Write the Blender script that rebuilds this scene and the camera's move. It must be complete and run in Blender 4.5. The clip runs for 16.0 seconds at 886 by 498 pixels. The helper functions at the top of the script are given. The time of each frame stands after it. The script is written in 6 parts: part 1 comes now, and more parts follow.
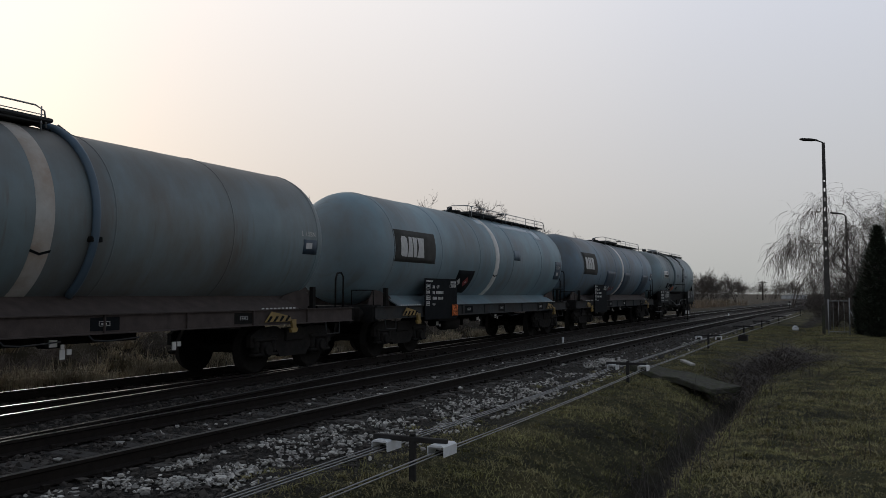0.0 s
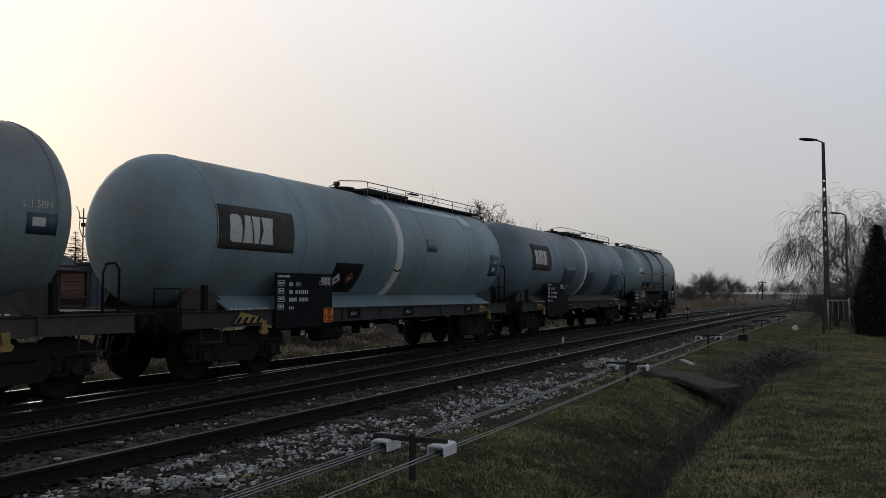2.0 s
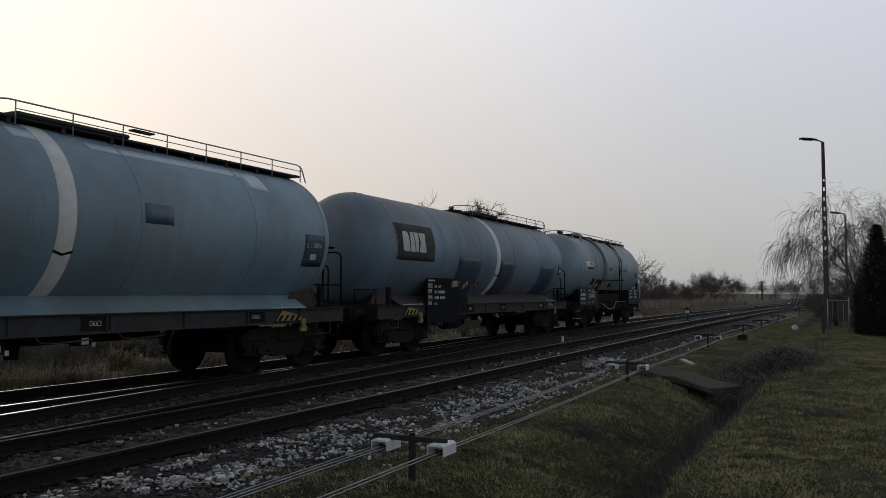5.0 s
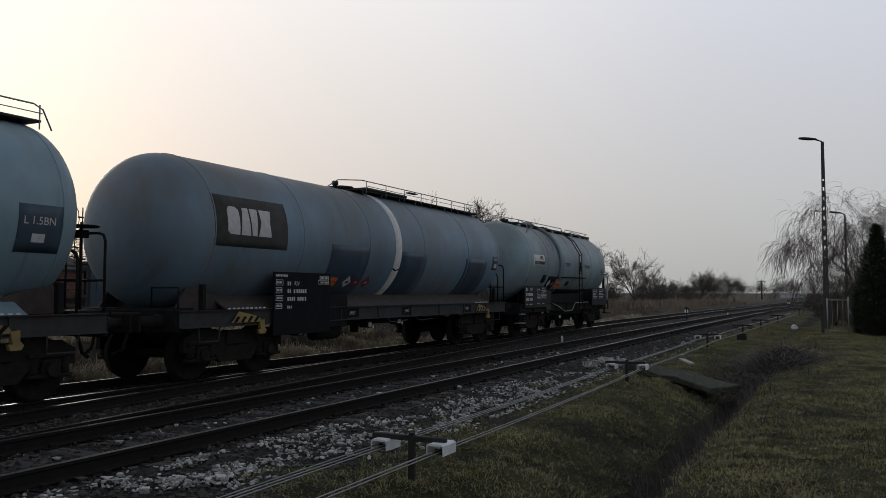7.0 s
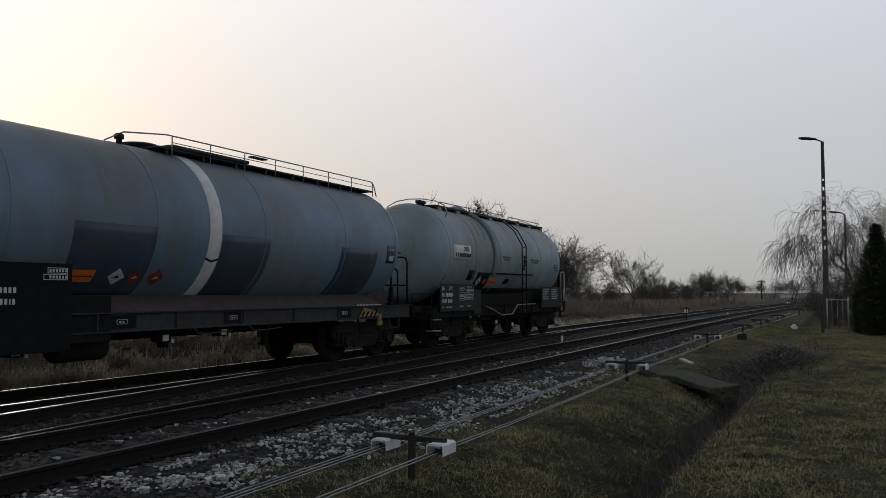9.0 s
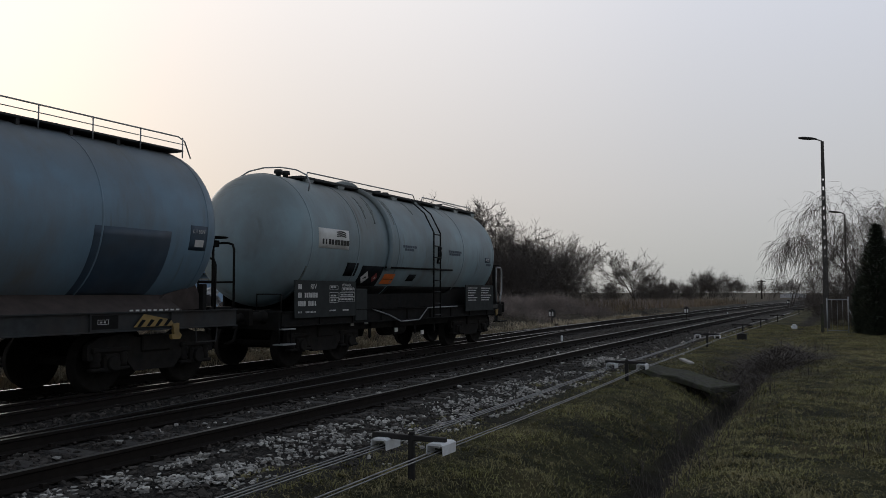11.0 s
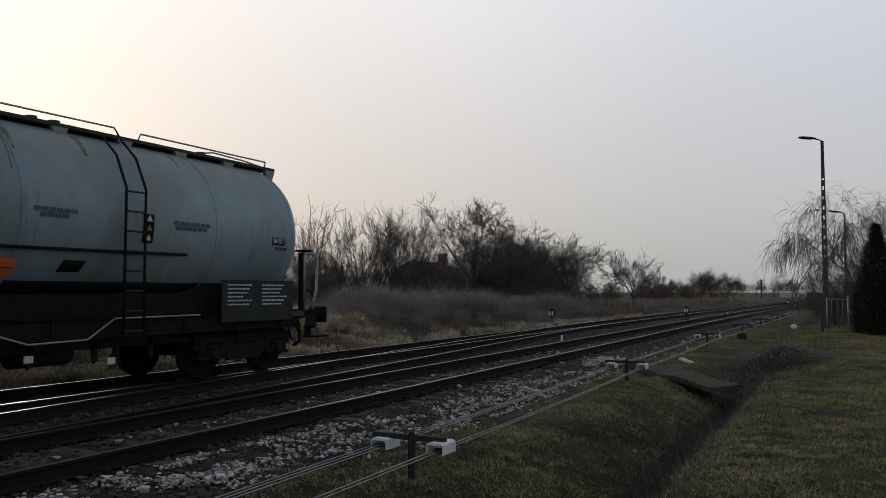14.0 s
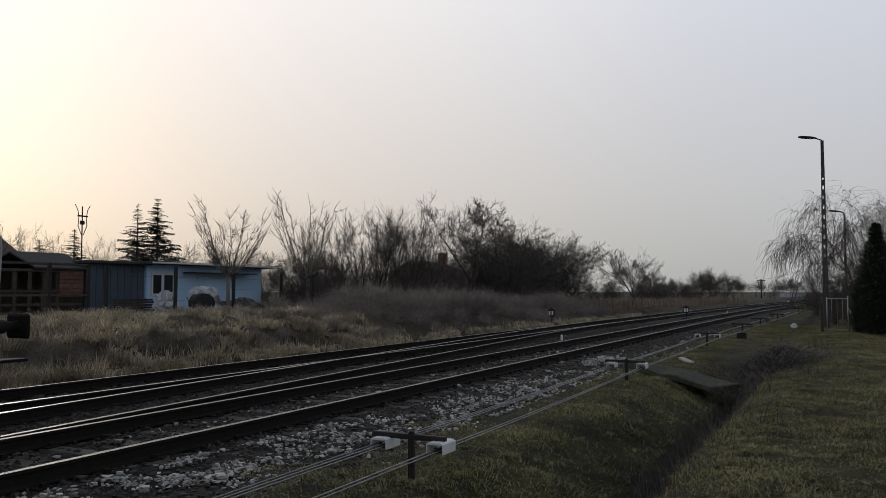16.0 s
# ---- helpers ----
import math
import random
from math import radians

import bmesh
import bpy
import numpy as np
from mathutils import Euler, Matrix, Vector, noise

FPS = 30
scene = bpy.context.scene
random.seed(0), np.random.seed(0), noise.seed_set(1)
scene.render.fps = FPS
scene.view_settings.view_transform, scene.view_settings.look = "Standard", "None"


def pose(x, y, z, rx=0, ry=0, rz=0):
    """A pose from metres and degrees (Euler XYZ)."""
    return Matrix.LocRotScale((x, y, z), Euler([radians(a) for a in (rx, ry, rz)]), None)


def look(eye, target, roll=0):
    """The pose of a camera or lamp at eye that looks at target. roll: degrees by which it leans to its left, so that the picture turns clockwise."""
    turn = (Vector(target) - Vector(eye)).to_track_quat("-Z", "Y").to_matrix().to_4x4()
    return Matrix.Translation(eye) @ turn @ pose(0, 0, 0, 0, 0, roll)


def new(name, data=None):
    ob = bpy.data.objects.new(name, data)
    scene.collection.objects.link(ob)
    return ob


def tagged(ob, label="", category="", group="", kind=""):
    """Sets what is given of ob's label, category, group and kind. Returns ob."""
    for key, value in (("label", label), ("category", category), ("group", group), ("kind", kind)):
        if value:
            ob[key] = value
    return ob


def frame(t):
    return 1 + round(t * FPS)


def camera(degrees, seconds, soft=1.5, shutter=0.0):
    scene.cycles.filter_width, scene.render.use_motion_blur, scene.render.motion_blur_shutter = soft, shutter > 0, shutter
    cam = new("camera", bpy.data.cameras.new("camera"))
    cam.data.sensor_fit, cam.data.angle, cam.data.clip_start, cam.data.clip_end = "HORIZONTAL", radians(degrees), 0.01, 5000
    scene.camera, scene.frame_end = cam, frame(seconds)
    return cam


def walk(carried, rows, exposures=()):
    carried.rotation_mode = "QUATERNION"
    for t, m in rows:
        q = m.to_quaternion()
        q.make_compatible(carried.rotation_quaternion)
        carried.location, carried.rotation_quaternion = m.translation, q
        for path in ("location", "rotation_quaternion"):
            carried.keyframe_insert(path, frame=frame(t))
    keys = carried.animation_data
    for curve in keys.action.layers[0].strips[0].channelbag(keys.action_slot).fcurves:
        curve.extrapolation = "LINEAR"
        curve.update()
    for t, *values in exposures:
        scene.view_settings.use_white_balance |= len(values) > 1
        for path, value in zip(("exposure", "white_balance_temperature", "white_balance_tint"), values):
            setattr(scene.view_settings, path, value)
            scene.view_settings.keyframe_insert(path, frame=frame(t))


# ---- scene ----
# camera on the grass beside the line, nearly still
EYE = Vector((0.0, 0.0, 1.534))


def aim(yaw, pitch):
    a, b = radians(yaw), radians(pitch)
    return look(EYE, EYE + Vector((math.cos(a) * math.cos(b), math.sin(a) * math.cos(b), math.sin(b))))


cam = camera(57.13, 16.0, 0.85)
walk(cam, [(0.0, aim(26.422, 3.156)), (2.0, aim(26.410, 3.140)), (4.2, aim(26.400, 3.124)), (6.5, aim(26.366, 3.092)),
           (9.0, aim(26.358, 3.077)), (12.2, aim(26.350, 3.045)), (14.5, aim(26.344, 3.025)), (16.0, aim(26.342, 2.997))])

# ---- light: hazy sky with a low veiled sun behind the train ----
SUN_AZ, SUN_EL = radians(60.0), radians(13.0)
SUN_DIR = Vector((math.cos(SUN_AZ) * math.cos(SUN_EL), math.sin(SUN_AZ) * math.cos(SUN_EL), math.sin(SUN_EL)))


def make_world():
    w = bpy.data.worlds.new("hazy_evening_sky")
    scene.world = w
    w.use_nodes = True
    nt = w.node_tree
    nt.nodes.clear()
    N, L = nt.nodes.new, nt.links.new
    out = N("ShaderNodeOutputWorld")
    sky = N("ShaderNodeTexSky")
    sky.sky_type = "NISHITA"
    sky.sun_disc = False
    sky.sun_elevation, sky.sun_rotation = SUN_EL, math.pi / 2 - SUN_AZ
    sky.dust_density, sky.air_density = 3.0, 1.0
    b1 = N("ShaderNodeBackground")
    L(sky.outputs[0], b1.inputs[0])
    b1.inputs[1].default_value = 0.006
    # veil of haze: pale, brighter and warmer towards the sun
    tc = N("ShaderNodeTexCoord")
    sep = N("ShaderNodeSeparateXYZ")
    L(tc.outputs["Generated"], sep.inputs[0])
    up = N("ShaderNodeValToRGB")
    L(sep.outputs[2], up.inputs[0])
    e = up.color_ramp.elements
    e[0].position, e[0].color = 0.0, (0.37, 0.385, 0.38, 1)
    e[1].position, e[1].color = 1.0, (0.17, 0.205, 0.26, 1)
    for p, q in ((0.12, (0.47, 0.477, 0.495, 1)), (0.34, (0.575, 0.60, 0.675, 1)), (0.6, (0.305, 0.345, 0.41, 1))):
        m = e.new(p)
        m.color = q
    dot = N("ShaderNodeVectorMath")
    dot.operation = "DOT_PRODUCT"
    L(tc.outputs["Generated"], dot.inputs[0])
    dot.inputs[1].default_value = SUN_DIR
    glow = N("ShaderNodeValToRGB")
    L(dot.outputs["Value"], glow.inputs[0])
    e = glow.color_ramp.elements
    e[0].position, e[0].color = 0.45, (0, 0, 0, 1)
    glow.color_ramp.interpolation = "B_SPLINE"
    e[1].position, e[1].color = 1.0, (0.29, 0.205, 0.085, 1)
    for p, q in ((0.65, (0.03, 0.02, 0.005, 1)), (0.80, (0.145, 0.105, 0.040, 1)), (0.92, (0.22, 0.158, 0.065, 1))):
        m = e.new(p)
        m.color = q
    # the sky is dimmer on the side away from the sun
    side = N("ShaderNodeMapRange")
    L(dot.outputs["Value"], side.inputs[0])
    side.inputs[1].default_value, side.inputs[2].default_value = -0.9, 0.5
    side.inputs[3].default_value, side.inputs[4].default_value = 0.63, 1.0
    dim = N("ShaderNodeMix")
    dim.data_type, dim.blend_type = "RGBA", "MULTIPLY"
    dim.inputs[0].default_value = 1.0
    L(up.outputs[0], dim.inputs[6])
    L(side.outputs[0], dim.inputs[7])
    # low air reddens and dims the glow
    low = N("ShaderNodeValToRGB")
    L(sep.outputs[2], low.inputs[0])
    e = low.color_ramp.elements
    e[0].position, e[0].color = 0.0, (0.24, 0.155, 0.10, 1)
    e[1].position, e[1].color = 0.34, (1, 1, 1.1, 1)
    m = e.new(0.10)
    m.color = (0.50, 0.37, 0.25, 1)
    thin = N("ShaderNodeMix")
    thin.data_type, thin.blend_type = "RGBA", "MULTIPLY"
    thin.inputs[0].default_value = 1.0
    L(glow.outputs[0], thin.inputs[6])
    L(low.outputs[0], thin.inputs[7])
    add = N("ShaderNodeMix")
    add.data_type, add.blend_type = "RGBA", "ADD"
    add.inputs[0].default_value = 1.0
    L(dim.outputs[2], add.inputs[6])
    L(thin.outputs[2], add.inputs[7])
    b2 = N("ShaderNodeBackground")
    L(add.outputs[2], b2.inputs[0])
    b2.inputs[1].default_value = 1.0
    s = N("ShaderNodeAddShader")
    L(b1.outputs[0], s.inputs[0])
    L(b2.outputs[0], s.inputs[1])
    L(s.outputs[0], out.inputs[0])


make_world()
sun_data = bpy.data.lights.new("sun", "SUN")
sun_data.energy, sun_data.angle, sun_data.color = 0.55, radians(14), (1.0, 0.95, 0.88)
sun = new("sun", sun_data)
sun.matrix_basis = look(SUN_DIR * 100, (0, 0, 0))
scene.view_settings.exposure = 0.12

# ---- materials ----
MATS = {}


def mat(name, c, rough=0.7, metal=0.0, vary=0.25, scale=6.0, dirt=None, dirt_amount=0.0, dirt_scale=1.2, bump=0.0, bump_scale=60.0,
        emit=0.0, per=0.0, streak=False, spec=0.5, runs=None, plates=0.0, soot=None):
    """A procedural surface: base colour with fine grain, larger stains of dirt, and a fine relief."""
    if name in MATS:
        return MATS[name]
    m = bpy.data.materials.new(name)
    MATS[name] = m
    m.use_nodes = True
    nt = m.node_tree
    N, L = nt.nodes.new, nt.links.new
    b = nt.nodes["Principled BSDF"]
    b.inputs["Roughness"].default_value = rough
    b.inputs["Metallic"].default_value = metal
    b.inputs["Specular IOR Level"].default_value = spec
    tc = N("ShaderNodeTexCoord")
    n1 = N("ShaderNodeTexNoise")
    n1.inputs["Scale"].default_value = scale
    n1.inputs["Detail"].default_value = 6
    L(tc.outputs["Object"], n1.inputs["Vector"])
    r = N("ShaderNodeMapRange")
    L(n1.outputs[0], r.inputs[0])
    r.inputs[1].default_value, r.inputs[2].default_value = 0.3, 0.7
    r.inputs[3].default_value, r.inputs[4].default_value = 1 - vary, 1 + vary
    mul = N("ShaderNodeMix")
    mul.data_type, mul.blend_type = "RGBA", "MULTIPLY"
    mul.inputs[0].default_value = 1.0
    mul.inputs[6].default_value = (*c, 1)
    L(r.outputs[0], mul.inputs[7])
    col = mul.outputs[2]
    if per:
        oi = N("ShaderNodeObjectInfo")
        geo = N("ShaderNodeNewGeometry")
        s = N("ShaderNodeMath")
        s.operation = "ADD"
        L(oi.outputs["Random"], s.inputs[0])
        L(geo.outputs["Random Per Island"], s.inputs[1])
        r2 = N("ShaderNodeMapRange")
        L(s.outputs[0], r2.inputs[0])
        r2.inputs[2].default_value = 2.0
        r2.inputs[3].default_value, r2.inputs[4].default_value = 1 - per, 1 + per
        m2 = N("ShaderNodeMix")
        m2.data_type, m2.blend_type = "RGBA", "MULTIPLY"
        m2.inputs[0].default_value = 1.0
        L(col, m2.inputs[6])
        L(r2.outputs[0], m2.inputs[7])
        col = m2.outputs[2]
    if dirt:
        n2 = N("ShaderNodeTexNoise")
        n2.inputs["Scale"].default_value = dirt_scale
        n2.inputs["Detail"].default_value = 8
        n2.inputs["Roughness"].default_value = 0.65
        if streak:
            mp = N("ShaderNodeMapping")
            mp.inputs["Scale"].default_value = (1.1, 0.6, 0.4)
            L(tc.outputs["Object"], mp.inputs[0])
            L(mp.outputs[0], n2.inputs["Vector"])
        else:
            L(tc.outputs["Object"], n2.inputs["Vector"])
        r3 = N("ShaderNodeMapRange")
        L(n2.outputs[0], r3.inputs[0])
        r3.inputs[1].default_value, r3.inputs[2].default_value = 0.40, 0.72
        r3.inputs[4].default_value = dirt_amount
        m3 = N("ShaderNodeMix")
        m3.data_type = "RGBA"
        L(r3.outputs[0], m3.inputs[0])
        L(col, m3.inputs[6])
        m3.inputs[7].default_value = (*dirt, 1)
        col = m3.outputs[2]
        r4 = N("ShaderNodeMapRange")
        L(n2.outputs[0], r4.inputs[0])
        r4.inputs[3].default_value, r4.inputs[4].default_value = rough - 0.08, min(1, rough + 0.15)
        L(r4.outputs[0], b.inputs["Roughness"])
    if plates:
        # each rolled plate of the shell has weathered to its own tone
        mp = N("ShaderNodeMapping")
        mp.inputs["Scale"].default_value = (0.55, 0.02, 0.12)
        L(tc.outputs["Object"], mp.inputs[0])
        n7 = N("ShaderNodeTexNoise")
        n7.inputs["Scale"].default_value, n7.inputs["Detail"].default_value = 1.0, 1
        L(mp.outputs[0], n7.inputs["Vector"])
        r7 = N("ShaderNodeMapRange")
        L(n7.outputs[0], r7.inputs[0])
        r7.inputs[1].default_value, r7.inputs[2].default_value = 0.38, 0.62
        r7.inputs[3].default_value, r7.inputs[4].default_value = 1 - plates, 1 + plates
        m7 = N("ShaderNodeMix")
        m7.data_type, m7.blend_type = "RGBA", "MULTIPLY"
        m7.inputs[0].default_value = 1.0
        L(col, m7.inputs[6])
        L(r7.outputs[0], m7.inputs[7])
        col = m7.outputs[2]
    if soot:
        # brown exhaust film lying on the upper shell, with a ragged lower edge
        sz = N("ShaderNodeSeparateXYZ")
        L(tc.outputs["Object"], sz.inputs[0])
        n8 = N("ShaderNodeTexNoise")
        n8.inputs["Scale"].default_value, n8.inputs["Detail"].default_value = 0.9, 5
        L(tc.outputs["Object"], n8.inputs["Vector"])
        k8 = N("ShaderNodeMath")
        k8.operation = "MULTIPLY_ADD"
        L(n8.outputs[0], k8.inputs[0])
        k8.inputs[1].default_value = 1.6
        L(sz.outputs[2], k8.inputs[2])
        r8 = N("ShaderNodeMapRange")
        L(k8.outputs[0], r8.inputs[0])
        r8.inputs[1].default_value, r8.inputs[2].default_value, r8.inputs[4].default_value = 3.75, 4.7, 0.62
        m8 = N("ShaderNodeMix")
        m8.data_type = "RGBA"
        L(r8.outputs[0], m8.inputs[0])
        L(col, m8.inputs[6])
        m8.inputs[7].default_value = (*soot, 1)
        col = m8.outputs[2]
    if runs:
        # thin dark runs of grime, in patches
        mp = N("ShaderNodeMapping")
        mp.inputs["Scale"].default_value = (9.0, 0.8, 0.9)
        L(tc.outputs["Object"], mp.inputs[0])
        n5 = N("ShaderNodeTexNoise")
        n5.inputs["Scale"].default_value, n5.inputs["Detail"].default_value, n5.inputs["Distortion"].default_value = 1.3, 3, 0.3
        L(mp.outputs[0], n5.inputs["Vector"])
        n6 = N("ShaderNodeTexNoise")
        n6.inputs["Scale"].default_value, n6.inputs["Detail"].default_value = 0.8, 2
        L(tc.outputs["Object"], n6.inputs["Vector"])
        k = N("ShaderNodeMath")
        k.operation = "MULTIPLY"
        for src, lo, hi, i in ((n5, 0.53, 0.68, 0), (n6, 0.52, 0.64, 1)):
            q = N("ShaderNodeMapRange")
            L(src.outputs[0], q.inputs[0])
            q.inputs[1].default_value, q.inputs[2].default_value = lo, hi
            L(q.outputs[0], k.inputs[i])
        k2 = N("ShaderNodeMath")
        k2.operation = "MULTIPLY"
        L(k.outputs[0], k2.inputs[0])
        k2.inputs[1].default_value = 0.5
        m5 = N("ShaderNodeMix")
        m5.data_type = "RGBA"
        L(k2.outputs[0], m5.inputs[0])
        L(col, m5.inputs[6])
        m5.inputs[7].default_value = (*runs, 1)
        col = m5.outputs[2]
    L(col, b.inputs["Base Color"])
    if bump:
        n3 = N("ShaderNodeTexNoise")
        n3.inputs["Scale"].default_value = bump_scale
        n3.inputs["Detail"].default_value = 5
        L(tc.outputs["Object"], n3.inputs["Vector"])
        bp = N("ShaderNodeBump")
        bp.inputs["Strength"].default_value = bump
        bp.inputs["Distance"].default_value = 0.02
        L(n3.outputs[0], bp.inputs["Height"])
        L(bp.outputs[0], b.inputs["Normal"])
    if emit:
        L(col, b.inputs["Emission Color"])
        b.inputs["Emission Strength"].default_value = emit
    return m


PAINT_BLUE = mat("weathered_blue_grey_paint", (0.136, 0.222, 0.298), 0.5, 0, 0.06, 3, (0.14, 0.125, 0.11), 0.9, 0.9, 0.05, 30, streak=True, runs=(0.10, 0.11, 0.11), plates=0.14, soot=(0.125, 0.12, 0.11))
PAINT_GREY = mat("weathered_grey_blue_paint", (0.186, 0.28, 0.328), 0.5, 0, 0.06, 3, (0.185, 0.165, 0.145), 0.75, 0.9, 0.05, 30, streak=True, runs=(0.14, 0.14, 0.13), plates=0.14)
PAINT_BLUE2 = mat("faded_blue_grey_paint", (0.172, 0.228, 0.248), 0.5, 0, 0.06, 3, (0.135, 0.108, 0.087), 0.95, 0.7, 0.05, 30, streak=True, runs=(0.13, 0.10, 0.08), plates=0.14, soot=(0.13, 0.112, 0.095))
PAINT_PALE = mat("pale_grey_green_paint", (0.225, 0.312, 0.352), 0.5, 0, 0.06, 3, (0.18, 0.165, 0.14), 0.8, 0.9, 0.05, 30, streak=True, runs=(0.09, 0.08, 0.065), plates=0.14, soot=(0.17, 0.17, 0.15))
PAINT_NAVY = mat("dark_blue_panel_paint", (0.036, 0.064, 0.098), 0.5, 0, 0.15, 5, (0.06, 0.06, 0.06), 0.4, 2)
PAINT_SLATE = mat("slate_blue_repaint", (0.075, 0.125, 0.175), 0.45, 0, 0.08, 4, (0.10, 0.11, 0.12), 0.4, 2)
PAINT_FRESH = mat("fresh_light_blue_paint", (0.50, 0.58, 0.64), 0.45, 0, 0.06, 4)
SIGN_DARK = mat("dark_grey_sign_paint", (0.066, 0.065, 0.060), 0.8, 0, 0.15, 6, spec=0.15)
SIGN_GREY = mat("grey_lettering_board_paint", (0.036, 0.040, 0.040), 0.8, 0, 0.15, 6, spec=0.15)
SIGN_BLACK = mat("black_sign_paint", (0.010, 0.012, 0.014), 0.85, 0, 0.2, 6, spec=0.1)
WHITE_PAINT = mat("dirty_white_paint", (0.70, 0.70, 0.68), 0.6, 0, 0.08, 8, (0.45, 0.42, 0.38), 0.4, 3)
WHITE_LETTER = mat("white_letter_paint", (0.56, 0.56, 0.55), 0.6, 0, 0.12, 12)
RUN_STAIN = mat("dark_grime_run", (0.125, 0.145, 0.135), 0.7, 0, 0.5, 5)
RUSTY_BAND = mat("rust_stained_white_band", (0.50, 0.49, 0.46), 0.65, 0, 0.1, 6, (0.30, 0.20, 0.13), 0.9, 1.0)
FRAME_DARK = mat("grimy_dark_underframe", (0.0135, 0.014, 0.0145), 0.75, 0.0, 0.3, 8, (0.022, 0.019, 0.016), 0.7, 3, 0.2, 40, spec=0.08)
FRAME_GREY = mat("grimy_grey_underframe", (0.043, 0.048, 0.051), 0.8, 0.0, 0.2, 8, (0.05, 0.04, 0.034), 0.8, 2, 0.1, 40, spec=0.2)
FRAME_RUST = mat("rusty_brown_underframe", (0.058, 0.044, 0.040), 0.8, 0.0, 0.3, 6, (0.05, 0.04, 0.035), 0.6, 2, 0.2, 40)
BOGIE = mat("oily_black_bogie", (0.017, 0.0165, 0.016), 0.8, 0.0, 0.3, 10, (0.030, 0.025, 0.021), 0.6, 4, 0.3, 50, spec=0.12)
WHEEL = mat("dark_wheel_steel", (0.016, 0.015, 0.014), 0.8, 0.0, 0.3, 10, (0.017, 0.014, 0.012), 0.6, 4, spec=0.1)
BLACK_STEEL = mat("black_walkway_steel", (0.02, 0.021, 0.022), 0.7, 0.0, 0.3, 20)
PALE_STEEL = mat("pale_galvanised_rail", (0.30, 0.31, 0.32), 0.5, 0.5, 0.15, 20)
YELLOW = mat("dull_yellow_paint", (0.30, 0.20, 0.055), 0.6, 0, 0.15, 20, (0.10, 0.08, 0.06), 0.6, 5)
ORANGE = mat("orange_hazard_plate", (0.75, 0.17, 0.03), 0.5, 0, 0.08, 10)
RED_PAINT = mat("red_hazard_paint", (0.22, 0.03, 0.025), 0.5, 0, 0.1, 10)
RAIL_SIDE = mat("rusty_rail_side", (0.014, 0.011, 0.0095), 0.8, 0.1, 0.3, 10, (0.02, 0.016, 0.013), 0.6, 4, 0.2, 60, spec=0.2)
RAIL_TOP = mat("shiny_rail_head", (0.30, 0.30, 0.305), 0.34, 1.0, 0.1, 12)
RAIL_DULL = mat("dull_rail_head", (0.15, 0.149, 0.147), 0.45, 1.0, 0.15, 12)
SLEEPER = mat("weathered_timber_sleeper", (0.045, 0.041, 0.038), 0.85, 0, 0.3, 12, (0.05, 0.045, 0.04), 0.7, 5, 0.5, 30, per=0.35)
CONCRETE = mat("mossy_grey_concrete", (0.066, 0.063, 0.056), 0.95, 0, 0.4, 9, (0.07, 0.08, 0.04), 0.9, 4, 0.9, 30, spec=0.15)
PLASTIC_WHITE = mat("white_painted_steel_cover", (0.74, 0.76, 0.78), 0.45, 0, 0.06, 20, (0.4, 0.38, 0.35), 0.4, 9)
POST_IRON = mat("dark_iron_post", (0.022, 0.02, 0.019), 0.75, 0.2, 0.3, 20)
WIRE = mat("grey_steel_wire", (0.24, 0.245, 0.25), 0.5, 0.6, 0.2, 8)
BARK = mat("dark_winter_bark", (0.055, 0.046, 0.040), 0.9, 0, 0.3, 10)
BARK_PALE = mat("pale_grey_bark", (0.16, 0.14, 0.12), 0.9, 0, 0.3, 10)
TWIG = mat("brown_winter_twigs", (0.085, 0.072, 0.064), 0.9, 0, 0.3, 5)
BRAMBLE = mat("reddish_brown_brambles", (0.265, 0.222, 0.198), 0.9, 0, 0.4, 1.2, (0.10, 0.082, 0.07), 0.6, 0.5, per=0.75)
STRAW = mat("pale_straw_tussock", (0.50, 0.425, 0.30), 0.9, 0, 0.35, 1.5, (0.11, 0.09, 0.062), 0.85, 0.9, per=0.6)
NEEDLE = mat("dark_green_needles", (0.022, 0.032, 0.018), 0.85, 0, 0.4, 5, per=0.4)
POST_CONC = mat("dark_concrete_mast", (0.07, 0.065, 0.06), 0.9, 0, 0.2, 8)
STONE_PALE = mat("pale_limestone_ballast", (0.46, 0.445, 0.415), 0.95, 0, 0.3, 14, per=0.85, spec=0.15)
STONE_DARK = mat("grimy_ballast_stone", (0.070, 0.063, 0.057), 0.95, 0, 0.3, 10, per=0.6, spec=0.15)
GRASS_GREEN = mat("short_winter_grass", (0.178, 0.170, 0.076), 0.95, 0, 0.55, 0.9, (0.31, 0.262, 0.15), 0.85, 1.7, per=0.9, spec=0.15)
GRASS_DRY = mat("dry_straw_grass", (0.225, 0.168, 0.108), 0.9, 0, 0.4, 0.7, (0.065, 0.054, 0.040), 0.9, 0.5, per=0.4)
HOUSE_BLUE = mat("light_blue_render_wall", (0.47, 0.68, 0.92), 0.85, 0, 0.08, 2, (0.36, 0.50, 0.66), 0.5, 1, 0.1)
HOUSE_DARKBLUE = mat("dark_blue_sheet_wall", (0.045, 0.065, 0.095), 0.6, 0, 0.1, 3)
ROOF_DARK = mat("dark_roofing_felt", (0.035, 0.036, 0.04), 0.85, 0, 0.2, 4)
ROOF_TILE = mat("brown_roof_tile", (0.10, 0.06, 0.05), 0.85, 0, 0.2, 4)
BRICK = mat("old_red_brick", (0.20, 0.085, 0.06), 0.9, 0, 0.25, 6)
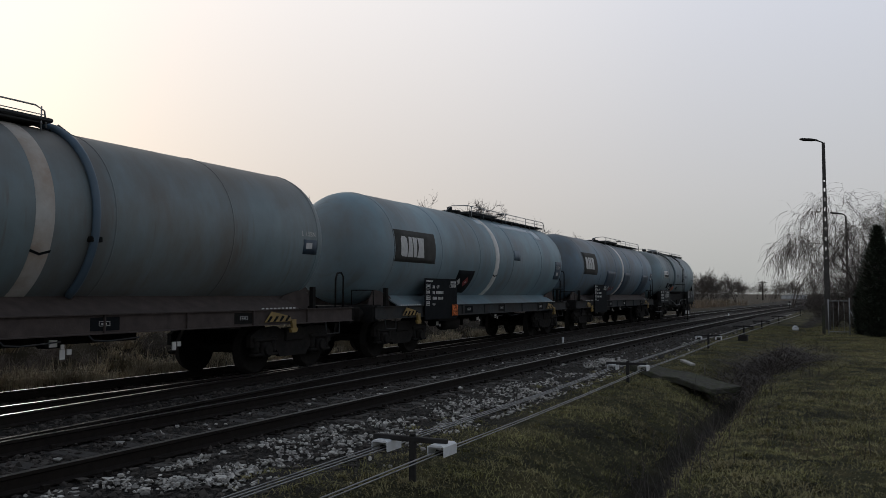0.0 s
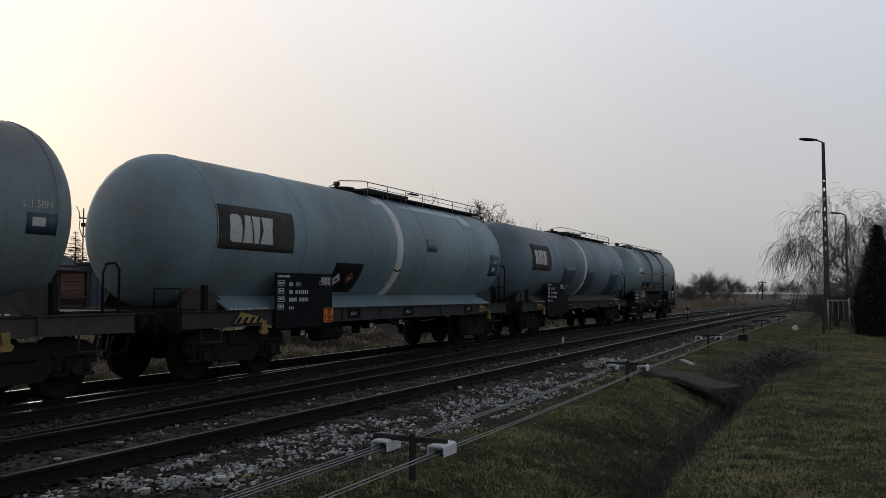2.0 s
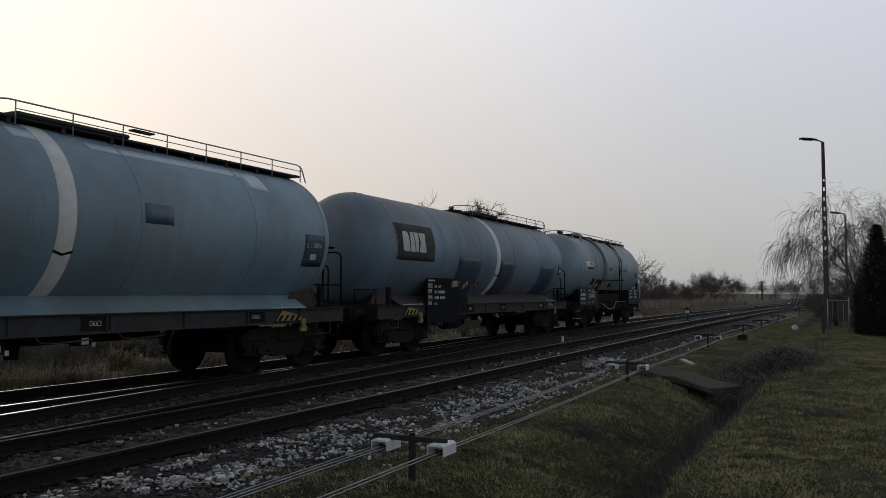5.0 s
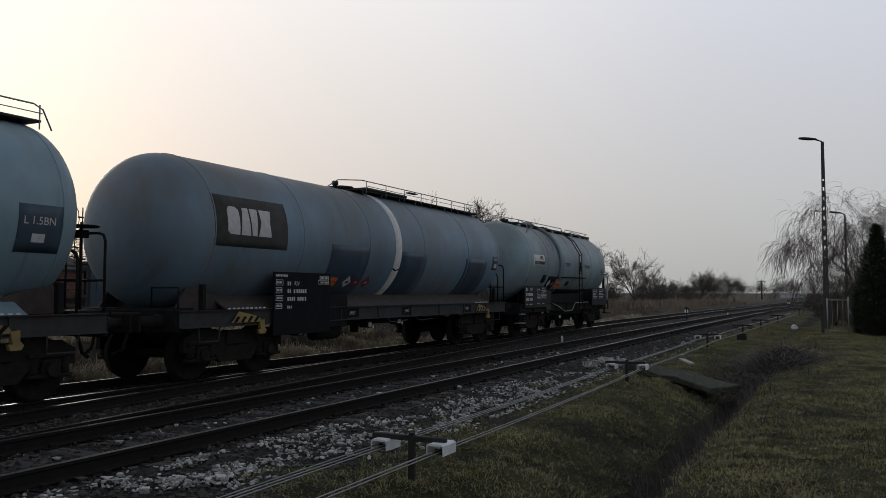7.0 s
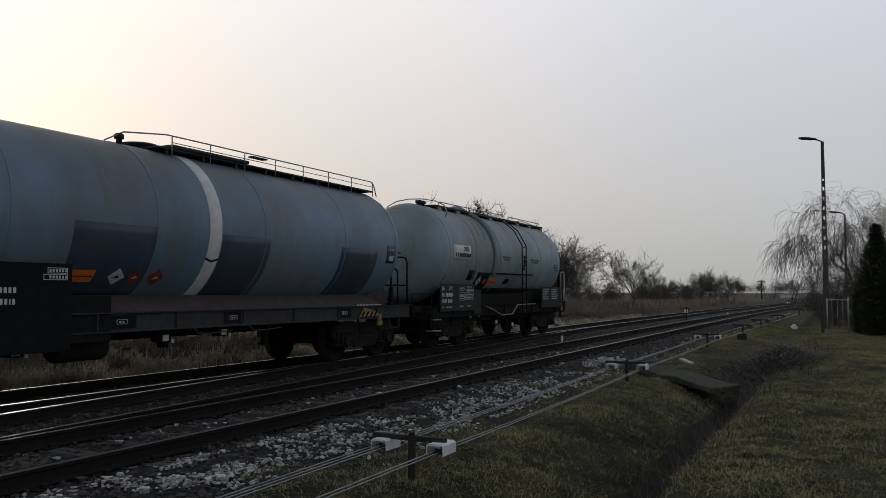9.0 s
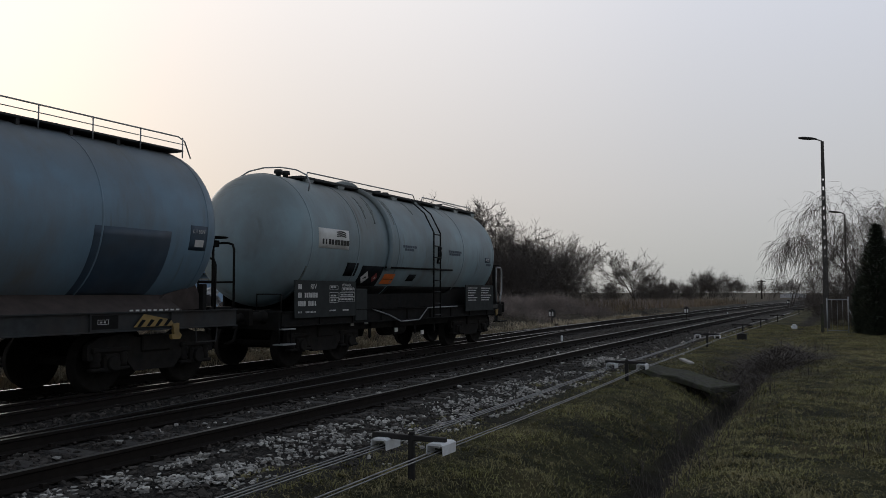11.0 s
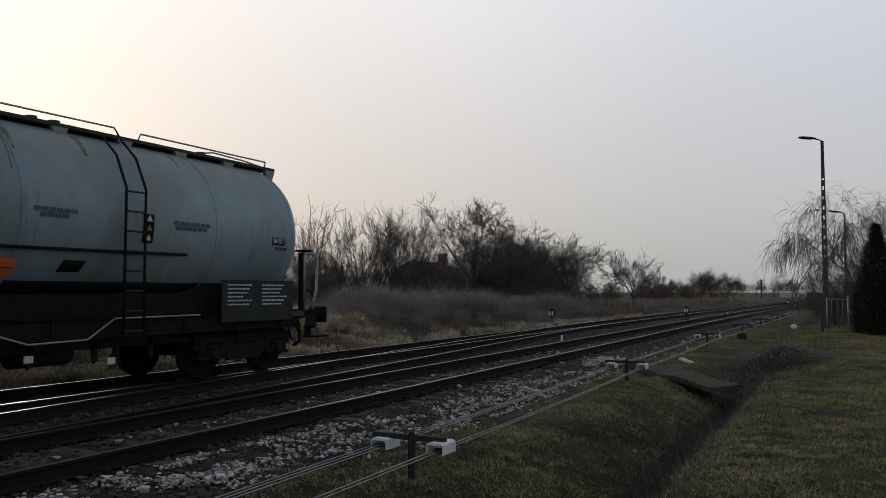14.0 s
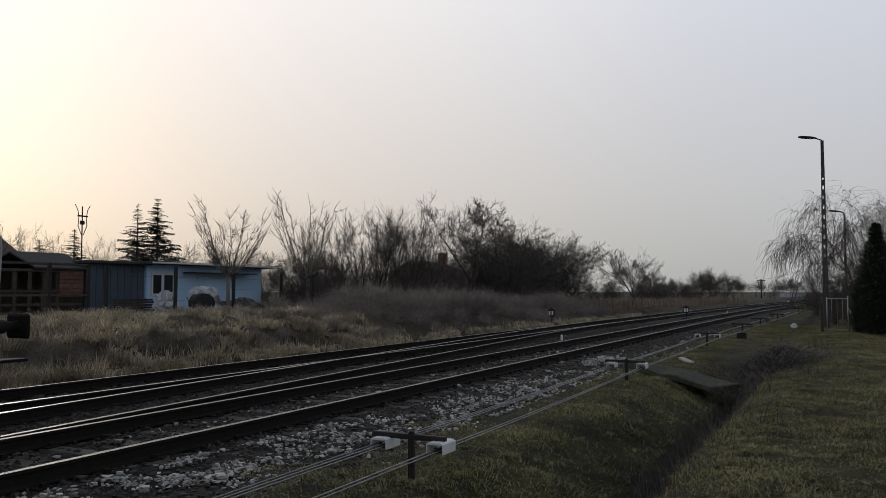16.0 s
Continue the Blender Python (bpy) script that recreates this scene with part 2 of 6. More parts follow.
WOOD_DARK = mat("dark_shed_timber", (0.06, 0.045, 0.035), 0.85, 0, 0.3, 6, per=0.3)
WOOD_BROWN = mat("brown_shed_boards", (0.13, 0.068, 0.048), 0.85, 0, 0.3, 6, per=0.25)
SHEET_WHITE = mat("pale_plastic_sheet", (0.45, 0.46, 0.48), 0.5, 0, 0.15, 4)
GLASS_DARK = mat("dark_window_glass", (0.02, 0.025, 0.03), 0.08, 0, 0.1, 2)
FRAME_WHITE = mat("white_window_frame", (0.6, 0.62, 0.65), 0.5, 0, 0.05, 5)
LENS_WHITE = mat("milky_signal_lens", (0.75, 0.75, 0.73), 0.4, 0, 0.05, 5)


def ground_material():
    m = bpy.data.materials.new("ground_ditch_grass_ballast")
    m.use_nodes = True
    nt = m.node_tree
    N, L = nt.nodes.new, nt.links.new
    b = nt.nodes["Principled BSDF"]
    b.inputs["Roughness"].default_value = 0.95
    b.inputs["Specular IOR Level"].default_value = 0.2
    tc = N("ShaderNodeTexCoord")

    def noise_tex(scale, detail=6, rough=0.6):
        n = N("ShaderNodeTexNoise")
        n.inputs["Scale"].default_value, n.inputs["Detail"].default_value, n.inputs["Roughness"].default_value = scale, detail, rough
        L(tc.outputs["Object"], n.inputs["Vector"])
        return n.outputs[0]

    def ramp(src, *stops):
        r = N("ShaderNodeValToRGB")
        L(src, r.inputs[0])
        e = r.color_ramp.elements
        while len(e) < len(stops):
            e.new(0.5)
        for el, (p, c) in zip(e, stops):
            el.position, el.color = p, (*c, 1)
        return r.outputs[0]

    def mix(f, a, c):
        x = N("ShaderNodeMix")
        x.data_type = "RGBA"
        L(f, x.inputs[0])
        L(a, x.inputs[6])
        L(c, x.inputs[7])
        return x.outputs[2]

    def zone(lo, hi, soft, wob):
        """1 where y lies between lo and hi, with a ragged edge."""
        sep = N("ShaderNodeSeparateXYZ")
        L(tc.outputs["Object"], sep.inputs[0])
        n = noise_tex(1.6, 5)
        k = N("ShaderNodeMath")
        k.operation = "MULTIPLY_ADD"
        L(n, k.inputs[0])
        k.inputs[1].default_value = wob
        L(sep.outputs[1], k.inputs[2])
        outs = []
        for edge, sgn in ((lo, 1), (hi, -1)):
            r = N("ShaderNodeMapRange")
            L(k.outputs[0], r.inputs[0])
            r.inputs[1].default_value, r.inputs[2].default_value = edge + wob / 2 - sgn * soft, edge + wob / 2 + sgn * soft
            outs.append(r.outputs[0])
        x = N("ShaderNodeMath")
        x.operation = "MULTIPLY"
        L(outs[0], x.inputs[0])
        L(outs[1], x.inputs[1])
        return x.outputs[0]

    grass = mix(noise_tex(30), ramp(noise_tex(2.3), (0.38, (0.010, 0.010, 0.006)), (0.52, (0.036, 0.036, 0.015)), (0.66, (0.11, 0.094, 0.043))),
                ramp(noise_tex(0.9), (0.36, (0.020, 0.021, 0.010)), (0.52, (0.065, 0.064, 0.026)), (0.66, (0.14, 0.118, 0.055))))
    ballast = ramp(noise_tex(28, 8, 0.75), (0.35, (0.013, 0.012, 0.011)), (0.52, (0.036, 0.033, 0.030)), (0.68, (0.095, 0.092, 0.087)))
    dry = mix(noise_tex(22), ramp(noise_tex(0.35), (0.35, (0.022, 0.018, 0.014)), (0.6, (0.065, 0.053, 0.036))),
              ramp(noise_tex(0.5), (0.35, (0.035, 0.029, 0.021)), (0.6, (0.10, 0.083, 0.055))))
    ditch_bed = ramp(noise_tex(9), (0.35, (0.008, 0.007, 0.0055)), (0.65, (0.028, 0.023, 0.016)))
    c = mix(zone(4.3, 12.5, 0.35, 0.9), grass, ballast)
    c = mix(zone(12.5, 4000, 0.15, 0.4), c, dry)
    # near-black strip along the ditch bottom, with a ragged edge
    c = mix(zone(1.68, 2.34, 0.2, 0.4), c, ditch_bed)
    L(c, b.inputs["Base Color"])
    bp = N("ShaderNodeBump")
    bp.inputs["Strength"].default_value, bp.inputs["Distance"].default_value = 1.0, 0.07
    L(noise_tex(13, 8, 0.75), bp.inputs["Height"])
    L(bp.outputs[0], b.inputs["Normal"])
    return m


GROUND = ground_material()

# ---- mesh tools ----
IDM = Matrix.Identity(4)


def empty(name, m=IDM):
    ob = new(name)
    ob.matrix_basis = m
    return ob


def mesh_of(bm, material, smooth=False):
    me = bpy.data.meshes.new("mesh")
    bm.normal_update()
    bm.to_mesh(me)
    bm.free()
    for x in (material if isinstance(material, (list, tuple)) else [material]):
        me.materials.append(x)
    if smooth:
        for f in me.polygons:
            f.use_smooth = True
    return me


def part(name, bm, material, parent=None, label="", m=IDM, smooth=False):
    """One mesh object under a thing or under a part. bm: a bmesh, or a mesh that alike pieces share."""
    me = bm if isinstance(bm, bpy.types.Mesh) else mesh_of(bm, material, smooth)
    ob = new(name, me)
    ob.parent = parent
    ob.matrix_basis = m
    if label:
        ob["label"] = label
    return ob


def box(bm, x0, x1, y0, y1, z0, z1, bev=0.0, m=IDM, mi=0):
    g = bmesh.ops.create_cube(bm, size=1.0, matrix=m @ Matrix.Translation(((x0 + x1) / 2, (y0 + y1) / 2, (z0 + z1) / 2)) @ Matrix.Diagonal((x1 - x0, y1 - y0, z1 - z0, 1)))
    vs = g["verts"]
    fs = {f for v in vs for f in v.link_faces}
    for f in fs:
        f.material_index = mi
    if bev > 0:
        es = list({e for v in vs for e in v.link_edges})
        bmesh.ops.bevel(bm, geom=es, offset=bev, segments=1, affect="EDGES")
    return bm


def B(*a, **k):
    return box(bmesh.new(), *a, **k)


def tube(bm, pts, r, sides=6, mi=0):
    """A round bar through the points; r: one radius, or one for each point."""
    pts = [Vector(p) for p in pts]
    rs = r if isinstance(r, (list, tuple)) else [r] * len(pts)
    rings = []
    ref = None
    for i, p in enumerate(pts):
        d = (pts[min(i + 1, len(pts) - 1)] - pts[max(i - 1, 0)]).normalized()
        if ref is None:
            ref = Vector((0, 0, 1)) if abs(d.z) < 0.9 else Vector((1, 0, 0))
        u = (ref - d * ref.dot(d)).normalized()
        ref = u
        w = d.cross(u)
        rings.append([bm.verts.new(p + (u * math.cos(a) + w * math.sin(a)) * rs[i]) for a in (2 * math.pi * k / sides for k in range(sides))])
    for a, b in zip(rings, rings[1:]):
        for k in range(sides):
            f = bm.faces.new((a[k], a[(k + 1) % sides], b[(k + 1) % sides], b[k]))
            f.smooth, f.material_index = True, mi
    for e, ring in ((0, rings[0][::-1]), (1, rings[-1])):
        bm.faces.new(ring).material_index = mi
    return bm


def T(pts, r, sides=6):
    return tube(bmesh.new(), pts, r, sides)


def lathe(bm, prof, axis="x", sides=32, m=IDM, mi=0):
    """A body of revolution: prof is a list of (along, radius)."""
    rings = []
    for a, r in prof:
        ring = []
        for k in range(sides):
            t = 2 * math.pi * k / sides
            c, s = math.cos(t) * r, math.sin(t) * r
            v = {"x": (a, c, s), "y": (c, a, s), "z": (c, s, a)}[axis]
            ring.append(bm.verts.new(m @ Vector(v)))
        rings.append(ring)
    for a, b in zip(rings, rings[1:]):
        for k in range(sides):
            f = bm.faces.new((a[k], a[(k + 1) % sides], b[(k + 1) % sides], b[k]))
            f.smooth, f.material_index = True, mi
    bm.faces.new(rings[0][::-1]).material_index = mi
    bm.faces.new(rings[-1]).material_index = mi
    bmesh.ops.recalc_face_normals(bm, faces=bm.faces[:])
    return bm


def prism(bm, poly, y0, y1, m=IDM, mi=0):
    """A plate with the outline poly in (x, z), from y0 to y1."""
    a = [bm.verts.new(m @ Vector((x, y0, z))) for x, z in poly]
    b = [bm.verts.new(m @ Vector((x, y1, z))) for x, z in poly]
    fs = [bm.faces.new(a), bm.faces.new(b[::-1])]
    for i in range(len(poly)):
        j = (i + 1) % len(poly)
        fs.append(bm.faces.new((a[j], a[i], b[i], b[j])))
    for f in fs:
        f.material_index = mi
    bmesh.ops.recalc_face_normals(bm, faces=fs)
    return bm


def text_mesh(words, size, material):
    """Built-in font, turned to lie in the x-z plane and face -y."""
    cu = bpy.data.curves.new("lettering", "FONT")
    cu.body, cu.size, cu.extrude, cu.align_x, cu.align_y = words, size, 0.001, "CENTER", "CENTER"
    ob = new("lettering", cu)
    bpy.context.view_layer.update()
    me = bpy.data.meshes.new_from_object(ob.evaluated_get(bpy.context.evaluated_depsgraph_get()))
    bpy.data.objects.remove(ob)
    bpy.data.curves.remove(cu)
    me.transform(Matrix.Rotation(math.pi / 2, 4, "X"))
    me.materials.clear()
    me.materials.append(material)
    return me


def raw(verts, faces, material, smooth=False):
    me = bpy.data.meshes.new("mesh")
    me.from_pydata(verts, [], faces)
    for x in (material if isinstance(material, (list, tuple)) else [material]):
        me.materials.append(x)
    if smooth:
        me.polygons.foreach_set("use_smooth", [True] * len(me.polygons))
    return me


# ---- plan of the line ----
Y_MAIN, Y_SIDE = 11.125, 7.17      # centre lines of the far and the near track
HALF = 0.7525                      # half the distance of the rail heads
RAIL_H = 0.16


def bend(x):
    """Sideways drift of both tracks far off, where the line curves gently away."""
    d = max(0.0, x - 32.0)
    return -min(d, 90) ** 2 / (2 * 1500.0) - max(0.0, d - 90) * 90 / 1500.0


def ground_z(x, y):
    prof_y = (-60, 0, 0.9, 1.45, 1.78, 2.1, 2.8, 3.3, 4.3, 4.9, 5.5, 5.9, 12.3, 12.7, 13.2, 13.7, 14.2, 15, 17, 24, 60, 3000)
    prof_z = (-0.02, -0.05, -0.08, -0.20, -0.78, -0.80, -0.46, -0.24, -0.20, -0.21, -0.22, -0.184, -0.184, -0.14, 0.0, 0.32, 0.56, 0.66, 0.80, 0.84, 0.9, 0.9)
    yy = y - bend(x)
    z = float(np.interp(yy, prof_y, prof_z))
    if yy > 12.7:
        f = float(np.interp(x, (-60, 24, 50, 120), (1, 1, 0.45, 0.2)))
        z = -0.14 + (z + 0.14) * f
    if yy < 4.3:
        f = float(np.interp(x, (-10, 1, 19, 26), (0.3, 1, 1, 0.15)))
        z = -0.15 + (z + 0.15) * f
    return z

# ---- ground ----
def make_ground():
    xs = np.concatenate([[-3000, -800, -250, -90, -45], np.arange(-25, 0, 1.0), np.arange(0, 30, 0.22), np.arange(30, 70, 0.8), np.arange(70, 160, 4.0), [180, 240, 350, 600, 1200, 3000]])
    ys = np.concatenate([[-3000, -800, -250, -90, -45, -25], np.arange(-14, -4, 1.0), np.arange(-4, 6, 0.16), np.arange(6, 12.3, 0.5), np.arange(12.3, 20, 0.25), np.arange(20, 60, 3.0), [70, 100, 200, 500, 1200, 3000]])
    vs = []
    for x in xs:
        for y in ys:
            z = ground_z(x, y)
            yb = y - bend(x)
            if abs(x) < 90 and (yb < 5 or yb > 12.8) and y < 40:
                z += (0.16 * noise.noise((x * 0.7, y * 0.7, 3)) if 13.2 < yb < 20 else 0.0)
                z += 0.05 * noise.noise((x * 0.9, y * 0.9, 0)) + 0.045 * noise.noise((x * 3.1, y * 3.1, 5))
            vs.append((x, y, z))
    n = len(ys)
    fs = [(i * n + j, (i + 1) * n + j, (i + 1) * n + j + 1, i * n + j + 1) for i in range(len(xs) - 1) for j in range(n - 1)]
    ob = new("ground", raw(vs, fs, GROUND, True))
    tagged(ob, "grassy trackside ground with ballast bed, drainage ditch and dry bank", "ground", kind="structure")


make_ground()


# ---- tracks ----
RAIL_PROFILE = ((-0.036, 0.0), (0.036, 0.0), (0.036, -0.03), (0.012, -0.045), (0.010, -0.125), (0.062, -0.148), (0.062, -0.16),
                (-0.062, -0.16), (-0.062, -0.148), (-0.010, -0.125), (-0.012, -0.045), (-0.036, -0.03))


def rail_mesh(points, top):
    vs, fs, n = [], [], len(RAIL_PROFILE)
    for i, (x, y) in enumerate(points):
        vs += [(x, y + a, b) for a, b in RAIL_PROFILE]
        if i:
            for k in range(n):
                fs.append(((i - 1) * n + k, (i - 1) * n + (k + 1) % n, i * n + (k + 1) % n, i * n + k))
    fs += [tuple(range(n)), tuple(range(len(vs) - n, len(vs)))[::-1]]
    me = raw(vs, fs, [RAIL_SIDE, top])
    for p in me.polygons:
        p.material_index = 1 if len(p.vertices) == 4 and p.index % n == 0 and p.index < len(fs) - 2 else 0
    return me


LINE_X = [-60, -20] + list(range(-10, 32, 6)) + list(range(32, 130, 4)) + [150, 180, 220]


def sleeper_mesh(half, seed):
    bm = bmesh.new()
    rnd = random.Random(seed)
    box(bm, -0.12, 0.12, -half, half, -0.14, 0.0, 0.012)
    for v in bm.verts:
        v.co.x += rnd.uniform(-0.012, 0.012)
        v.co.z += rnd.uniform(-0.008, 0.004)
    for s in (-HALF, HALF):
        box(bm, -0.09, 0.09, s - 0.17, s + 0.17, 0.0, 0.016, mi=1)
        for a in (-0.12, 0.12):
            box(bm, -0.03, 0.03, s + a - 0.025, s + a + 0.025, 0.016, 0.055, mi=1)
    return mesh_of(bm, [SLEEPER, RAIL_SIDE])


SLEEPERS = [sleeper_mesh(1.3, k) for k in range(4)]


def make_track(y0, label, top):
    tr = empty("railway_track")
    tagged(tr, label, "railway track", kind="structure")
    for s in (-HALF, HALF):
        part("rail", rail_mesh([(x, y0 + s + bend(x)) for x in LINE_X], top), None, tr, "steel rail with polished head and rusty web")
    rnd = random.Random(int(y0 * 10))
    x = -6.0
    while x < 62:
        part("sleeper", SLEEPERS[rnd.randrange(4)], None, tr, m=pose(x + rnd.uniform(-0.03, 0.03), y0 + bend(x) + rnd.uniform(-0.05, 0.05), -0.176 + rnd.uniform(-0.012, 0.01), 0, 0, rnd.uniform(-1, 1)))
        x += 0.64
    bm = bmesh.new()
    while x < 150:
        box(bm, x - 0.12, x + 0.12, y0 + bend(x) - 1.3, y0 + bend(x) + 1.3, -0.3, -0.176)
        x += 0.64
    tagged(part("far_sleepers", bm, SLEEPER, tr), kind="stuff")
    # fishplates at the rail joints
    for s in (-HALF, HALF):
        for x in (4.0, 19.0, 34.0):
            bm = B(x - 0.3, x + 0.3, y0 + s - 0.045, y0 + s + 0.045, -0.125, -0.05, 0.006)
            for k in (-0.2, -0.07, 0.07, 0.2):
                box(bm, x + k - 0.016, x + k + 0.016, y0 + s - 0.065, y0 + s + 0.065, -0.105, -0.075)
            part("fishplate", bm, RAIL_SIDE, tr)
    return tr


make_track(Y_MAIN, "main railway track with shiny rails on dark ballast", RAIL_TOP)
make_track(Y_SIDE, "siding railway track with dull rails on timber sleepers", RAIL_DULL)


def make_crossover():
    """A connecting track that leaves the far track and joins the near one."""
    tr = empty("crossover_track")
    tagged(tr, "crossover rails linking the two tracks", "railway track", kind="structure")

    def line(side):
        pts = []
        for k in range(0, 45):
            x = -26 + k * 1.6
            mid = sum(min(1.0, max(0.0, (x + q + 14.2) / 47.6)) for q in range(-6, 7)) / 13
            pts.append((x, Y_SIDE + 0.05 + (Y_MAIN - Y_SIDE - 0.10) * mid + side * (HALF - 0.02)))
        return pts

    for side in (1, -1):
        me = rail_mesh(line(side), RAIL_TOP if side > 0 else RAIL_DULL)
        me.transform(Matrix.Translation((0, 0, -0.004)))
        part("rail", me, None, tr)


make_crossover()

# ---- the train ----
R_TANK, Z_TANK = 1.404, 2.648
WHEEL_R = 0.46
WHEELSETS = []


def tank_profile(x0, x1, r, depth, front=None, dished=True):
    """Half outline of a tank with rounded heads, seam rings added apart."""
    prof = []
    n = 12
    for k in range(n):
        a = math.pi / 2 * k / n
        prof.append((x0 - (front or depth) * math.cos(a) ** 0.9, max(0.01, r * math.sin(a) ** (0.8 if dished else 1.0))))
    m = 12
    for k in range(m + 1):
        prof.append((x0 + (x1 - x0) * k / m, r))
    for k in range(n - 1, -1, -1):
        a = math.pi / 2 * k / n
        prof.append((x1 + depth * math.cos(a) ** 0.9, max(0.01, r * math.sin(a) ** (0.8 if dished else 1.0))))
    return prof


def wrap(x0, x1, a0, a1, r, lift=0.004, slope0=0.0, slope1=0.0):
    """A painted or plated patch on the near side of the tank; angles in degrees above the horizontal. slope: x drift at the upper edge."""
    bm = bmesh.new()
    nx, na = 4, max(2, int(abs(a1 - a0) / 5))
    rows = []
    for j in range(na + 1):
        t = j / na
        a = radians(a0 + (a1 - a0) * t)
        xa, xb = x0 + slope0 * t, x1 + slope1 * t
        rows.append([(bm.verts.new((xa + (xb - xa) * i / nx, -math.cos(a) * (r + lift), Z_TANK + math.sin(a) * (r + lift))),
                      bm.verts.new((xa + (xb - xa) * i / nx, -math.cos(a) * (r - 0.01), Z_TANK + math.sin(a) * (r - 0.01)))) for i in range(nx + 1)])
    for j in range(na):
        for i in range(nx):
            f = bm.faces.new((rows[j][i][0], rows[j][i + 1][0], rows[j + 1][i + 1][0], rows[j + 1][i][0]))
            f.smooth = True
    edge = [rows[0][i] for i in range(nx + 1)] + [rows[j][nx] for j in range(1, na + 1)] + [rows[na][i] for i in range(nx - 1, -1, -1)] + [rows[j][0] for j in range(na - 1, 0, -1)]
    for p, q in zip(edge, edge[1:] + edge[:1]):
        bm.faces.new((q[0], p[0], p[1], q[1]))
    return bm


def ang(z, r=R_TANK):
    """Angle on the tank's near side at the height z."""
    return math.degrees(math.asin(max(-1, min(1, (z - Z_TANK) / r))))


def ring(x, w, r, lift, lo=-180, hi=180, n=48):
    bm = bmesh.new()
    prev = None
    for k in range(n + 1):
        a = radians(lo + (hi - lo) * k / n)
        c, s = -math.cos(a), math.sin(a)
        cur = [bm.verts.new((x + dx, c * q, Z_TANK + s * q)) for dx, q in ((-w / 2, r - 0.01), (-w / 2 + min(w * 0.2, 0.01), r + lift), (w / 2 - min(w * 0.2, 0.01), r + lift), (w / 2, r - 0.01))]
        if prev:
            for i in range(3):
                bm.faces.new((prev[i], prev[i + 1], cur[i + 1], cur[i])).smooth = True
        prev = cur
    bmesh.ops.recalc_face_normals(bm, faces=bm.faces[:])
    return bm


WHEEL_PROF = [(-0.07, 0.10), (-0.07, 0.17), (-0.03, 0.19), (-0.01, 0.36), (-0.06, 0.40), (-0.062, 0.452), (0.06, 0.462), (0.065, 0.489), (0.085, 0.485), (0.088, 0.40), (0.03, 0.36), (0.03, 0.19), (0.075, 0.17), (0.075, 0.1)]


def wheelset_mesh():
    bm = bmesh.new()
    for s in (-1, 1):
        prof = [(s * (HALF + 0.0) - s * a, r) for a, r in WHEEL_PROF]
        lathe(bm, prof, "y", 28)
    lathe(bm, [(-1.05, 0.06), (-0.8, 0.08), (0.8, 0.08), (1.05, 0.06)], "y", 12)
    # two balance marks, so that the turning shows
    for s in (-1, 1):
        box(bm, -0.03, 0.03, s * HALF + s * 0.012 - 0.01, s * HALF + s * 0.012 + 0.01, 0.22, 0.34)
    return mesh_of(bm, [WHEEL])


WHEELSET_MESH = wheelset_mesh()


def side_frame():
    """Side frame of a bogie: a cast beam that dips between the axle boxes."""
    bm = bmesh.new()
    prism(bm, [(-1.32, 0.52), (-1.32, 0.74), (-1.1, 0.86), (-0.55, 0.90), (-0.35, 0.82), (0.35, 0.82), (0.55, 0.90), (1.1, 0.86), (1.32, 0.74), (1.32, 0.52), (0.6, 0.50), (0.42, 0.30), (-0.42, 0.30), (-0.6, 0.50)], -0.05, 0.05)
    for s in (-0.9, 0.9):
        box(bm, s - 0.15, s + 0.15, -0.12, 0.06, 0.32, 0.60, 0.03)
        lathe(bm, [(-0.17, 0.10), (-0.12, 0.12)], "y", 14, Matrix.Translation((s, 0, 0.46)))
        for d in (-0.25, 0.25):
            lathe(bm, [(0.40, 0.07), (0.44, 0.085), (0.48, 0.07), (0.52, 0.085), (0.56, 0.07), (0.60, 0.085), (0.64, 0.07)], "z", 10, Matrix.Translation((s + d, -0.02, 0)))
        box(bm, s - 0.36, s + 0.36, -0.10, 0.05, 0.62, 0.70, 0.02)
        box(bm, s - 0.36, s + 0.36, -0.10, 0.05, 0.34, 0.40, 0.02)
    box(bm, -0.3, 0.3, -0.1, 0.06, 0.6, 0.86, 0.02)
    return bm


SIDE_FRAME = mesh_of(side_frame(), BOGIE)


def make_bogie(wagon, x):
    bg = part("bogie", B(-0.35, 0.35, -0.95, 0.95, 0.55, 0.80, 0.03), BOGIE, wagon, "grimy black two-axle bogie", pose(x, 0, 0))
    for s in (-1, 1):
        part("side_frame", SIDE_FRAME, None, bg, m=pose(0, s * 1.0, 0, 0, 0, 0 if s < 0 else 180))
    for dx in (-0.9, 0.9):
        ws = part("wheelset", WHEELSET_MESH, None, bg, m=pose(dx, 0, WHEEL_R))
        WHEELSETS.append((ws, dx))
        for s in (-1, 1):
            part("brake_block", B(dx * 1.0 + (0.48 if dx < 0 else -0.56), dx * 1.0 + (0.56 if dx < 0 else -0.48), s * HALF - 0.05, s * HALF + 0.05, 0.34, 0.62, 0.01), BOGIE, bg)
    return bg


def buffer_mesh():
    bm = bmesh.new()
    lathe(bm, [(0.0, 0.13), (0.03, 0.13), (0.05, 0.10), (0.36, 0.095), (0.37, 0.075), (0.55, 0.07), (0.57, 0.09)], "x", 20)
    box(bm, 0.565, 0.625, -0.23, 0.23, -0.17, 0.17, 0.03)
    return mesh_of(bm, [BOGIE])


BUFFER = buffer_mesh()


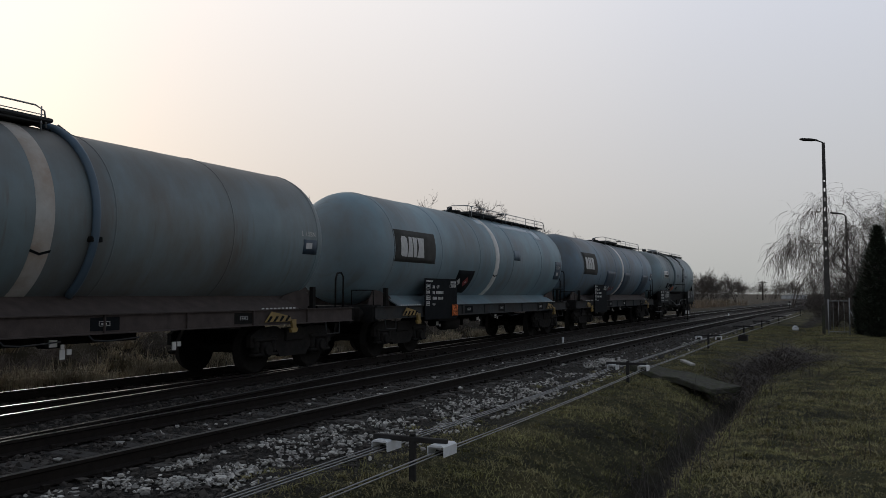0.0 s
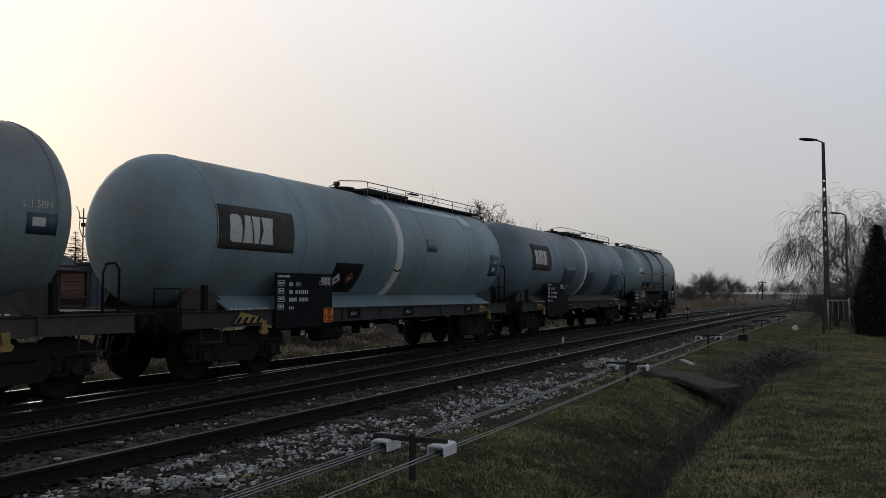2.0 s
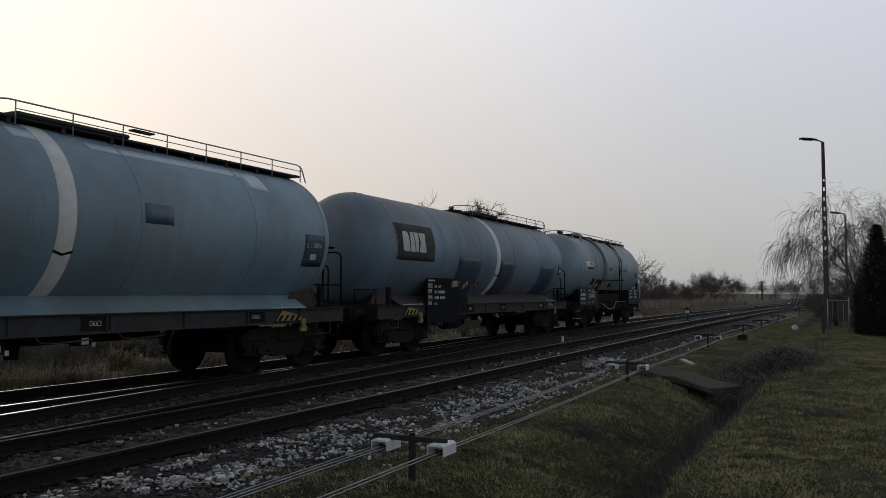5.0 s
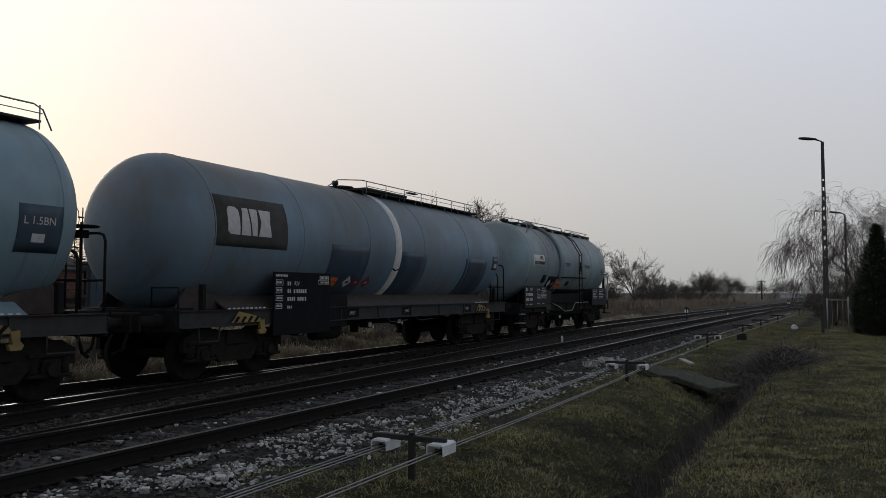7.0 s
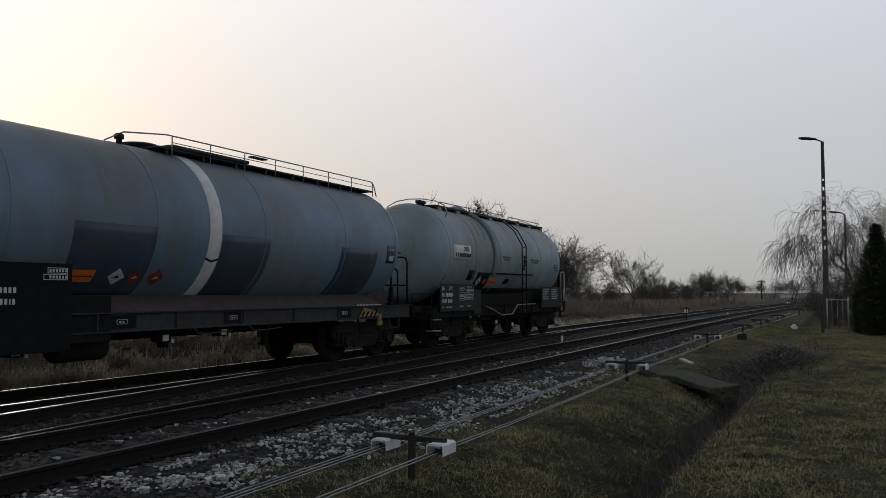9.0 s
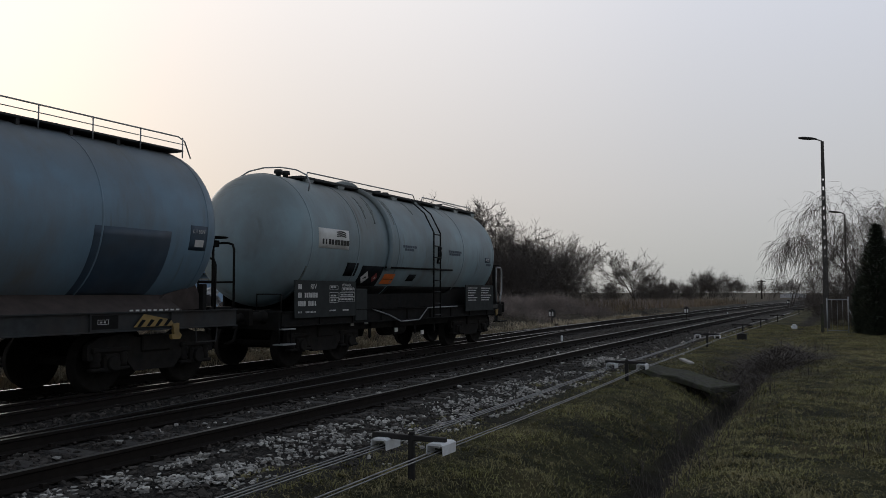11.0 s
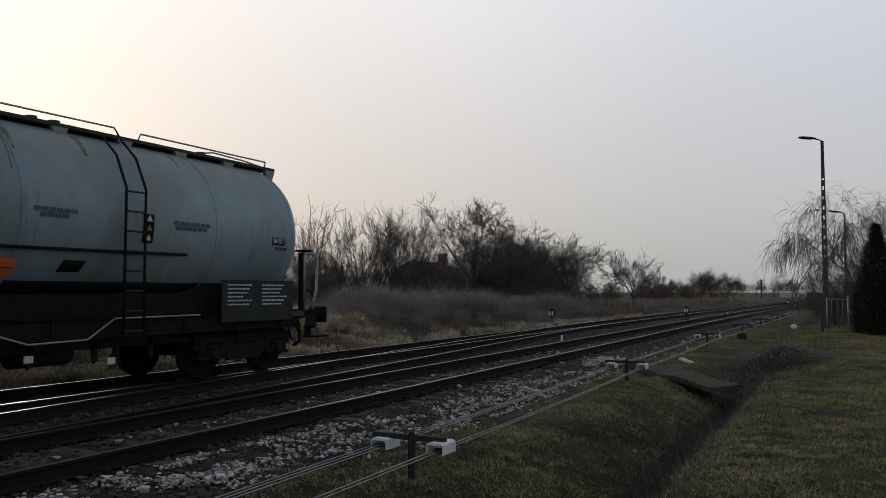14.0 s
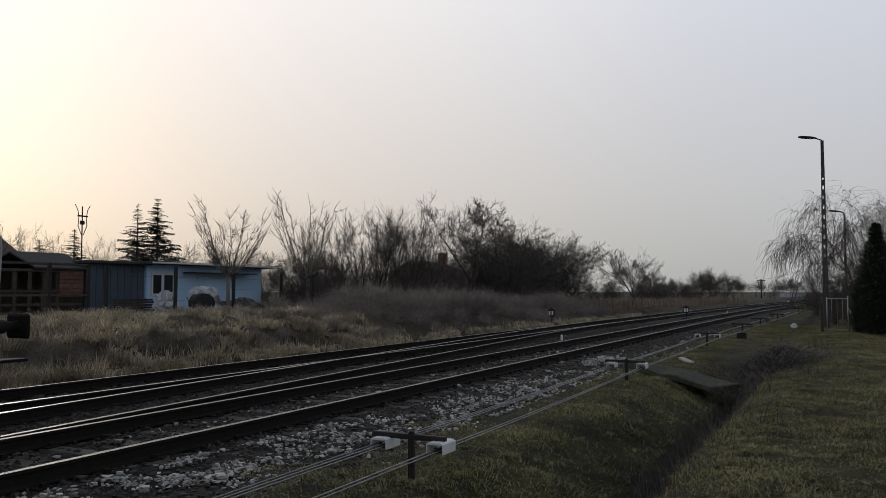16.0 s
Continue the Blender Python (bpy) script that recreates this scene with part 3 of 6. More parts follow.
def bars(bm, x0, z0, widths, h, y, gap=0.03):
    """A row of plain bars in place of lettering, on a plate that faces -y."""
    x = x0
    for w in widths:
        if w > 0:
            box(bm, x, x + w, y - 0.003, y + 0.002, z0, z0 + h)
        x += abs(w) + gap
    return bm


def outline(bm, x0, x1, z0, z1, y, t=0.012):
    for a, b, c, d in ((x0, x1, z0, z0 + t), (x0, x1, z1 - t, z1), (x0, x0 + t, z0 + t, z1 - t), (x1 - t, x1, z0 + t, z1 - t)):
        box(bm, a, b, y - 0.003, y + 0.002, c, d)
    return bm


def label_plate(wagon, x0, x1, z0, z1, y, seed, dense=1.0, label="black lettering board with white inscriptions"):
    pl = part("lettering_board", B(x0, x1, y, y + 0.03, z0, z1, 0.006), SIGN_BLACK, wagon, label)
    bm = bmesh.new()
    col = x0 + 0.06
    bars(bm, col, z1 - 0.09, [0.04, 0.03, 0.035, 0.04, 0.03, 0.04, 0.04, 0.03], 0.04, y, 0.012)
    n = 4 if z1 - z0 > 0.8 else 3
    for k in range(n):
        z = z1 - 0.26 - k * 0.15
        outline(bm, col, col + 0.22 - 0.03 * (k % 2), z, z + 0.11, y, 0.010)
        bars(bm, col + 0.03, z + 0.035, [0.03, 0.03, 0.025, 0.03], 0.045, y, 0.012)
    part("inscription", text_mesh("RIV", 0.115, WHITE_LETTER), None, pl, "white stencilled lettering", m=pose(col + 0.66, y - 0.004, z1 - 0.225))
    lines = ([0.05, 0.05], [0.05, 0.05, -0.05, 0.05, 0.025, 0.05, 0.05, 0.05, 0.05, 0.05], [0.05, 0.05, 0.05, 0.05, -0.04, 0.05, 0.05, 0.05, 0.025, 0.05], [0.04, 0.03, 0.035])
    for k, row in enumerate(lines[:n]):
        bars(bm, col + 0.36, z1 - 0.26 - k * 0.15, [q * 0.8 for q in row], 0.075 if k < 3 else 0.055, y, 0.026)
    for k in range(2):
        outline(bm, x1 - 0.46 + 0.06 * (1 - k), x1 - 0.08, z1 - 0.14 - k * 0.09, z1 - 0.06 - k * 0.09, y, 0.009)
        bars(bm, x1 - 0.37, z1 - 0.12 - k * 0.09, [0.03] * 6, 0.04, y, 0.02)
    tagged(part("inscription", bm, WHITE_LETTER, pl, "white painted inscription bars"), kind="stuff")
    return pl


def wide_board(wagon):
    """Grey board of the last wagon: a block of large marks and two framed tables."""
    x0, x1, z0, z1, y = -4.72, -2.50, 1.02, 1.78, -1.35
    pl = part("lettering_board", B(x0, x1, y, y + 0.03, z0, z1, 0.006), SIGN_GREY, wagon, "grey board with wagon inscriptions in white")
    part("inscription", text_mesh("RIV", 0.15, WHITE_LETTER), None, pl, "white stencilled lettering", m=pose(-4.10, y - 0.003, z1 - 0.13))
    for row, (zz, ws) in enumerate(((z1 - 0.18, [0.045, 0.045]), (z1 - 0.35, [0.045, 0.045, -0.06, 0.05, 0.05, 0.025, 0.05, 0.04, 0.045, 0.05]), (z1 - 0.52, [0.045, 0.045, 0.045, 0.045, -0.05, 0.045, 0.02, 0.045, 0.025, 0.045]), (z1 - 0.66, [0.025, 0.02, 0.02, -0.1, 0.025, 0.02, 0.03, 0.02, 0.025, 0.03, 0.02, 0.025]))):
        tagged(part("inscription", bars(bmesh.new(), x0 + 0.10, zz, ws, 0.10 if row < 3 else 0.035, y, 0.022), WHITE_LETTER, pl, "white painted inscription bars"), kind="stuff")
    part("inscription", text_mesh("METANOL", 0.08, WHITE_LETTER), None, pl, "white stencilled lettering", m=pose(-2.86, y - 0.003, z1 - 0.09))
    for a, b, c, d in ((-3.52, -3.20, 1.60, 1.68), (-3.52, -3.20, 1.42, 1.54), (-3.52, -3.20, 1.32, 1.42), (-3.06, -2.56, 1.56, 1.64), (-3.14, -2.56, 1.44, 1.54), (-3.20, -2.56, 1.34, 1.44)):
        bm = outline(bmesh.new(), a, b, c, d, y, 0.008)
        bars(bm, a + 0.04, c + 0.03, [0.035] * int((b - a - 0.06) / 0.055), 0.035, y, 0.02)
        tagged(part("inscription", bm, WHITE_LETTER, pl, "white framed inscription table"), kind="stuff")
    for a in (-3.52, -3.02):
        tagged(part("inscription", bars(bmesh.new(), a, 1.14, [0.03, 0.02, 0.03, 0.025, 0.03, 0.02], 0.03, y, 0.015), WHITE_LETTER, pl), kind="stuff")
    return pl


def rail_line(wagon, pts, r=0.014, name="handrail", material=BLACK_STEEL, label=""):
    return part(name, T(pts, r, 6), material, wagon, label)


# four plain block shapes stand for the maker's mark
LOGO = (
    ((0.00, 0.06), (0.06, 0.0), (0.29, 0.0), (0.29, 0.34), (0.27, 0.52), (0.20, 0.58), (0.05, 0.58), (0.00, 0.50)),
    ((0.32, 0.0), (0.56, 0.0), (0.51, 0.58), (0.37, 0.58)),
    ((0.60, 0.0), (0.72, 0.0), (0.75, 0.58), (0.55, 0.58)),
    ((0.76, 0.0), (1.10, 0.0), (1.06, 0.30), (1.10, 0.58), (0.79, 0.58), (0.83, 0.30)))


def on_tank(me, x, a_mid, r=R_TANK, lift=0.006):
    """Bend a flat mesh in the x-z plane round the near side of the tank."""
    for v in me.vertices:
        a = radians(a_mid) + v.co.z / r
        q = r + lift - v.co.y
        v.co = (x + v.co.x, -math.cos(a) * q, Z_TANK + math.sin(a) * q)
    return me


def subdivided_prism(polys, h):
    """Flat shapes as thin plates cut into narrow strips so that they bend."""
    bm = bmesh.new()
    for poly in polys:
        prism(bm, poly, -0.002, 0.0)
    for k in range(1, 8):
        z = h * k / 8
        bmesh.ops.bisect_plane(bm, geom=bm.verts[:] + bm.edges[:] + bm.faces[:], plane_co=(0, 0, z), plane_no=(0, 0, 1))
    return bm


def sill_beam(x0, x1, y, z0, z1, s):
    """A channel beam, flanges turned outwards."""
    o = 0.06 * s
    bm = bmesh.new()
    poly = [(y, z0), (y + o, z0), (y + o, z0 + 0.018), (y + o * 0.2, z0 + 0.02), (y + o * 0.2, z1 - 0.02), (y + o, z1 - 0.018), (y + o, z1), (y, z1)]
    a = [bm.verts.new((x0, p, q)) for p, q in poly]
    b = [bm.verts.new((x1, p, q)) for p, q in poly]
    bm.faces.new(a), bm.faces.new(b[::-1])
    for i in range(len(poly)):
        j = (i + 1) % len(poly)
        bm.faces.new((a[j], a[i], b[i], b[j]))
    bmesh.ops.recalc_face_normals(bm, faces=bm.faces[:])
    return bm


def underframe(wagon, x0, x1, sill_mat, zs=(0.94, 1.24), wide=1.27):
    fr = part("underframe", B(x0, x1, -0.35, 0.35, zs[0], zs[1], 0.02), FRAME_DARK, wagon, "grimy steel underframe")
    for s in (-1, 1):
        part("side_sill", sill_beam(x0, x1, s * wide, zs[0], zs[1], s), sill_mat, fr)
    for x in (x0, x1):
        part("headstock", B(x - 0.06, x + 0.06, -wide + 0.01, wide - 0.01, zs[0] - 0.06, zs[1] + 0.02, 0.015), FRAME_DARK, fr)
    n = 9
    for k in range(1, n):
        x = x0 + (x1 - x0) * k / n
        part("cross_beam", B(x - 0.06, x + 0.06, -wide + 0.01, wide - 0.01, zs[0] + 0.02, zs[1] - 0.02), FRAME_DARK, fr)
        part("stiffener", B(x - 0.012, x + 0.012, -wide - 0.05, -wide - 0.01, zs[0] + 0.02, zs[1] - 0.02), sill_mat, fr)
    for s, xe in ((-1, x0), (1, x1)):
        for y in (-0.875, 0.875):
            part("buffer", BUFFER, None, wagon, "round black steel buffer", m=pose(xe + s * 0.05, y, 1.06, 0, 0, 0 if s > 0 else 180))
        bm = bmesh.new()
        tube(bm, [(xe + s * 0.05, 0, 1.02), (xe + s * 0.32, 0, 1.02)], 0.05, 8)
        box(bm, min(xe + s * 0.30, xe + s * 0.60), max(xe + s * 0.30, xe + s * 0.60), -0.05, 0.05, 0.95, 1.08, 0.02)
        part("coupling_hook", bm, BOGIE, wagon)
        for y in (-0.38, 0.38):
            part("hose", T([(xe + s * 0.05, y, 0.95), (xe + s * 0.25, y, 0.85), (xe + s * 0.33, y, 0.6), (xe + s * 0.5, y * 0.8, 0.52)], 0.03, 8), BOGIE, wagon)
    return fr


def sloped_skirt(x0, x1):
    """The apron between sill and tank, one sloping plate on each side."""
    bm = bmesh.new()
    for s in (-1, 1):
        poly = [(s * 1.24, 1.24), (s * 0.80, 1.50), (s * 0.78, 1.47), (s * 1.19, 1.23)]
        a = [bm.verts.new((x0, y, z)) for y, z in poly]
        b = [bm.verts.new((x1, y, z)) for y, z in poly]
        bm.faces.new(a), bm.faces.new(b[::-1])
        for i in range(4):
            bm.faces.new((a[(i + 1) % 4], a[i], b[i], b[(i + 1) % 4]))
    bmesh.ops.recalc_face_normals(bm, faces=bm.faces[:])
    return bm


def stripe_plate(w, x, dx):
    hz = part("stripe_plate", prism(bmesh.new(), [(x - 0.42, 1.0), (x - 0.22, 1.20), (x + 0.34, 1.10), (x + 0.42, 1.0)], -1.345, -1.335), YELLOW, w, "yellow and black striped jacking plate")
    for k in range(4):
        q = x - 0.36 + k * 0.18
        part("stripe", prism(bmesh.new(), [(q, 1.005), (q + 0.07, 1.005), (q + 0.17, 1.10), (q + 0.10, 1.115)], -1.349, -1.3445), SIGN_BLACK, hz)
    h = x + dx
    part("lashing_hook", prism(bmesh.new(), [(h - 0.08, 1.02), (h + 0.06, 1.04), (h + 0.06, 0.90), (h + 0.12, 0.84), (h + 0.08, 0.78), (h - 0.08, 0.78), (h - 0.11, 0.86), (h - 0.04, 0.86)], -1.36, -1.30), YELLOW, w, "yellow rope hook")
    tagged(part("chequer_strip", bars(bmesh.new(), x - 0.5, 1.245, [0.07] * 9, 0.025, -1.33, 0.05), WHITE_LETTER, w, "row of small white marks"), kind="stuff")


def hazard(w, x, a, material, r, s=0.15, square=False, label="hazard diamond"):
    shape = ((-s, -s * 0.55), (s, -s * 0.55), (s, s * 0.55), (-s, s * 0.55)) if square else ((-s, 0), (0, -s), (s, 0), (0, s))
    lab = part("hazard_label", on_tank(mesh_of(subdivided_prism([shape], s), [material]), x, a, r, 0.009), None, w, label)
    k = s * 0.4
    mark = SIGN_BLACK if material is not RED_PAINT else WHITE_LETTER
    shape = ((-s * 0.9, -0.006), (s * 0.9, -0.006), (s * 0.9, 0.006), (-s * 0.9, 0.006)) if square else ((-k, -k * 0.5), (k, -k * 0.2), (k * 0.2, k * 0.5), (-k * 0.3, k * 0.3))
    part("pictogram", on_tank(mesh_of(subdivided_prism([shape], k), [mark]), x, a, r, 0.013), None, lab)


def big_tanker(name_label, kind):
    """Four-axle blue-grey tank wagon; kind: 1 rust-banded, 2 with logo and orange plate, 3 with logo and dark panels."""
    w = empty("tank_wagon")
    tagged(w, name_label, "tank wagon", "freight train")
    paint = (PAINT_BLUE2, PAINT_GREY, PAINT_BLUE)[kind - 1]
    b0, b1 = (-6.3, 6.52) if kind == 1 else (-6.42, 6.25)
    f0, f1 = (-7.1, 8.0) if kind == 1 else (-7.12, 7.12)
    bx = 0.18 if kind == 1 else 0.0
    tank = part("tank", lathe(bmesh.new(), tank_profile(b0, b1, R_TANK, 0.62, 0.93), "x", 64), paint, w, "blue-grey painted steel tank with rounded ends")
    tank.data.transform(Matrix.Translation((0, 0, Z_TANK)))
    for x in ((b0, -3.9, -1.3, 1.38, 3.98, b1) if kind == 1 else (b0, -3.85, -1.32, 1.35, 4.06, b1)):
        part("weld_seam", ring(x, 0.04, R_TANK, 0.010), paint, tank)
    sill = FRAME_RUST if kind == 1 else FRAME_GREY
    underframe(w, f0, f1, sill)
    part("tank_skirt", sloped_skirt(b0 + 0.5, b1 - 0.4), FRAME_RUST if kind != 2 else PAINT_GREY, w, "sloping steel apron under the tank")
    for s, xe in ((-1, b0), (1, b1)):
        for y in (-1, 1):
            part("saddle", prism(bmesh.new(), [(xe - s * 0.9, 1.24), (xe + s * 0.45, 1.24), (xe + s * 0.2, 1.66), (xe - s * 0.5, 1.5)], y * 0.92 - 0.025, y * 0.92 + 0.025), FRAME_RUST, w)
        part("cross_saddle", B(xe - 0.04, xe + 0.04, -0.9, 0.9, 1.24, 1.62), FRAME_RUST, w)
        part("side_post", B(xe + s * 0.1 - 0.05, xe + s * 0.1 + 0.05, -1.26, -1.16, 1.24, 1.68, 0.01), FRAME_DARK, w)
        part("platform", B(min(xe + s * 0.3, (f0, f1)[s > 0]), max(xe + s * 0.3, (f0, f1)[s > 0]), -1.2, 1.2, 1.24, 1.28), FRAME_DARK, w)
    part("painted_band", ring(bx, 0.31, R_TANK, 0.005, -58, 72, 40), RUSTY_BAND if kind == 1 else WHITE_PAINT, tank, "white painted band round the tank")
    me = mesh_of(subdivided_prism([((-0.16, 0.03), (0, -0.02), (0.16, 0.03), (0.16, 0.07), (0, 0.02), (-0.16, 0.07))], 0.06), [SIGN_BLACK])
    part("band_mark", on_tank(me, bx, -24, R_TANK, 0.009), None, tank, "black chevron mark on the band")
    if kind >= 2:
        lo, hi = (-13.5, 19) if kind == 2 else (-12, 26)
        pan = part("logo_panel", wrap(-6.44, -4.25 if kind == 2 else -4.4, lo, hi, R_TANK), SIGN_DARK, tank, "dark panel with white block logo")
        for shape in LOGO:
            me = on_tank(mesh_of(subdivided_prism([[(x * 1.1, z * 0.86) for x, z in shape]], 0.50), [WHITE_LETTER]), -6.12, -8 if kind == 2 else -3, R_TANK, 0.010)
            part("logo_block", me, None, pan, "white block shape of a logo")
    # end panel with the brake reading
    if kind == 1:
        pe = part("end_panel", wrap(6.04, 6.51, -13, -1, R_TANK), PAINT_NAVY, tank, "dark blue inscription panel")
        spots = (("L 1.5BN", 6.2, 3.5, 0.14), ("N  72", 6.22, -6, 0.10))
    else:
        pe = part("end_panel", wrap(5.56, 6.25, -24, 3, R_TANK) if kind == 2 else wrap(5.84, 6.24, -17, 0, R_TANK), PAINT_NAVY, tank, "dark blue inscription panel")
        spots = (("L 1.5BN", 5.88, -6, 0.15), ("1E 2k", 5.88, -15.5, 0.10)) if kind == 2 else (("L 1.5BN", 6.03, -4, 0.085), ("1E 2k", 6.06, -12, 0.10))
    for words, x, a, size in spots[:1]:
        part("inscription", on_tank(text_mesh(words, size, WHITE_LETTER), x, a, R_TANK, 0.008), None, pe, "white stencilled lettering")
    me = mesh_of(subdivided_prism([((-0.10, -0.06), (0.10, -0.06), (0.10, 0.06), (-0.10, 0.06))], 0.08), [WHITE_LETTER])
    part("inscription", on_tank(me, spots[1][1], spots[1][2], R_TANK, 0.008), None, pe, "white boxed inscription")
    # lettering board at the sill
    if kind >= 2:
        z0 = 0.86 if kind == 2 else 0.72
        label_plate(w, -4.76, -2.86, z0, 1.94, -1.36, 3 + kind)
        part("tool_box", B(-2.84 if kind == 3 else -3.9, -2.1 if kind == 3 else -2.86, -1.30, -1.05, 0.80, 1.50, 0.02), FRAME_DARK, w)
        if kind == 2:
            bd = part("hazard_plate", B(-3.20, -2.83, -1.385, -1.37, 0.93, 1.24, 0.004), ORANGE, w, "orange plate with black number")
            for words, z in (("30", 1.165), ("1202", 1.01)):
                part("number", text_mesh(words, 0.16, SIGN_BLACK), None, bd, "black painted digits", m=pose(-3.015, -1.388, z))
            bm = bmesh.new()
            outline(bm, -3.195, -2.835, 0.935, 1.235, -1.386, 0.012)
            box(bm, -3.19, -2.84, -1.388, -1.384, 1.08, 1.092)
            part("border", bm, SIGN_BLACK, bd)
            hz = part("hazard_panel", wrap(-2.66, -1.56, -50, -18.5, R_TANK, 0.004), SIGN_BLACK, tank, "black panel with hazard diamonds")
            hazard(hz, -2.44, -35, WHITE_LETTER, R_TANK, 0.17)
            hazard(hz, -1.95, -33, RED_PAINT, R_TANK, 0.17)
            for x0, x1, a0, a1 in ((0.75, 4.2, 49, 58), (4.2, 4.75, 37, 58), (-0.55, -0.16, 48, 58)):
                part("fresh_patch", wrap(x0, x1, a0, a1, R_TANK, 0.003), PAINT_FRESH, tank, "lighter repainted patch")
            part("repaint_patch", wrap(1.4, 2.0, -1, 12, R_TANK, 0.003), PAINT_SLATE, tank, "small dark slate-blue repainted square")
        else:
            for x0, x1, a1 in ((-2.87, -1.3, -3.5), (0.18, 1.5, -4), (3.92, 5.42, -5.5)):
                part("dark_panel", wrap(x0, x1, -57, a1, R_TANK, 0.003), PAINT_NAVY, tank, "overpainted dark blue panel")
            hazard(tank, -2.5, -38, ORANGE, R_TANK, 0.20, True, "orange hazard plate")
            hazard(tank, -1.88, -38, WHITE_LETTER, R_TANK, 0.16)
            hazard(tank, -1.52, -38, RED_PAINT, R_TANK, 0.15)
            hazard(tank, -1.09, -38, RED_PAINT, R_TANK, 0.17)
    for x in ((-2.6, 1.3, 4.4) if kind == 1 else (-1.9, 0.6, 4.2)):
        part("sill_patch", B(x - 0.25, x + 0.28, -1.287, -1.283, 0.99, 1.19), SIGN_BLACK if int(x * 10) % 2 else FRAME_DARK, w, "dark repainted patch on the sill")
        bm = outline(bmesh.new(), x - 0.1, x + 0.10, 1.06, 1.13, -1.290, 0.006)
        bars(bm, x - 0.06, 1.08, [0.04, 0.03], 0.025, -1.290)
        tagged(part("sill_inscription", bm, WHITE_LETTER, w, "small white boxed inscription on the sill"), kind="stuff")
    for x, dx in (((-4.9, 0.45), (5.35, 0.47)) if kind == 1 else ((-5.5, 0.42), (5.15, 0.45))):
        stripe_plate(w, x, dx)
    # walkway, valves and rails on the top
    top = Z_TANK + R_TANK
    e0, e1 = (-7.0, 0.7) if kind == 1 else (-0.6, 6.45)
    v0 = e0 if kind != 1 else -1.5
    wk = part("walkway", B(e0, e1, -0.62, -0.12, top - 0.03, top + 0.005, 0.006), BLACK_STEEL, w, "dark steel walkway on the tank top")
    for k in range(int((e1 - e0) / 0.9)):
        part("bracket", B(e0 + 0.2 + k * 0.9, e0 + 0.26 + k * 0.9, -0.60, -0.14, top - 0.20, top - 0.03), BLACK_STEEL, wk)
    if kind != 1:
        part("vent", lathe(bmesh.new(), [(top - 0.08, 0.05), (top + 0.04, 0.05), (top + 0.05, 0.08), (top + 0.12, 0.08), (top + 0.14, 0.05)], "z", 16, Matrix.Translation((-1.15, -0.3, 0))), BLACK_STEEL, w, "black vent valve")
    part("manhole", lathe(bmesh.new(), [(top - 0.10, 0.26), (top + 0.04, 0.26), (top + 0.05, 0.31), (top + 0.09, 0.31), (top + 0.11, 0.16)], "z", 20, Matrix.Translation((v0 + 0.15, 0.0, 0))), BLACK_STEEL, w, "black manhole lid")
    part("valve_cover", B(v0 + 0.3, v0 + 2.35, -0.66, -0.1, top + 0.005, top + 0.07, 0.02), BLACK_STEEL, w)
    if kind == 1:
        rail = [(-6.9, -0.64, top + 0.22), (0.55, -0.64, top + 0.22), (0.7, -0.64, top + 0.16), (0.75, -0.62, top - 0.08)]
    else:
        rail = [(-1.45, -0.3, top - 0.02), (-1.1, -0.35, top + 0.17), (-0.3, -0.5, top + 0.25), (0.3, -0.62, top + 0.22), (6.3, -0.64, top + 0.22), (6.45, -0.64, top + 0.16), (6.62, -0.62, top - 0.12)]
    rail_line(w, rail, 0.013, material=PALE_STEEL, label="thin pale steel handrail")
    rail_line(w, [(e0 + 0.3, -0.64, top + 0.10), (e1, -0.64, top + 0.10)], 0.008, material=PALE_STEEL)
    for k in range(8):
        x = e0 + 0.3 + (e1 - e0 - 0.35) * k / 7
        rail_line(w, [(x, -0.64, top - 0.14), (x, -0.64, top + 0.22)], 0.012, "rail_post", PALE_STEEL)
    if kind == 2 or kind == 3:
        part("lid_handle", B(1.75, 2.2, -0.74, -0.60, top + 0.14, top + 0.17, 0.008), BLACK_STEEL, w)
    if kind == 1:
        for xp in (0.7, 2.85):
            part("valve_plate", B(xp, xp + 0.09, -1.10, -1.08, 0.60, 0.74, 0.004), WHITE_PAINT, w, "small pale plate on the brake rigging")
            part("valve_plate", B(xp + 0.12, xp + 0.20, -1.10, -1.08, 0.66, 0.74, 0.004), WHITE_PAINT, w)
        part("filling_pipe", T([(0.98, -math.cos(radians(a)) * (R_TANK + 0.05), Z_TANK + math.sin(radians(a)) * (R_TANK + 0.05)) for a in range(-52, 72, 6)] + [(0.8, -0.25, top + 0.06), (0.3, -0.2, top + 0.10)], 0.06, 10), PAINT_SLATE, w, "slate-blue pipe round the tank")
        rail_line(w, [(0.9, -0.5, top - 0.08), (1.05, -0.5, top + 0.02), (1.3, -0.5, top - 0.1)], 0.02)
        part("pipe_clamp", B(0.9, 1.1, -1.45, -1.30, 2.28, 2.36, 0.01), FRAME_DARK, w)
    # end rails and brake gear
    x = f1 - 0.55
    if kind == 1:
        rail_line(w, [(x, -1.22, 1.24), (x, -1.22, 1.85), (x + 0.06, -1.22, 1.98), (x + 0.22, -1.22, 2.0), (x + 0.30, -1.22, 1.9), (x + 0.30, -1.22, 1.24)], 0.020, "end_handrail", FRAME_DARK)
    rail_line(w, [(f0 + 0.05, -1.2, 1.24), (f0 + 0.05, -1.2, 1.62), (f0 + 0.05, -0.6, 1.62), (f0 + 0.05, -0.6, 1.24)], 0.016, "end_handrail", FRAME_DARK)
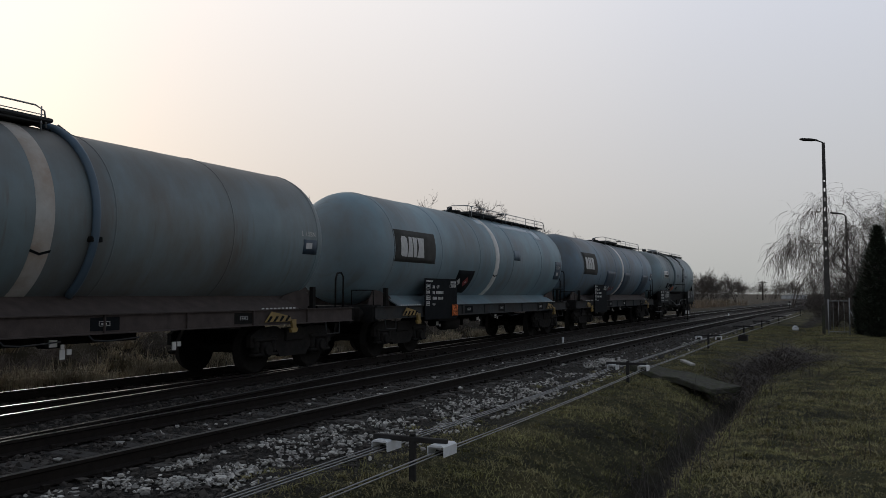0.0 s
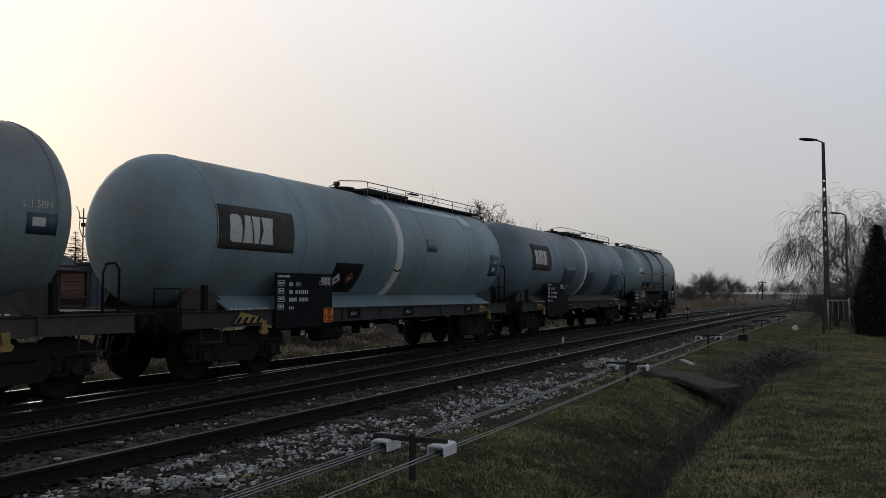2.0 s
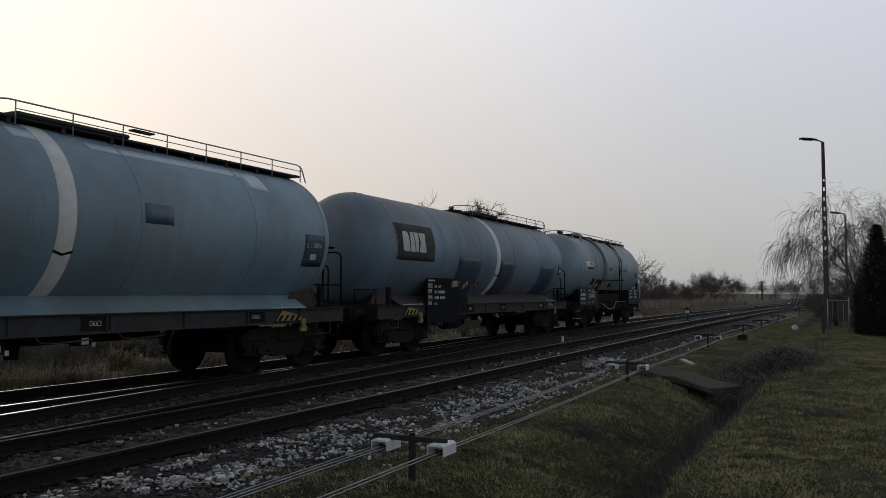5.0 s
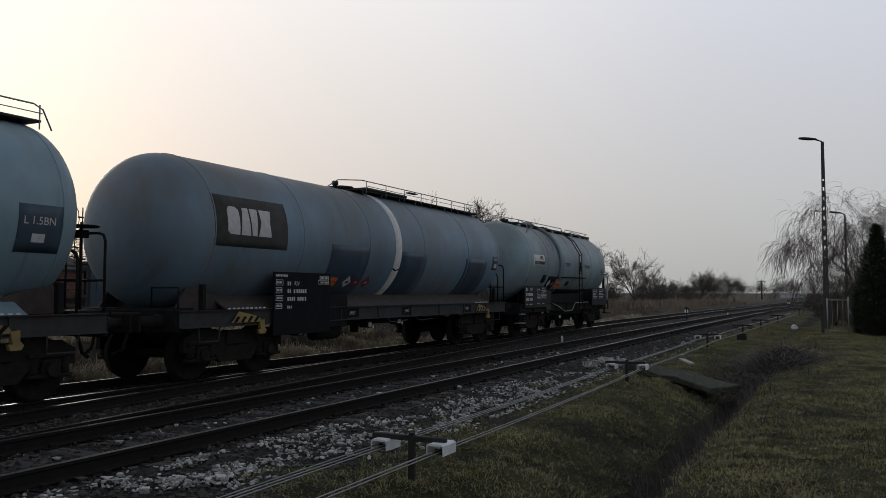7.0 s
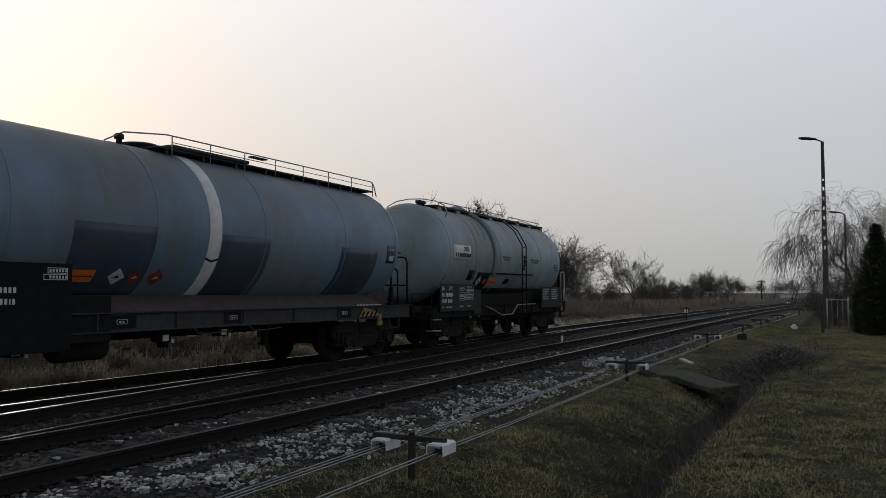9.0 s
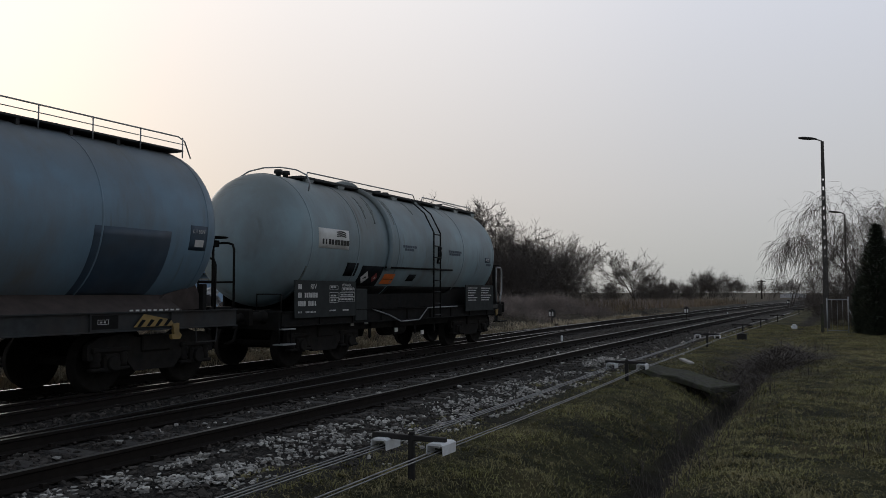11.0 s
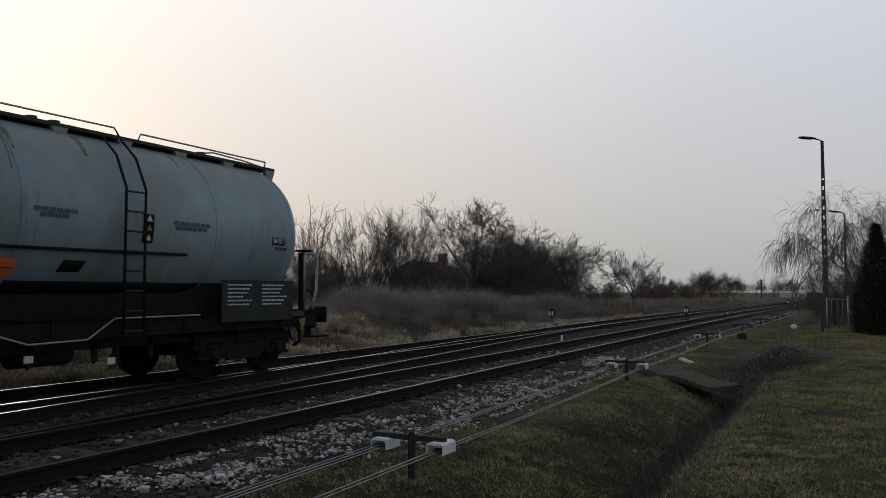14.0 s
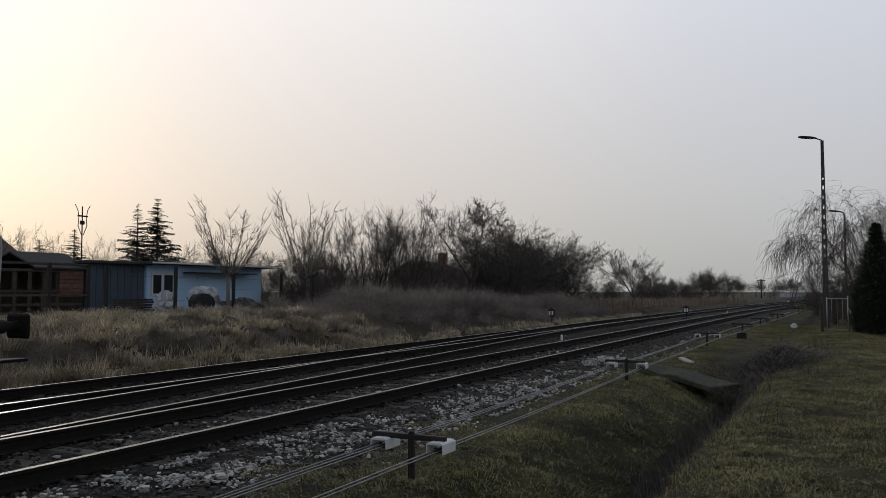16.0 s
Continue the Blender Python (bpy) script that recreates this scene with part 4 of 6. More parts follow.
    if kind >= 2:
        # brake platform at the rear: two railings and the brake wheel
        for xr, top_z, in_y in ((7.1, 2.43, -0.40), (6.62, 2.14, -0.5)):
            rail_line(w, [(xr, -1.24, 1.24), (xr, -1.24, top_z - 0.12), (xr, -1.20, top_z - 0.03), (xr, -1.10, top_z), (xr, in_y, top_z)], 0.022, "end_handrail", FRAME_DARK)
            rail_line(w, [(xr, -1.24, 1.72), (xr, in_y, 1.72)], 0.018, "end_handrail", FRAME_DARK)
            rail_line(w, [(xr, in_y, 1.24), (xr, in_y, top_z)], 0.018, "end_handrail", FRAME_DARK)
        rail_line(w, [(7.02, -0.82, 1.24), (7.02, -0.82, 2.52)], 0.026, "brake_column", FRAME_DARK)
        part("brake_box", B(6.94, 7.10, -0.90, -0.74, 2.36, 2.48, 0.01), FRAME_DARK, w)
        part("brake_wheel", lathe(bmesh.new(), [(2.52, 0.24), (2.535, 0.27), (2.55, 0.24)], "z", 18, Matrix.Translation((7.02, -0.82, 0))), FRAME_DARK, w)
    for xs in (f0 + 0.45, f1 - 1.0):
        part("foot_step", T([(xs, -1.28, 0.95), (xs - 0.05, -1.34, 0.70), (xs + 0.42, -1.34, 0.70), (xs + 0.52, -1.28, 0.95)], 0.014, 6), FRAME_GREY, w)
    part("air_tank", lathe(bmesh.new(), [(-0.9, 0.05), (-0.85, 0.18), (-0.8, 0.21), (0.0, 0.21), (0.05, 0.18), (0.1, 0.05)], "x", 16, Matrix.Translation((-1.9, -0.8, 0.72))), BOGIE, w, "black brake air tank")
    part("brake_beam", B(-3.0, 3.0, -0.12, 0.12, 0.74, 0.90), BOGIE, w)
    for x, z in ((-3.6, 0.66), (-0.9, 0.72), (0.5, 0.76)):
        part("brake_valve", B(x, x + 0.28, -1.05, -0.82, z, z + 0.2, 0.03), BOGIE, w)
        part("valve_plate", B(x + 0.05, x + 0.18, -1.07, -1.052, z + 0.02, z + 0.12, 0.004), WHITE_PAINT, w, "small pale plate on the brake rigging")
        part("valve_plate", B(x + 0.24, x + 0.30, -1.07, -1.052, z - 0.02, z + 0.05, 0.004), WHITE_PAINT, w)
    part("outlet_valve", lathe(bmesh.new(), [(0.55, 0.1), (0.8, 0.12), (0.82, 0.18), (1.3, 0.18)], "z", 14, Matrix.Translation((0.2, 0, 0))), BOGIE, w)
    for x in (-0.4, 1.0):
        part("lever", T([(x, -1.32, 0.93), (x + 0.05, -1.36, 0.86), (x + 0.3, -1.36, 0.84), (x + 0.9, -1.36, 0.87)], 0.012, 6), FRAME_GREY, w)
    for x in ((-4.9, 6.2) if kind == 1 else (-5.45, 5.45)):
        make_bogie(w, x)
    return w


def small_tanker():
    """Shorter pale tank wagon at the end of the train."""
    w = empty("tank_wagon")
    tagged(w, "short pale grey-green tank wagon with ladder, last of the train", "tank wagon", "freight train")
    r = R_TANK
    b0, b1, f0, f1 = -4.22, 5.22, -5.05, 6.22
    tank = part("tank", lathe(bmesh.new(), tank_profile(b0, b1, r, 0.55, 0.82), "x", 64), PAINT_PALE, w, "pale grey-green tank with dark run stains")
    tank.data.transform(Matrix.Translation((0, 0, Z_TANK)))
    for x in (b0, -2.44, -0.62, 3.1, b1):
        part("weld_seam", ring(x, 0.045, r, 0.012), PAINT_PALE, tank)
    underframe(w, f0, f1, FRAME_DARK, (0.86, 1.16))
    # dark plates, tall enough to cover the lower tank side
    for y in (-1.0, 1.0):
        part("tank_cradle", prism(bmesh.new(), [(b0 + 0.1, 1.16), (b1 - 0.1, 1.16), (b1 - 0.1, 1.64), (3.0, 1.62), (2.6, 1.52), (-1.6, 1.50), (-2.2, 1.62), (b0 + 0.1, 1.66)], y - 0.025, y + 0.025), FRAME_DARK, w, "dark cradle under the tank")
    # plain bars and strokes stand for the company panel
    pan = part("logo_panel", wrap(-4.0, -2.86, -7.6, 9.5, r), WHITE_PAINT, tank, "dirty white company panel with grey marks")
    for k, wd in enumerate((0.06, 0.05, 0.09, 0.08, 0.10, 0.09, 0.10, 0.10, 0.10)):
        x = -3.88 + k * 0.113
        me = mesh_of(subdivided_prism([((0, 0), (wd, 0), (wd, 0.11), (0, 0.11))], 0.11), [FRAME_GREY if k < 4 else SIGN_DARK])
        part("logo_block", on_tank(me, x, -4.2, r, 0.009), None, pan)
    for k in range(3):
        me = mesh_of(subdivided_prism([((0, 0), (0.18, 0.02), (0.36, 0), (0.36, 0.025), (0.18, 0.05), (0, 0.025))], 0.05), [SIGN_DARK])
        part("logo_stroke", on_tank(me, -3.35, 2.8 + k * 1.8, r, 0.009), None, pan)
    part("dark_panel", wrap(-2.8, -2.33, -32, -19, r), SIGN_BLACK, tank, "black painted square")
    part("dark_panel", wrap(0.12, 0.5, -36, -28, r, 0.004, 0.05, 0.05), SIGN_BLACK, tank, "black painted square")
    hz = part("hazard_panel", wrap(-2.15, -1.2, -45, -21, r), SIGN_BLACK, tank, "black panel with hazard diamonds")
    hazard(hz, -1.88, -33, WHITE_LETTER, r, 0.17)
    hazard(hz, -1.45, -33, RED_PAINT, r, 0.13)
    hazard(tank, -0.80, -34, ORANGE, r, 0.26, True, "orange hazard plate")
    pe = part("end_panel", wrap(4.62, 5.02, -9, -3, r), PAINT_NAVY, tank, "dark inscription panel")
    part("inscription", on_tank(text_mesh("04.22", 0.11, WHITE_LETTER), 4.78, -6, r, 0.008), None, pe, "white stencilled lettering")
    for x, a, n in ((-0.45, -0.5, 6), (-0.35, -3.5, 4), (2.1, -1, 7), (2.15, -4, 6), (4.74, -13, 3)):
        bm = bmesh.new()
        for k in range(n):
            prism(bm, [(k * 0.12, 0), (k * 0.12 + 0.10, 0), (k * 0.12 + 0.10, 0.06), (k * 0.12, 0.06)], -0.002, 0.0)
        tagged(part("inscription", on_tank(mesh_of(bm, [PAINT_NAVY]), x, a, r, 0.006), None, tank, "faded blue inscription"), kind="stuff")
    wl = part("warning_label", wrap(1.46, 1.66, -14, 4, r, 0.02), SIGN_BLACK, tank, "black plate with yellow warning triangles")
    for a, m2 in ((1.5, WHITE_LETTER), (-4.5, YELLOW), (-10.5, WHITE_LETTER)):
        me = mesh_of(subdivided_prism([((-0.06, -0.05), (0.06, -0.05), (0, 0.05))], 0.05), [m2])
        part("pictogram", on_tank(me, 1.56, a, r, 0.026), None, wl)
    part("steam_pipe", T([(-1.1, -math.cos(radians(a)) * (r + 0.05), Z_TANK + math.sin(radians(a)) * (r + 0.05)) for a in range(-24, 88, 6)], 0.065, 10), PAINT_PALE, w, "thick pipe bent round the tank")
    rail_line(w, [(-1.2, -r + 0.05, 2.13), (2.44, -r + 0.05, 2.15)], 0.022, "side_pipe", FRAME_DARK)
    # boards
    wide_board(w)
    for x, lo, hi, wd, drift in ((-2.02, 24, 46, 0.10, 0.05), (-1.93, 32, 52, 0.06, -0.03), (-1.66, 20, 44, 0.13, 0.06), (-1.52, 34, 55, 0.05, 0.02), (-0.72, 22, 50, 0.06, 0.03), (-0.6, 36, 60, 0.12, 0.02), (0.62, 40, 62, 0.14, 0.05), (2.6, 46, 62, 0.07, 0.02), (-4.3, -40, -24, 0.09, 0.02)):
        part("run_stain", wrap(x, x + wd * 0.35, lo, hi, r, 0.0025, drift, drift + wd * 0.65), RUN_STAIN, tank, "dull run of grime down the tank side")
    bd = part("lettering_board", B(3.28, 5.3, -1.38, -1.35, 1.0, 1.75, 0.006), SIGN_GREY, w, "grey board with white inscriptions")
    for k in range(6):
        for x0, n in ((3.42, 5), (4.36, 6)):
            tagged(part("inscription", bars(bmesh.new(), x0, 1.30 + k * 0.07, [0.03 + 0.022 * ((k * 5 + q * 3) % 4) for q in range(n + 3 - (k * 3 + n) % 4)], 0.026, -1.38, 0.02), WHITE_LETTER, bd), kind="stuff")
    # ladder
    for x in (1.02, 1.40):
        pts = [(x + 0.25, -math.cos(radians(64)) * (r + 0.10), Z_TANK + math.sin(radians(64)) * (r + 0.10))]
        pts += [(x + 0.10, -math.cos(radians(40)) * (r + 0.12), Z_TANK + math.sin(radians(40)) * (r + 0.12)), (x, -r - 0.10, Z_TANK + 0.45), (x, -r - 0.10, 0.90)]
        rail_line(w, pts, 0.021, "ladder_rail", FRAME_DARK)
    for k in range(8):
        z = 0.95 + k * 0.30
        rail_line(w, [(1.02, -r - 0.10, z), (1.40, -r - 0.10, z)], 0.016, "rung", FRAME_GREY)
    # top walkway
    top = Z_TANK + r
    wk = part("walkway", B(-3.45, 5.75, -0.55, -0.02, top - 0.03, top + 0.03, 0.008), BLACK_STEEL, w, "dark steel walkway on the tank top")
    for k in range(8):
        x = -3.3 + k * 1.25
        part("bracket", prism(bmesh.new(), [(x, top - 0.03), (x + 0.3, top - 0.03), (x + 0.22, top - 0.22), (x + 0.08, top - 0.22)], -0.55, -0.45), PAINT_PALE, wk)
    for pts in ([(-3.3, -0.55, top + 0.02), (-3.25, -0.56, top + 0.12), (1.6, -0.56, top + 0.14), (1.7, -0.56, top + 0.02)],
                [(2.1, -0.56, top + 0.02), (2.15, -0.56, top + 0.13), (5.5, -0.5, top + 0.14), (5.72, -0.3, top + 0.10), (5.75, -0.3, top - 0.1)],
                [(3.9, -0.2, top + 0.1), (4.4, -0.1, top + 0.2), (5.3, -0.1, top + 0.17), (5.7, -0.2, top + 0.1)],
                [(-4.05, -1.16, top - 0.42), (-4.05, -1.20, top - 0.25), (-4.05, -1.12, top - 0.08), (-4.05, -0.85, top + 0.05), (-4.05, -0.45, top + 0.13), (-4.05, 0.0, top + 0.15), (-4.05, 0.4, top + 0.10), (-4.05, 0.68, top - 0.02), (-4.05, 0.82, top - 0.18), (-4.05, 0.86, top - 0.32)]):
        rail_line(w, pts, 0.016, material=PALE_STEEL, label="pale steel handrail")
    for x, rr in ((-0.9, 0.30),):
        part("manhole", lathe(bmesh.new(), [(top - 0.1, rr), (top + 0.06, rr), (top + 0.07, rr + 0.05), (top + 0.12, rr + 0.05), (top + 0.20, 0.24), (top + 0.24, 0.10)], "z", 20, Matrix.Translation((x, 0.05, 0))), PAINT_PALE, w, "round manhole lid")
    for x in (-3.75, -3.5, 0.4, 0.8, 4.0):
        part("vent", lathe(bmesh.new(), [(top - 0.08, 0.06), (top + 0.05, 0.06), (top + 0.06, 0.10), (top + 0.14, 0.09)], "z", 12, Matrix.Translation((x, -0.15, 0))), BLACK_STEEL, w)
    # brake stand and hoop rail at the rear end
    part("brake_column", B(5.80, 5.88, -1.20, -1.12, 1.10, 2.34, 0.015), FRAME_DARK, w, "dark square brake column")
    part("brake_wheel", lathe(bmesh.new(), [(2.36, 0.10), (2.372, 0.22), (2.392, 0.22), (2.40, 0.10)], "z", 18, Matrix.Translation((5.98, -1.10, 0))), FRAME_DARK, w, "flat black brake wheel")
    rail_line(w, [(5.98, -1.10, 1.16), (5.98, -1.10, 2.37)], 0.022, "brake_spindle", FRAME_DARK)
    hoop = [(5.86, -1.24, 1.16), (5.86, -1.24, 2.28), (5.93, -1.24, 2.33), (6.20, -1.24, 2.32), (6.29, -1.24, 2.25), (6.31, -1.24, 2.10), (6.29, -1.24, 1.56), (6.20, -1.24, 1.40), (6.16, -1.24, 1.18)]
    rail_line(w, hoop, 0.026, "end_handrail", PALE_STEEL, "pale bent hoop rail")
    rail_line(w, [(5.92, -1.18, 1.2), (5.92, -1.18, 1.52), (6.0, -1.18, 1.58), (6.18, -1.18, 1.56), (6.24, -1.18, 1.46), (6.24, -1.18, 1.2)], 0.020, "end_handrail", FRAME_DARK)
    for y in (1.2, 0.3):
        rail_line(w, [(6.1, y, 1.16), (6.1, y, 2.3)], 0.02, "end_handrail", FRAME_DARK)
    part("hazard_hook", prism(bmesh.new(), [(5.58, 1.0), (5.78, 1.02), (5.74, 0.86), (5.64, 0.82)], -1.34, -1.31), YELLOW, w, "yellow rope hook")
    part("tail_plate", B(5.30, 5.72, -1.345, -1.33, 1.06, 1.16, 0.004), SIGN_DARK, w, "dark inscription plate")
    part("brake_hose", T([(6.2, -0.7, 0.95), (6.42, -0.72, 0.72), (6.36, -0.76, 0.5), (6.12, -0.8, 0.44)], 0.035, 8), BOGIE, w)
    rail_line(w, [(f0 + 0.08, -1.2, 1.16), (f0 + 0.08, -1.2, 1.5), (f0 + 0.08, -0.6, 1.5), (f0 + 0.08, -0.6, 1.16)], 0.016, "end_handrail", FRAME_DARK)
    # near-black band over the lowest part of the tank, in three lengths
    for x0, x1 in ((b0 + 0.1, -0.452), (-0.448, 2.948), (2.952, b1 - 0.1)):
        part("black_belly", wrap(x0, x1, -88, -43, r, 0.004), FRAME_DARK, tank, "black band along the underside of the tank")
    for z in (0.50, 0.80):
        part("foot_step", B(f0 - 0.05, f0 + 0.36, -1.36, -1.10, z, z + 0.03, 0.006), PALE_STEEL, w, "pale steel step plate")
    for xx in (f0 - 0.03, f0 + 0.34):
        part("step_hanger", T([(xx, -1.25, 0.95), (xx, -1.25, 0.48)], 0.015, 6), FRAME_DARK, w)
    part("foot_step", B(6.15, 6.75, -1.25, -1.0, 0.60, 0.64, 0.01), FRAME_DARK, w)
    part("step_hanger", B(6.16, 6.28, -1.12, -1.08, 0.62, 1.0, 0.008), FRAME_DARK, w)
    part("step_hanger", T([(6.1, -1.1, 1.0), (6.1, -1.1, 0.62)], 0.02, 6), FRAME_GREY, w)
    rail_line(w, [(-1.7, -1.30, 1.15), (-1.0, -1.34, 1.0), (-0.45, -1.36, 0.83), (0.5, -1.36, 0.85), (1.0, -1.34, 1.14), (2.8, -1.33, 1.15)], 0.016, "cable_pipe", PALE_STEEL, "pale conduit along the frame")
    part("outlet_chute", lathe(bmesh.new(), [(0.45, 0.12), (0.7, 0.2), (1.3, 0.26)], "z", 14, Matrix.Translation((-0.6, -0.2, 0))), BOGIE, w)
    for y in (-0.95, 0.95):
        part("brake_shaft", B(-2.0, 2.9, y - 0.05, y + 0.05, 0.68, 0.84, 0.01), BOGIE, w)
    for x in (-1.35, -0.2, 0.9, 2.0):
        part("brake_lever", prism(bmesh.new(), [(x - 0.05, 0.86), (x + 0.06, 0.86), (x + 0.10, 0.50), (x + 0.02, 0.46)], -1.0, -0.97), BOGIE, w)
    part("heater_box", B(-2.45, -1.95, -1.32, -1.12, 0.90, 1.62, 0.02), SIGN_GREY, w, "dark sheet-steel box beside the lettering board")
    part("air_tank", lathe(bmesh.new(), [(-0.5, 0.05), (-0.45, 0.2), (0.45, 0.2), (0.5, 0.05)], "x", 16, Matrix.Translation((0.2, -0.7, 0.66))), BOGIE, w)
    for x, z in ((-2.3, 0.78), (-1.7, 0.80), (-0.3, 0.56), (1.1, 0.44)):
        part("valve_plate", B(x, x + 0.14, -1.1, -1.07, z, z + 0.10, 0.004), WHITE_PAINT, w, "small pale plate on the brake rigging")
    for x in (-3.25, 4.3):
        make_bogie(w, x)
    return w


w1 = big_tanker("dull blue-grey tank wagon with rust-stained white band", 1)
w2 = big_tanker("blue-grey tank wagon with white band and orange plate", 2)
w3 = big_tanker("blue-grey tank wagon with white band and dark panels", 3)
w4 = small_tanker()
WAGONS = [(w1, 7.53), (w2, 23.65), (w3, 39.36), (w4, 52.86)]


# ---- signal wires beside the line ----
def wire_post(x, y, m_h=0.44, white=True, yaw=0.0):
    th = empty("signal_wire_post", pose(x, y, ground_z(x, y), 0, 0, yaw))
    tagged(th, "dark iron post with cross arm and white roller covers" if white else "dark iron post with cross arm carrying signal wires", "wire post", "signal wire posts")
    part("post", tube(B(-0.022, 0.022, -0.03, 0.03, -0.15, m_h, 0.004), [(0, 0, m_h), (0, 0, m_h + 0.02)], 0.03, 8), POST_IRON, th)
    part("cross_arm", B(-0.025, 0.025, -0.36, 0.42, m_h - 0.06, m_h - 0.01, 0.006), POST_IRON, th)
    for dy in (-0.30, 0.29):
        bm = bmesh.new()
        z = m_h - 0.11
        poly = [(-0.085, -0.045), (-0.085, 0.045), (-0.06, 0.06), (0.06, 0.06), (0.085, 0.045), (0.085, -0.045), (0.078, -0.045), (0.076, 0.04), (-0.076, 0.04), (-0.078, -0.045)]
        a = [bm.verts.new((-0.12, dy + p, z + q)) for p, q in poly]
        b = [bm.verts.new((0.15, dy + p, z + q)) for p, q in poly]
        n = len(poly)
        for i in range(n):
            bm.faces.new((a[(i + 1) % n], a[i], b[i], b[(i + 1) % n]))
        bm.faces.new(a), bm.faces.new(b[::-1])
        bmesh.ops.recalc_face_normals(bm, faces=bm.faces[:])
        part("roller_cover", bm, PLASTIC_WHITE if white else POST_IRON, th, "white painted sheet-steel cover" if white else "")
        part("roller", lathe(bmesh.new(), [(dy - 0.05, 0.03), (dy - 0.01, 0.022), (dy + 0.01, 0.022), (dy + 0.05, 0.03)], "y", 12, Matrix.Translation((0, 0, z - 0.03))), POST_IRON, th)
    return th


WIRE_POSTS = ((6.76, 3.675, True), (15.75, 3.84, True), (26.3, 3.9, True), (34.5, 3.75, False), (41.5, 3.7, False), (50.0, 3.55, False), (68.0, 3.3, False))
for wx, wy, wt in WIRE_POSTS:
    wire_post(wx, wy, white=wt)


def signal_wires():
    for dy, n in ((-0.30, 3), (0.29, 4)):
        for k in range(n):
            pts = []
            prev = (-9.0, 3.65)
            for wx, wy, _ in WIRE_POSTS:
                for u in (0.0, 0.25, 0.5, 0.75):
                    x = prev[0] + (wx - prev[0]) * u
                    y = prev[1] + (wy - prev[1]) * u
                    sag = 0.018 * 4 * u * (1 - u) * (1 + 0.3 * k)
                    pts.append((x, y + dy + (k - (n - 1) / 2) * 0.034, 0.09 - sag + 0.012 * (k % 2)))
                prev = (wx, wy)
            ob = new("signal_wire", mesh_of(T(pts, 0.006, 5), WIRE))
            tagged(ob, "taut grey steel signal wire over rollers", "wire", "signal wires")


signal_wires()


# ---- ditch cover, brush and bag ----
def ditch_cover():
    bm = bmesh.new()
    box(bm, -0.55, 0.5, -1.05, 1.0, -0.12, 0.0, 0.015)
    for k in range(6):
        z = -1.28 + 2.56 * (k + 0.5) / 6
        bmesh.ops.bisect_plane(bm, geom=bm.verts[:] + bm.edges[:] + bm.faces[:], plane_co=(0, z, 0), plane_no=(0, 1, 0))
    for v in bm.verts:
        v.co += Vector(noise.noise_vector(v.co * 3)) * 0.09
    ob = new("ditch_cover", mesh_of(bm, CONCRETE))
    ob.matrix_basis = pose(17.5, 3.1, -0.17, 9, 2, -24)
    tagged(ob, "worn mossy concrete slab bridging the ditch", "concrete slab")
    bm = bmesh.new()
    box(bm, -0.26, 0.26, -0.07, 0.07, 0, 0.05, 0.01)
    ob = new("broken_slab", mesh_of(bm, STONE_PALE))
    ob.matrix_basis = pose(19.4, 3.35, -0.07, 4, -6, 35)
    tagged(ob, "broken piece of pale concrete lying in grass", "concrete piece")


ditch_cover()


def thin_stems(name, label, cat, spots, material, r=0.006, bend_amount=0.35, steps=3):
    """Many thin stems: spots are (x, y, z, height, lean direction, lean)."""
    vs, fs = [], []
    for x, y, z, h, a, lean in spots:
        base = len(vs)
        for k in range(steps + 1):
            t = k / steps
            q = r * (1 - 0.75 * t)
            px = x + math.cos(a) * lean * h * t * (0.4 + 0.6 * t)
            py = y + math.sin(a) * lean * h * t * (0.4 + 0.6 * t)
            pz = z + h * t * (1 - 0.25 * lean * t)
            for j in range(3):
                b = 2.1 * j + a
                vs.append((px + math.cos(b) * q, py + math.sin(b) * q, pz))
        for k in range(steps):
            for j in range(3):
                i0, i1 = base + k * 3 + j, base + k * 3 + (j + 1) % 3
                fs.append((i0, i1, i1 + 3, i0 + 3))
    return tagged(new(name, raw(vs, fs, material)), label, cat, kind="stuff")


def brush_pile():
    rnd = random.Random(5)
    spots = []
    for _ in range(3400):
        x, y = rnd.gauss(21.0, 1.9), rnd.gauss(1.45, 0.55)
        h = rnd.uniform(0.12, 0.5)
        top = max(0.0, 0.50 - 0.07 * (x - 21) ** 2 - 0.5 * (y - 1.5) ** 2)
        spots.append((x, y, ground_z(x, y) * 0.4 - 0.22 + rnd.uniform(0, 1) * top, h, rnd.uniform(0, 6.28), rnd.uniform(1.0, 3.6)))
    thin_stems("brush_pile", "heap of dead dark twigs over the ditch", "brush pile", spots, TWIG, 0.011)
    spots = []
    for _ in range(620):
        x = rnd.uniform(4.5, 19)
        y = 1.9 + rnd.choice((-0.38, -0.3, 0.4)) + rnd.gauss(0, 0.16)
        spots.append((x, y, ground_z(x, y) - 0.02, rnd.uniform(0.15, 0.5), rnd.uniform(0, 6.28), rnd.uniform(0.1, 0.9)))
    thin_stems("ditch_weeds", "dry dead weeds along the ditch", "weeds", spots, TWIG, 0.005)
    spots = []
    for cx, cy, n in ((11.0, 0.9, 6), (14.6, 1.2, 10), (9.0, -0.3, 5), (8.6, -1.2, 6), (26.0, 0.9, 26), (25.5, 0.6, 14), (17.5, 0.7, 8)):
        for _ in range(n):
            x, y = rnd.gauss(cx, 0.12), rnd.gauss(cy, 0.12)
            spots.append((x, y, ground_z(x, y), rnd.uniform(0.15, 0.42), rnd.uniform(0, 6.28), rnd.uniform(0.0, 0.6)))
    thin_stems("dead_stalks", "dead brown weed stalks in the grass", "weeds", spots, BARK, 0.006)


brush_pile()


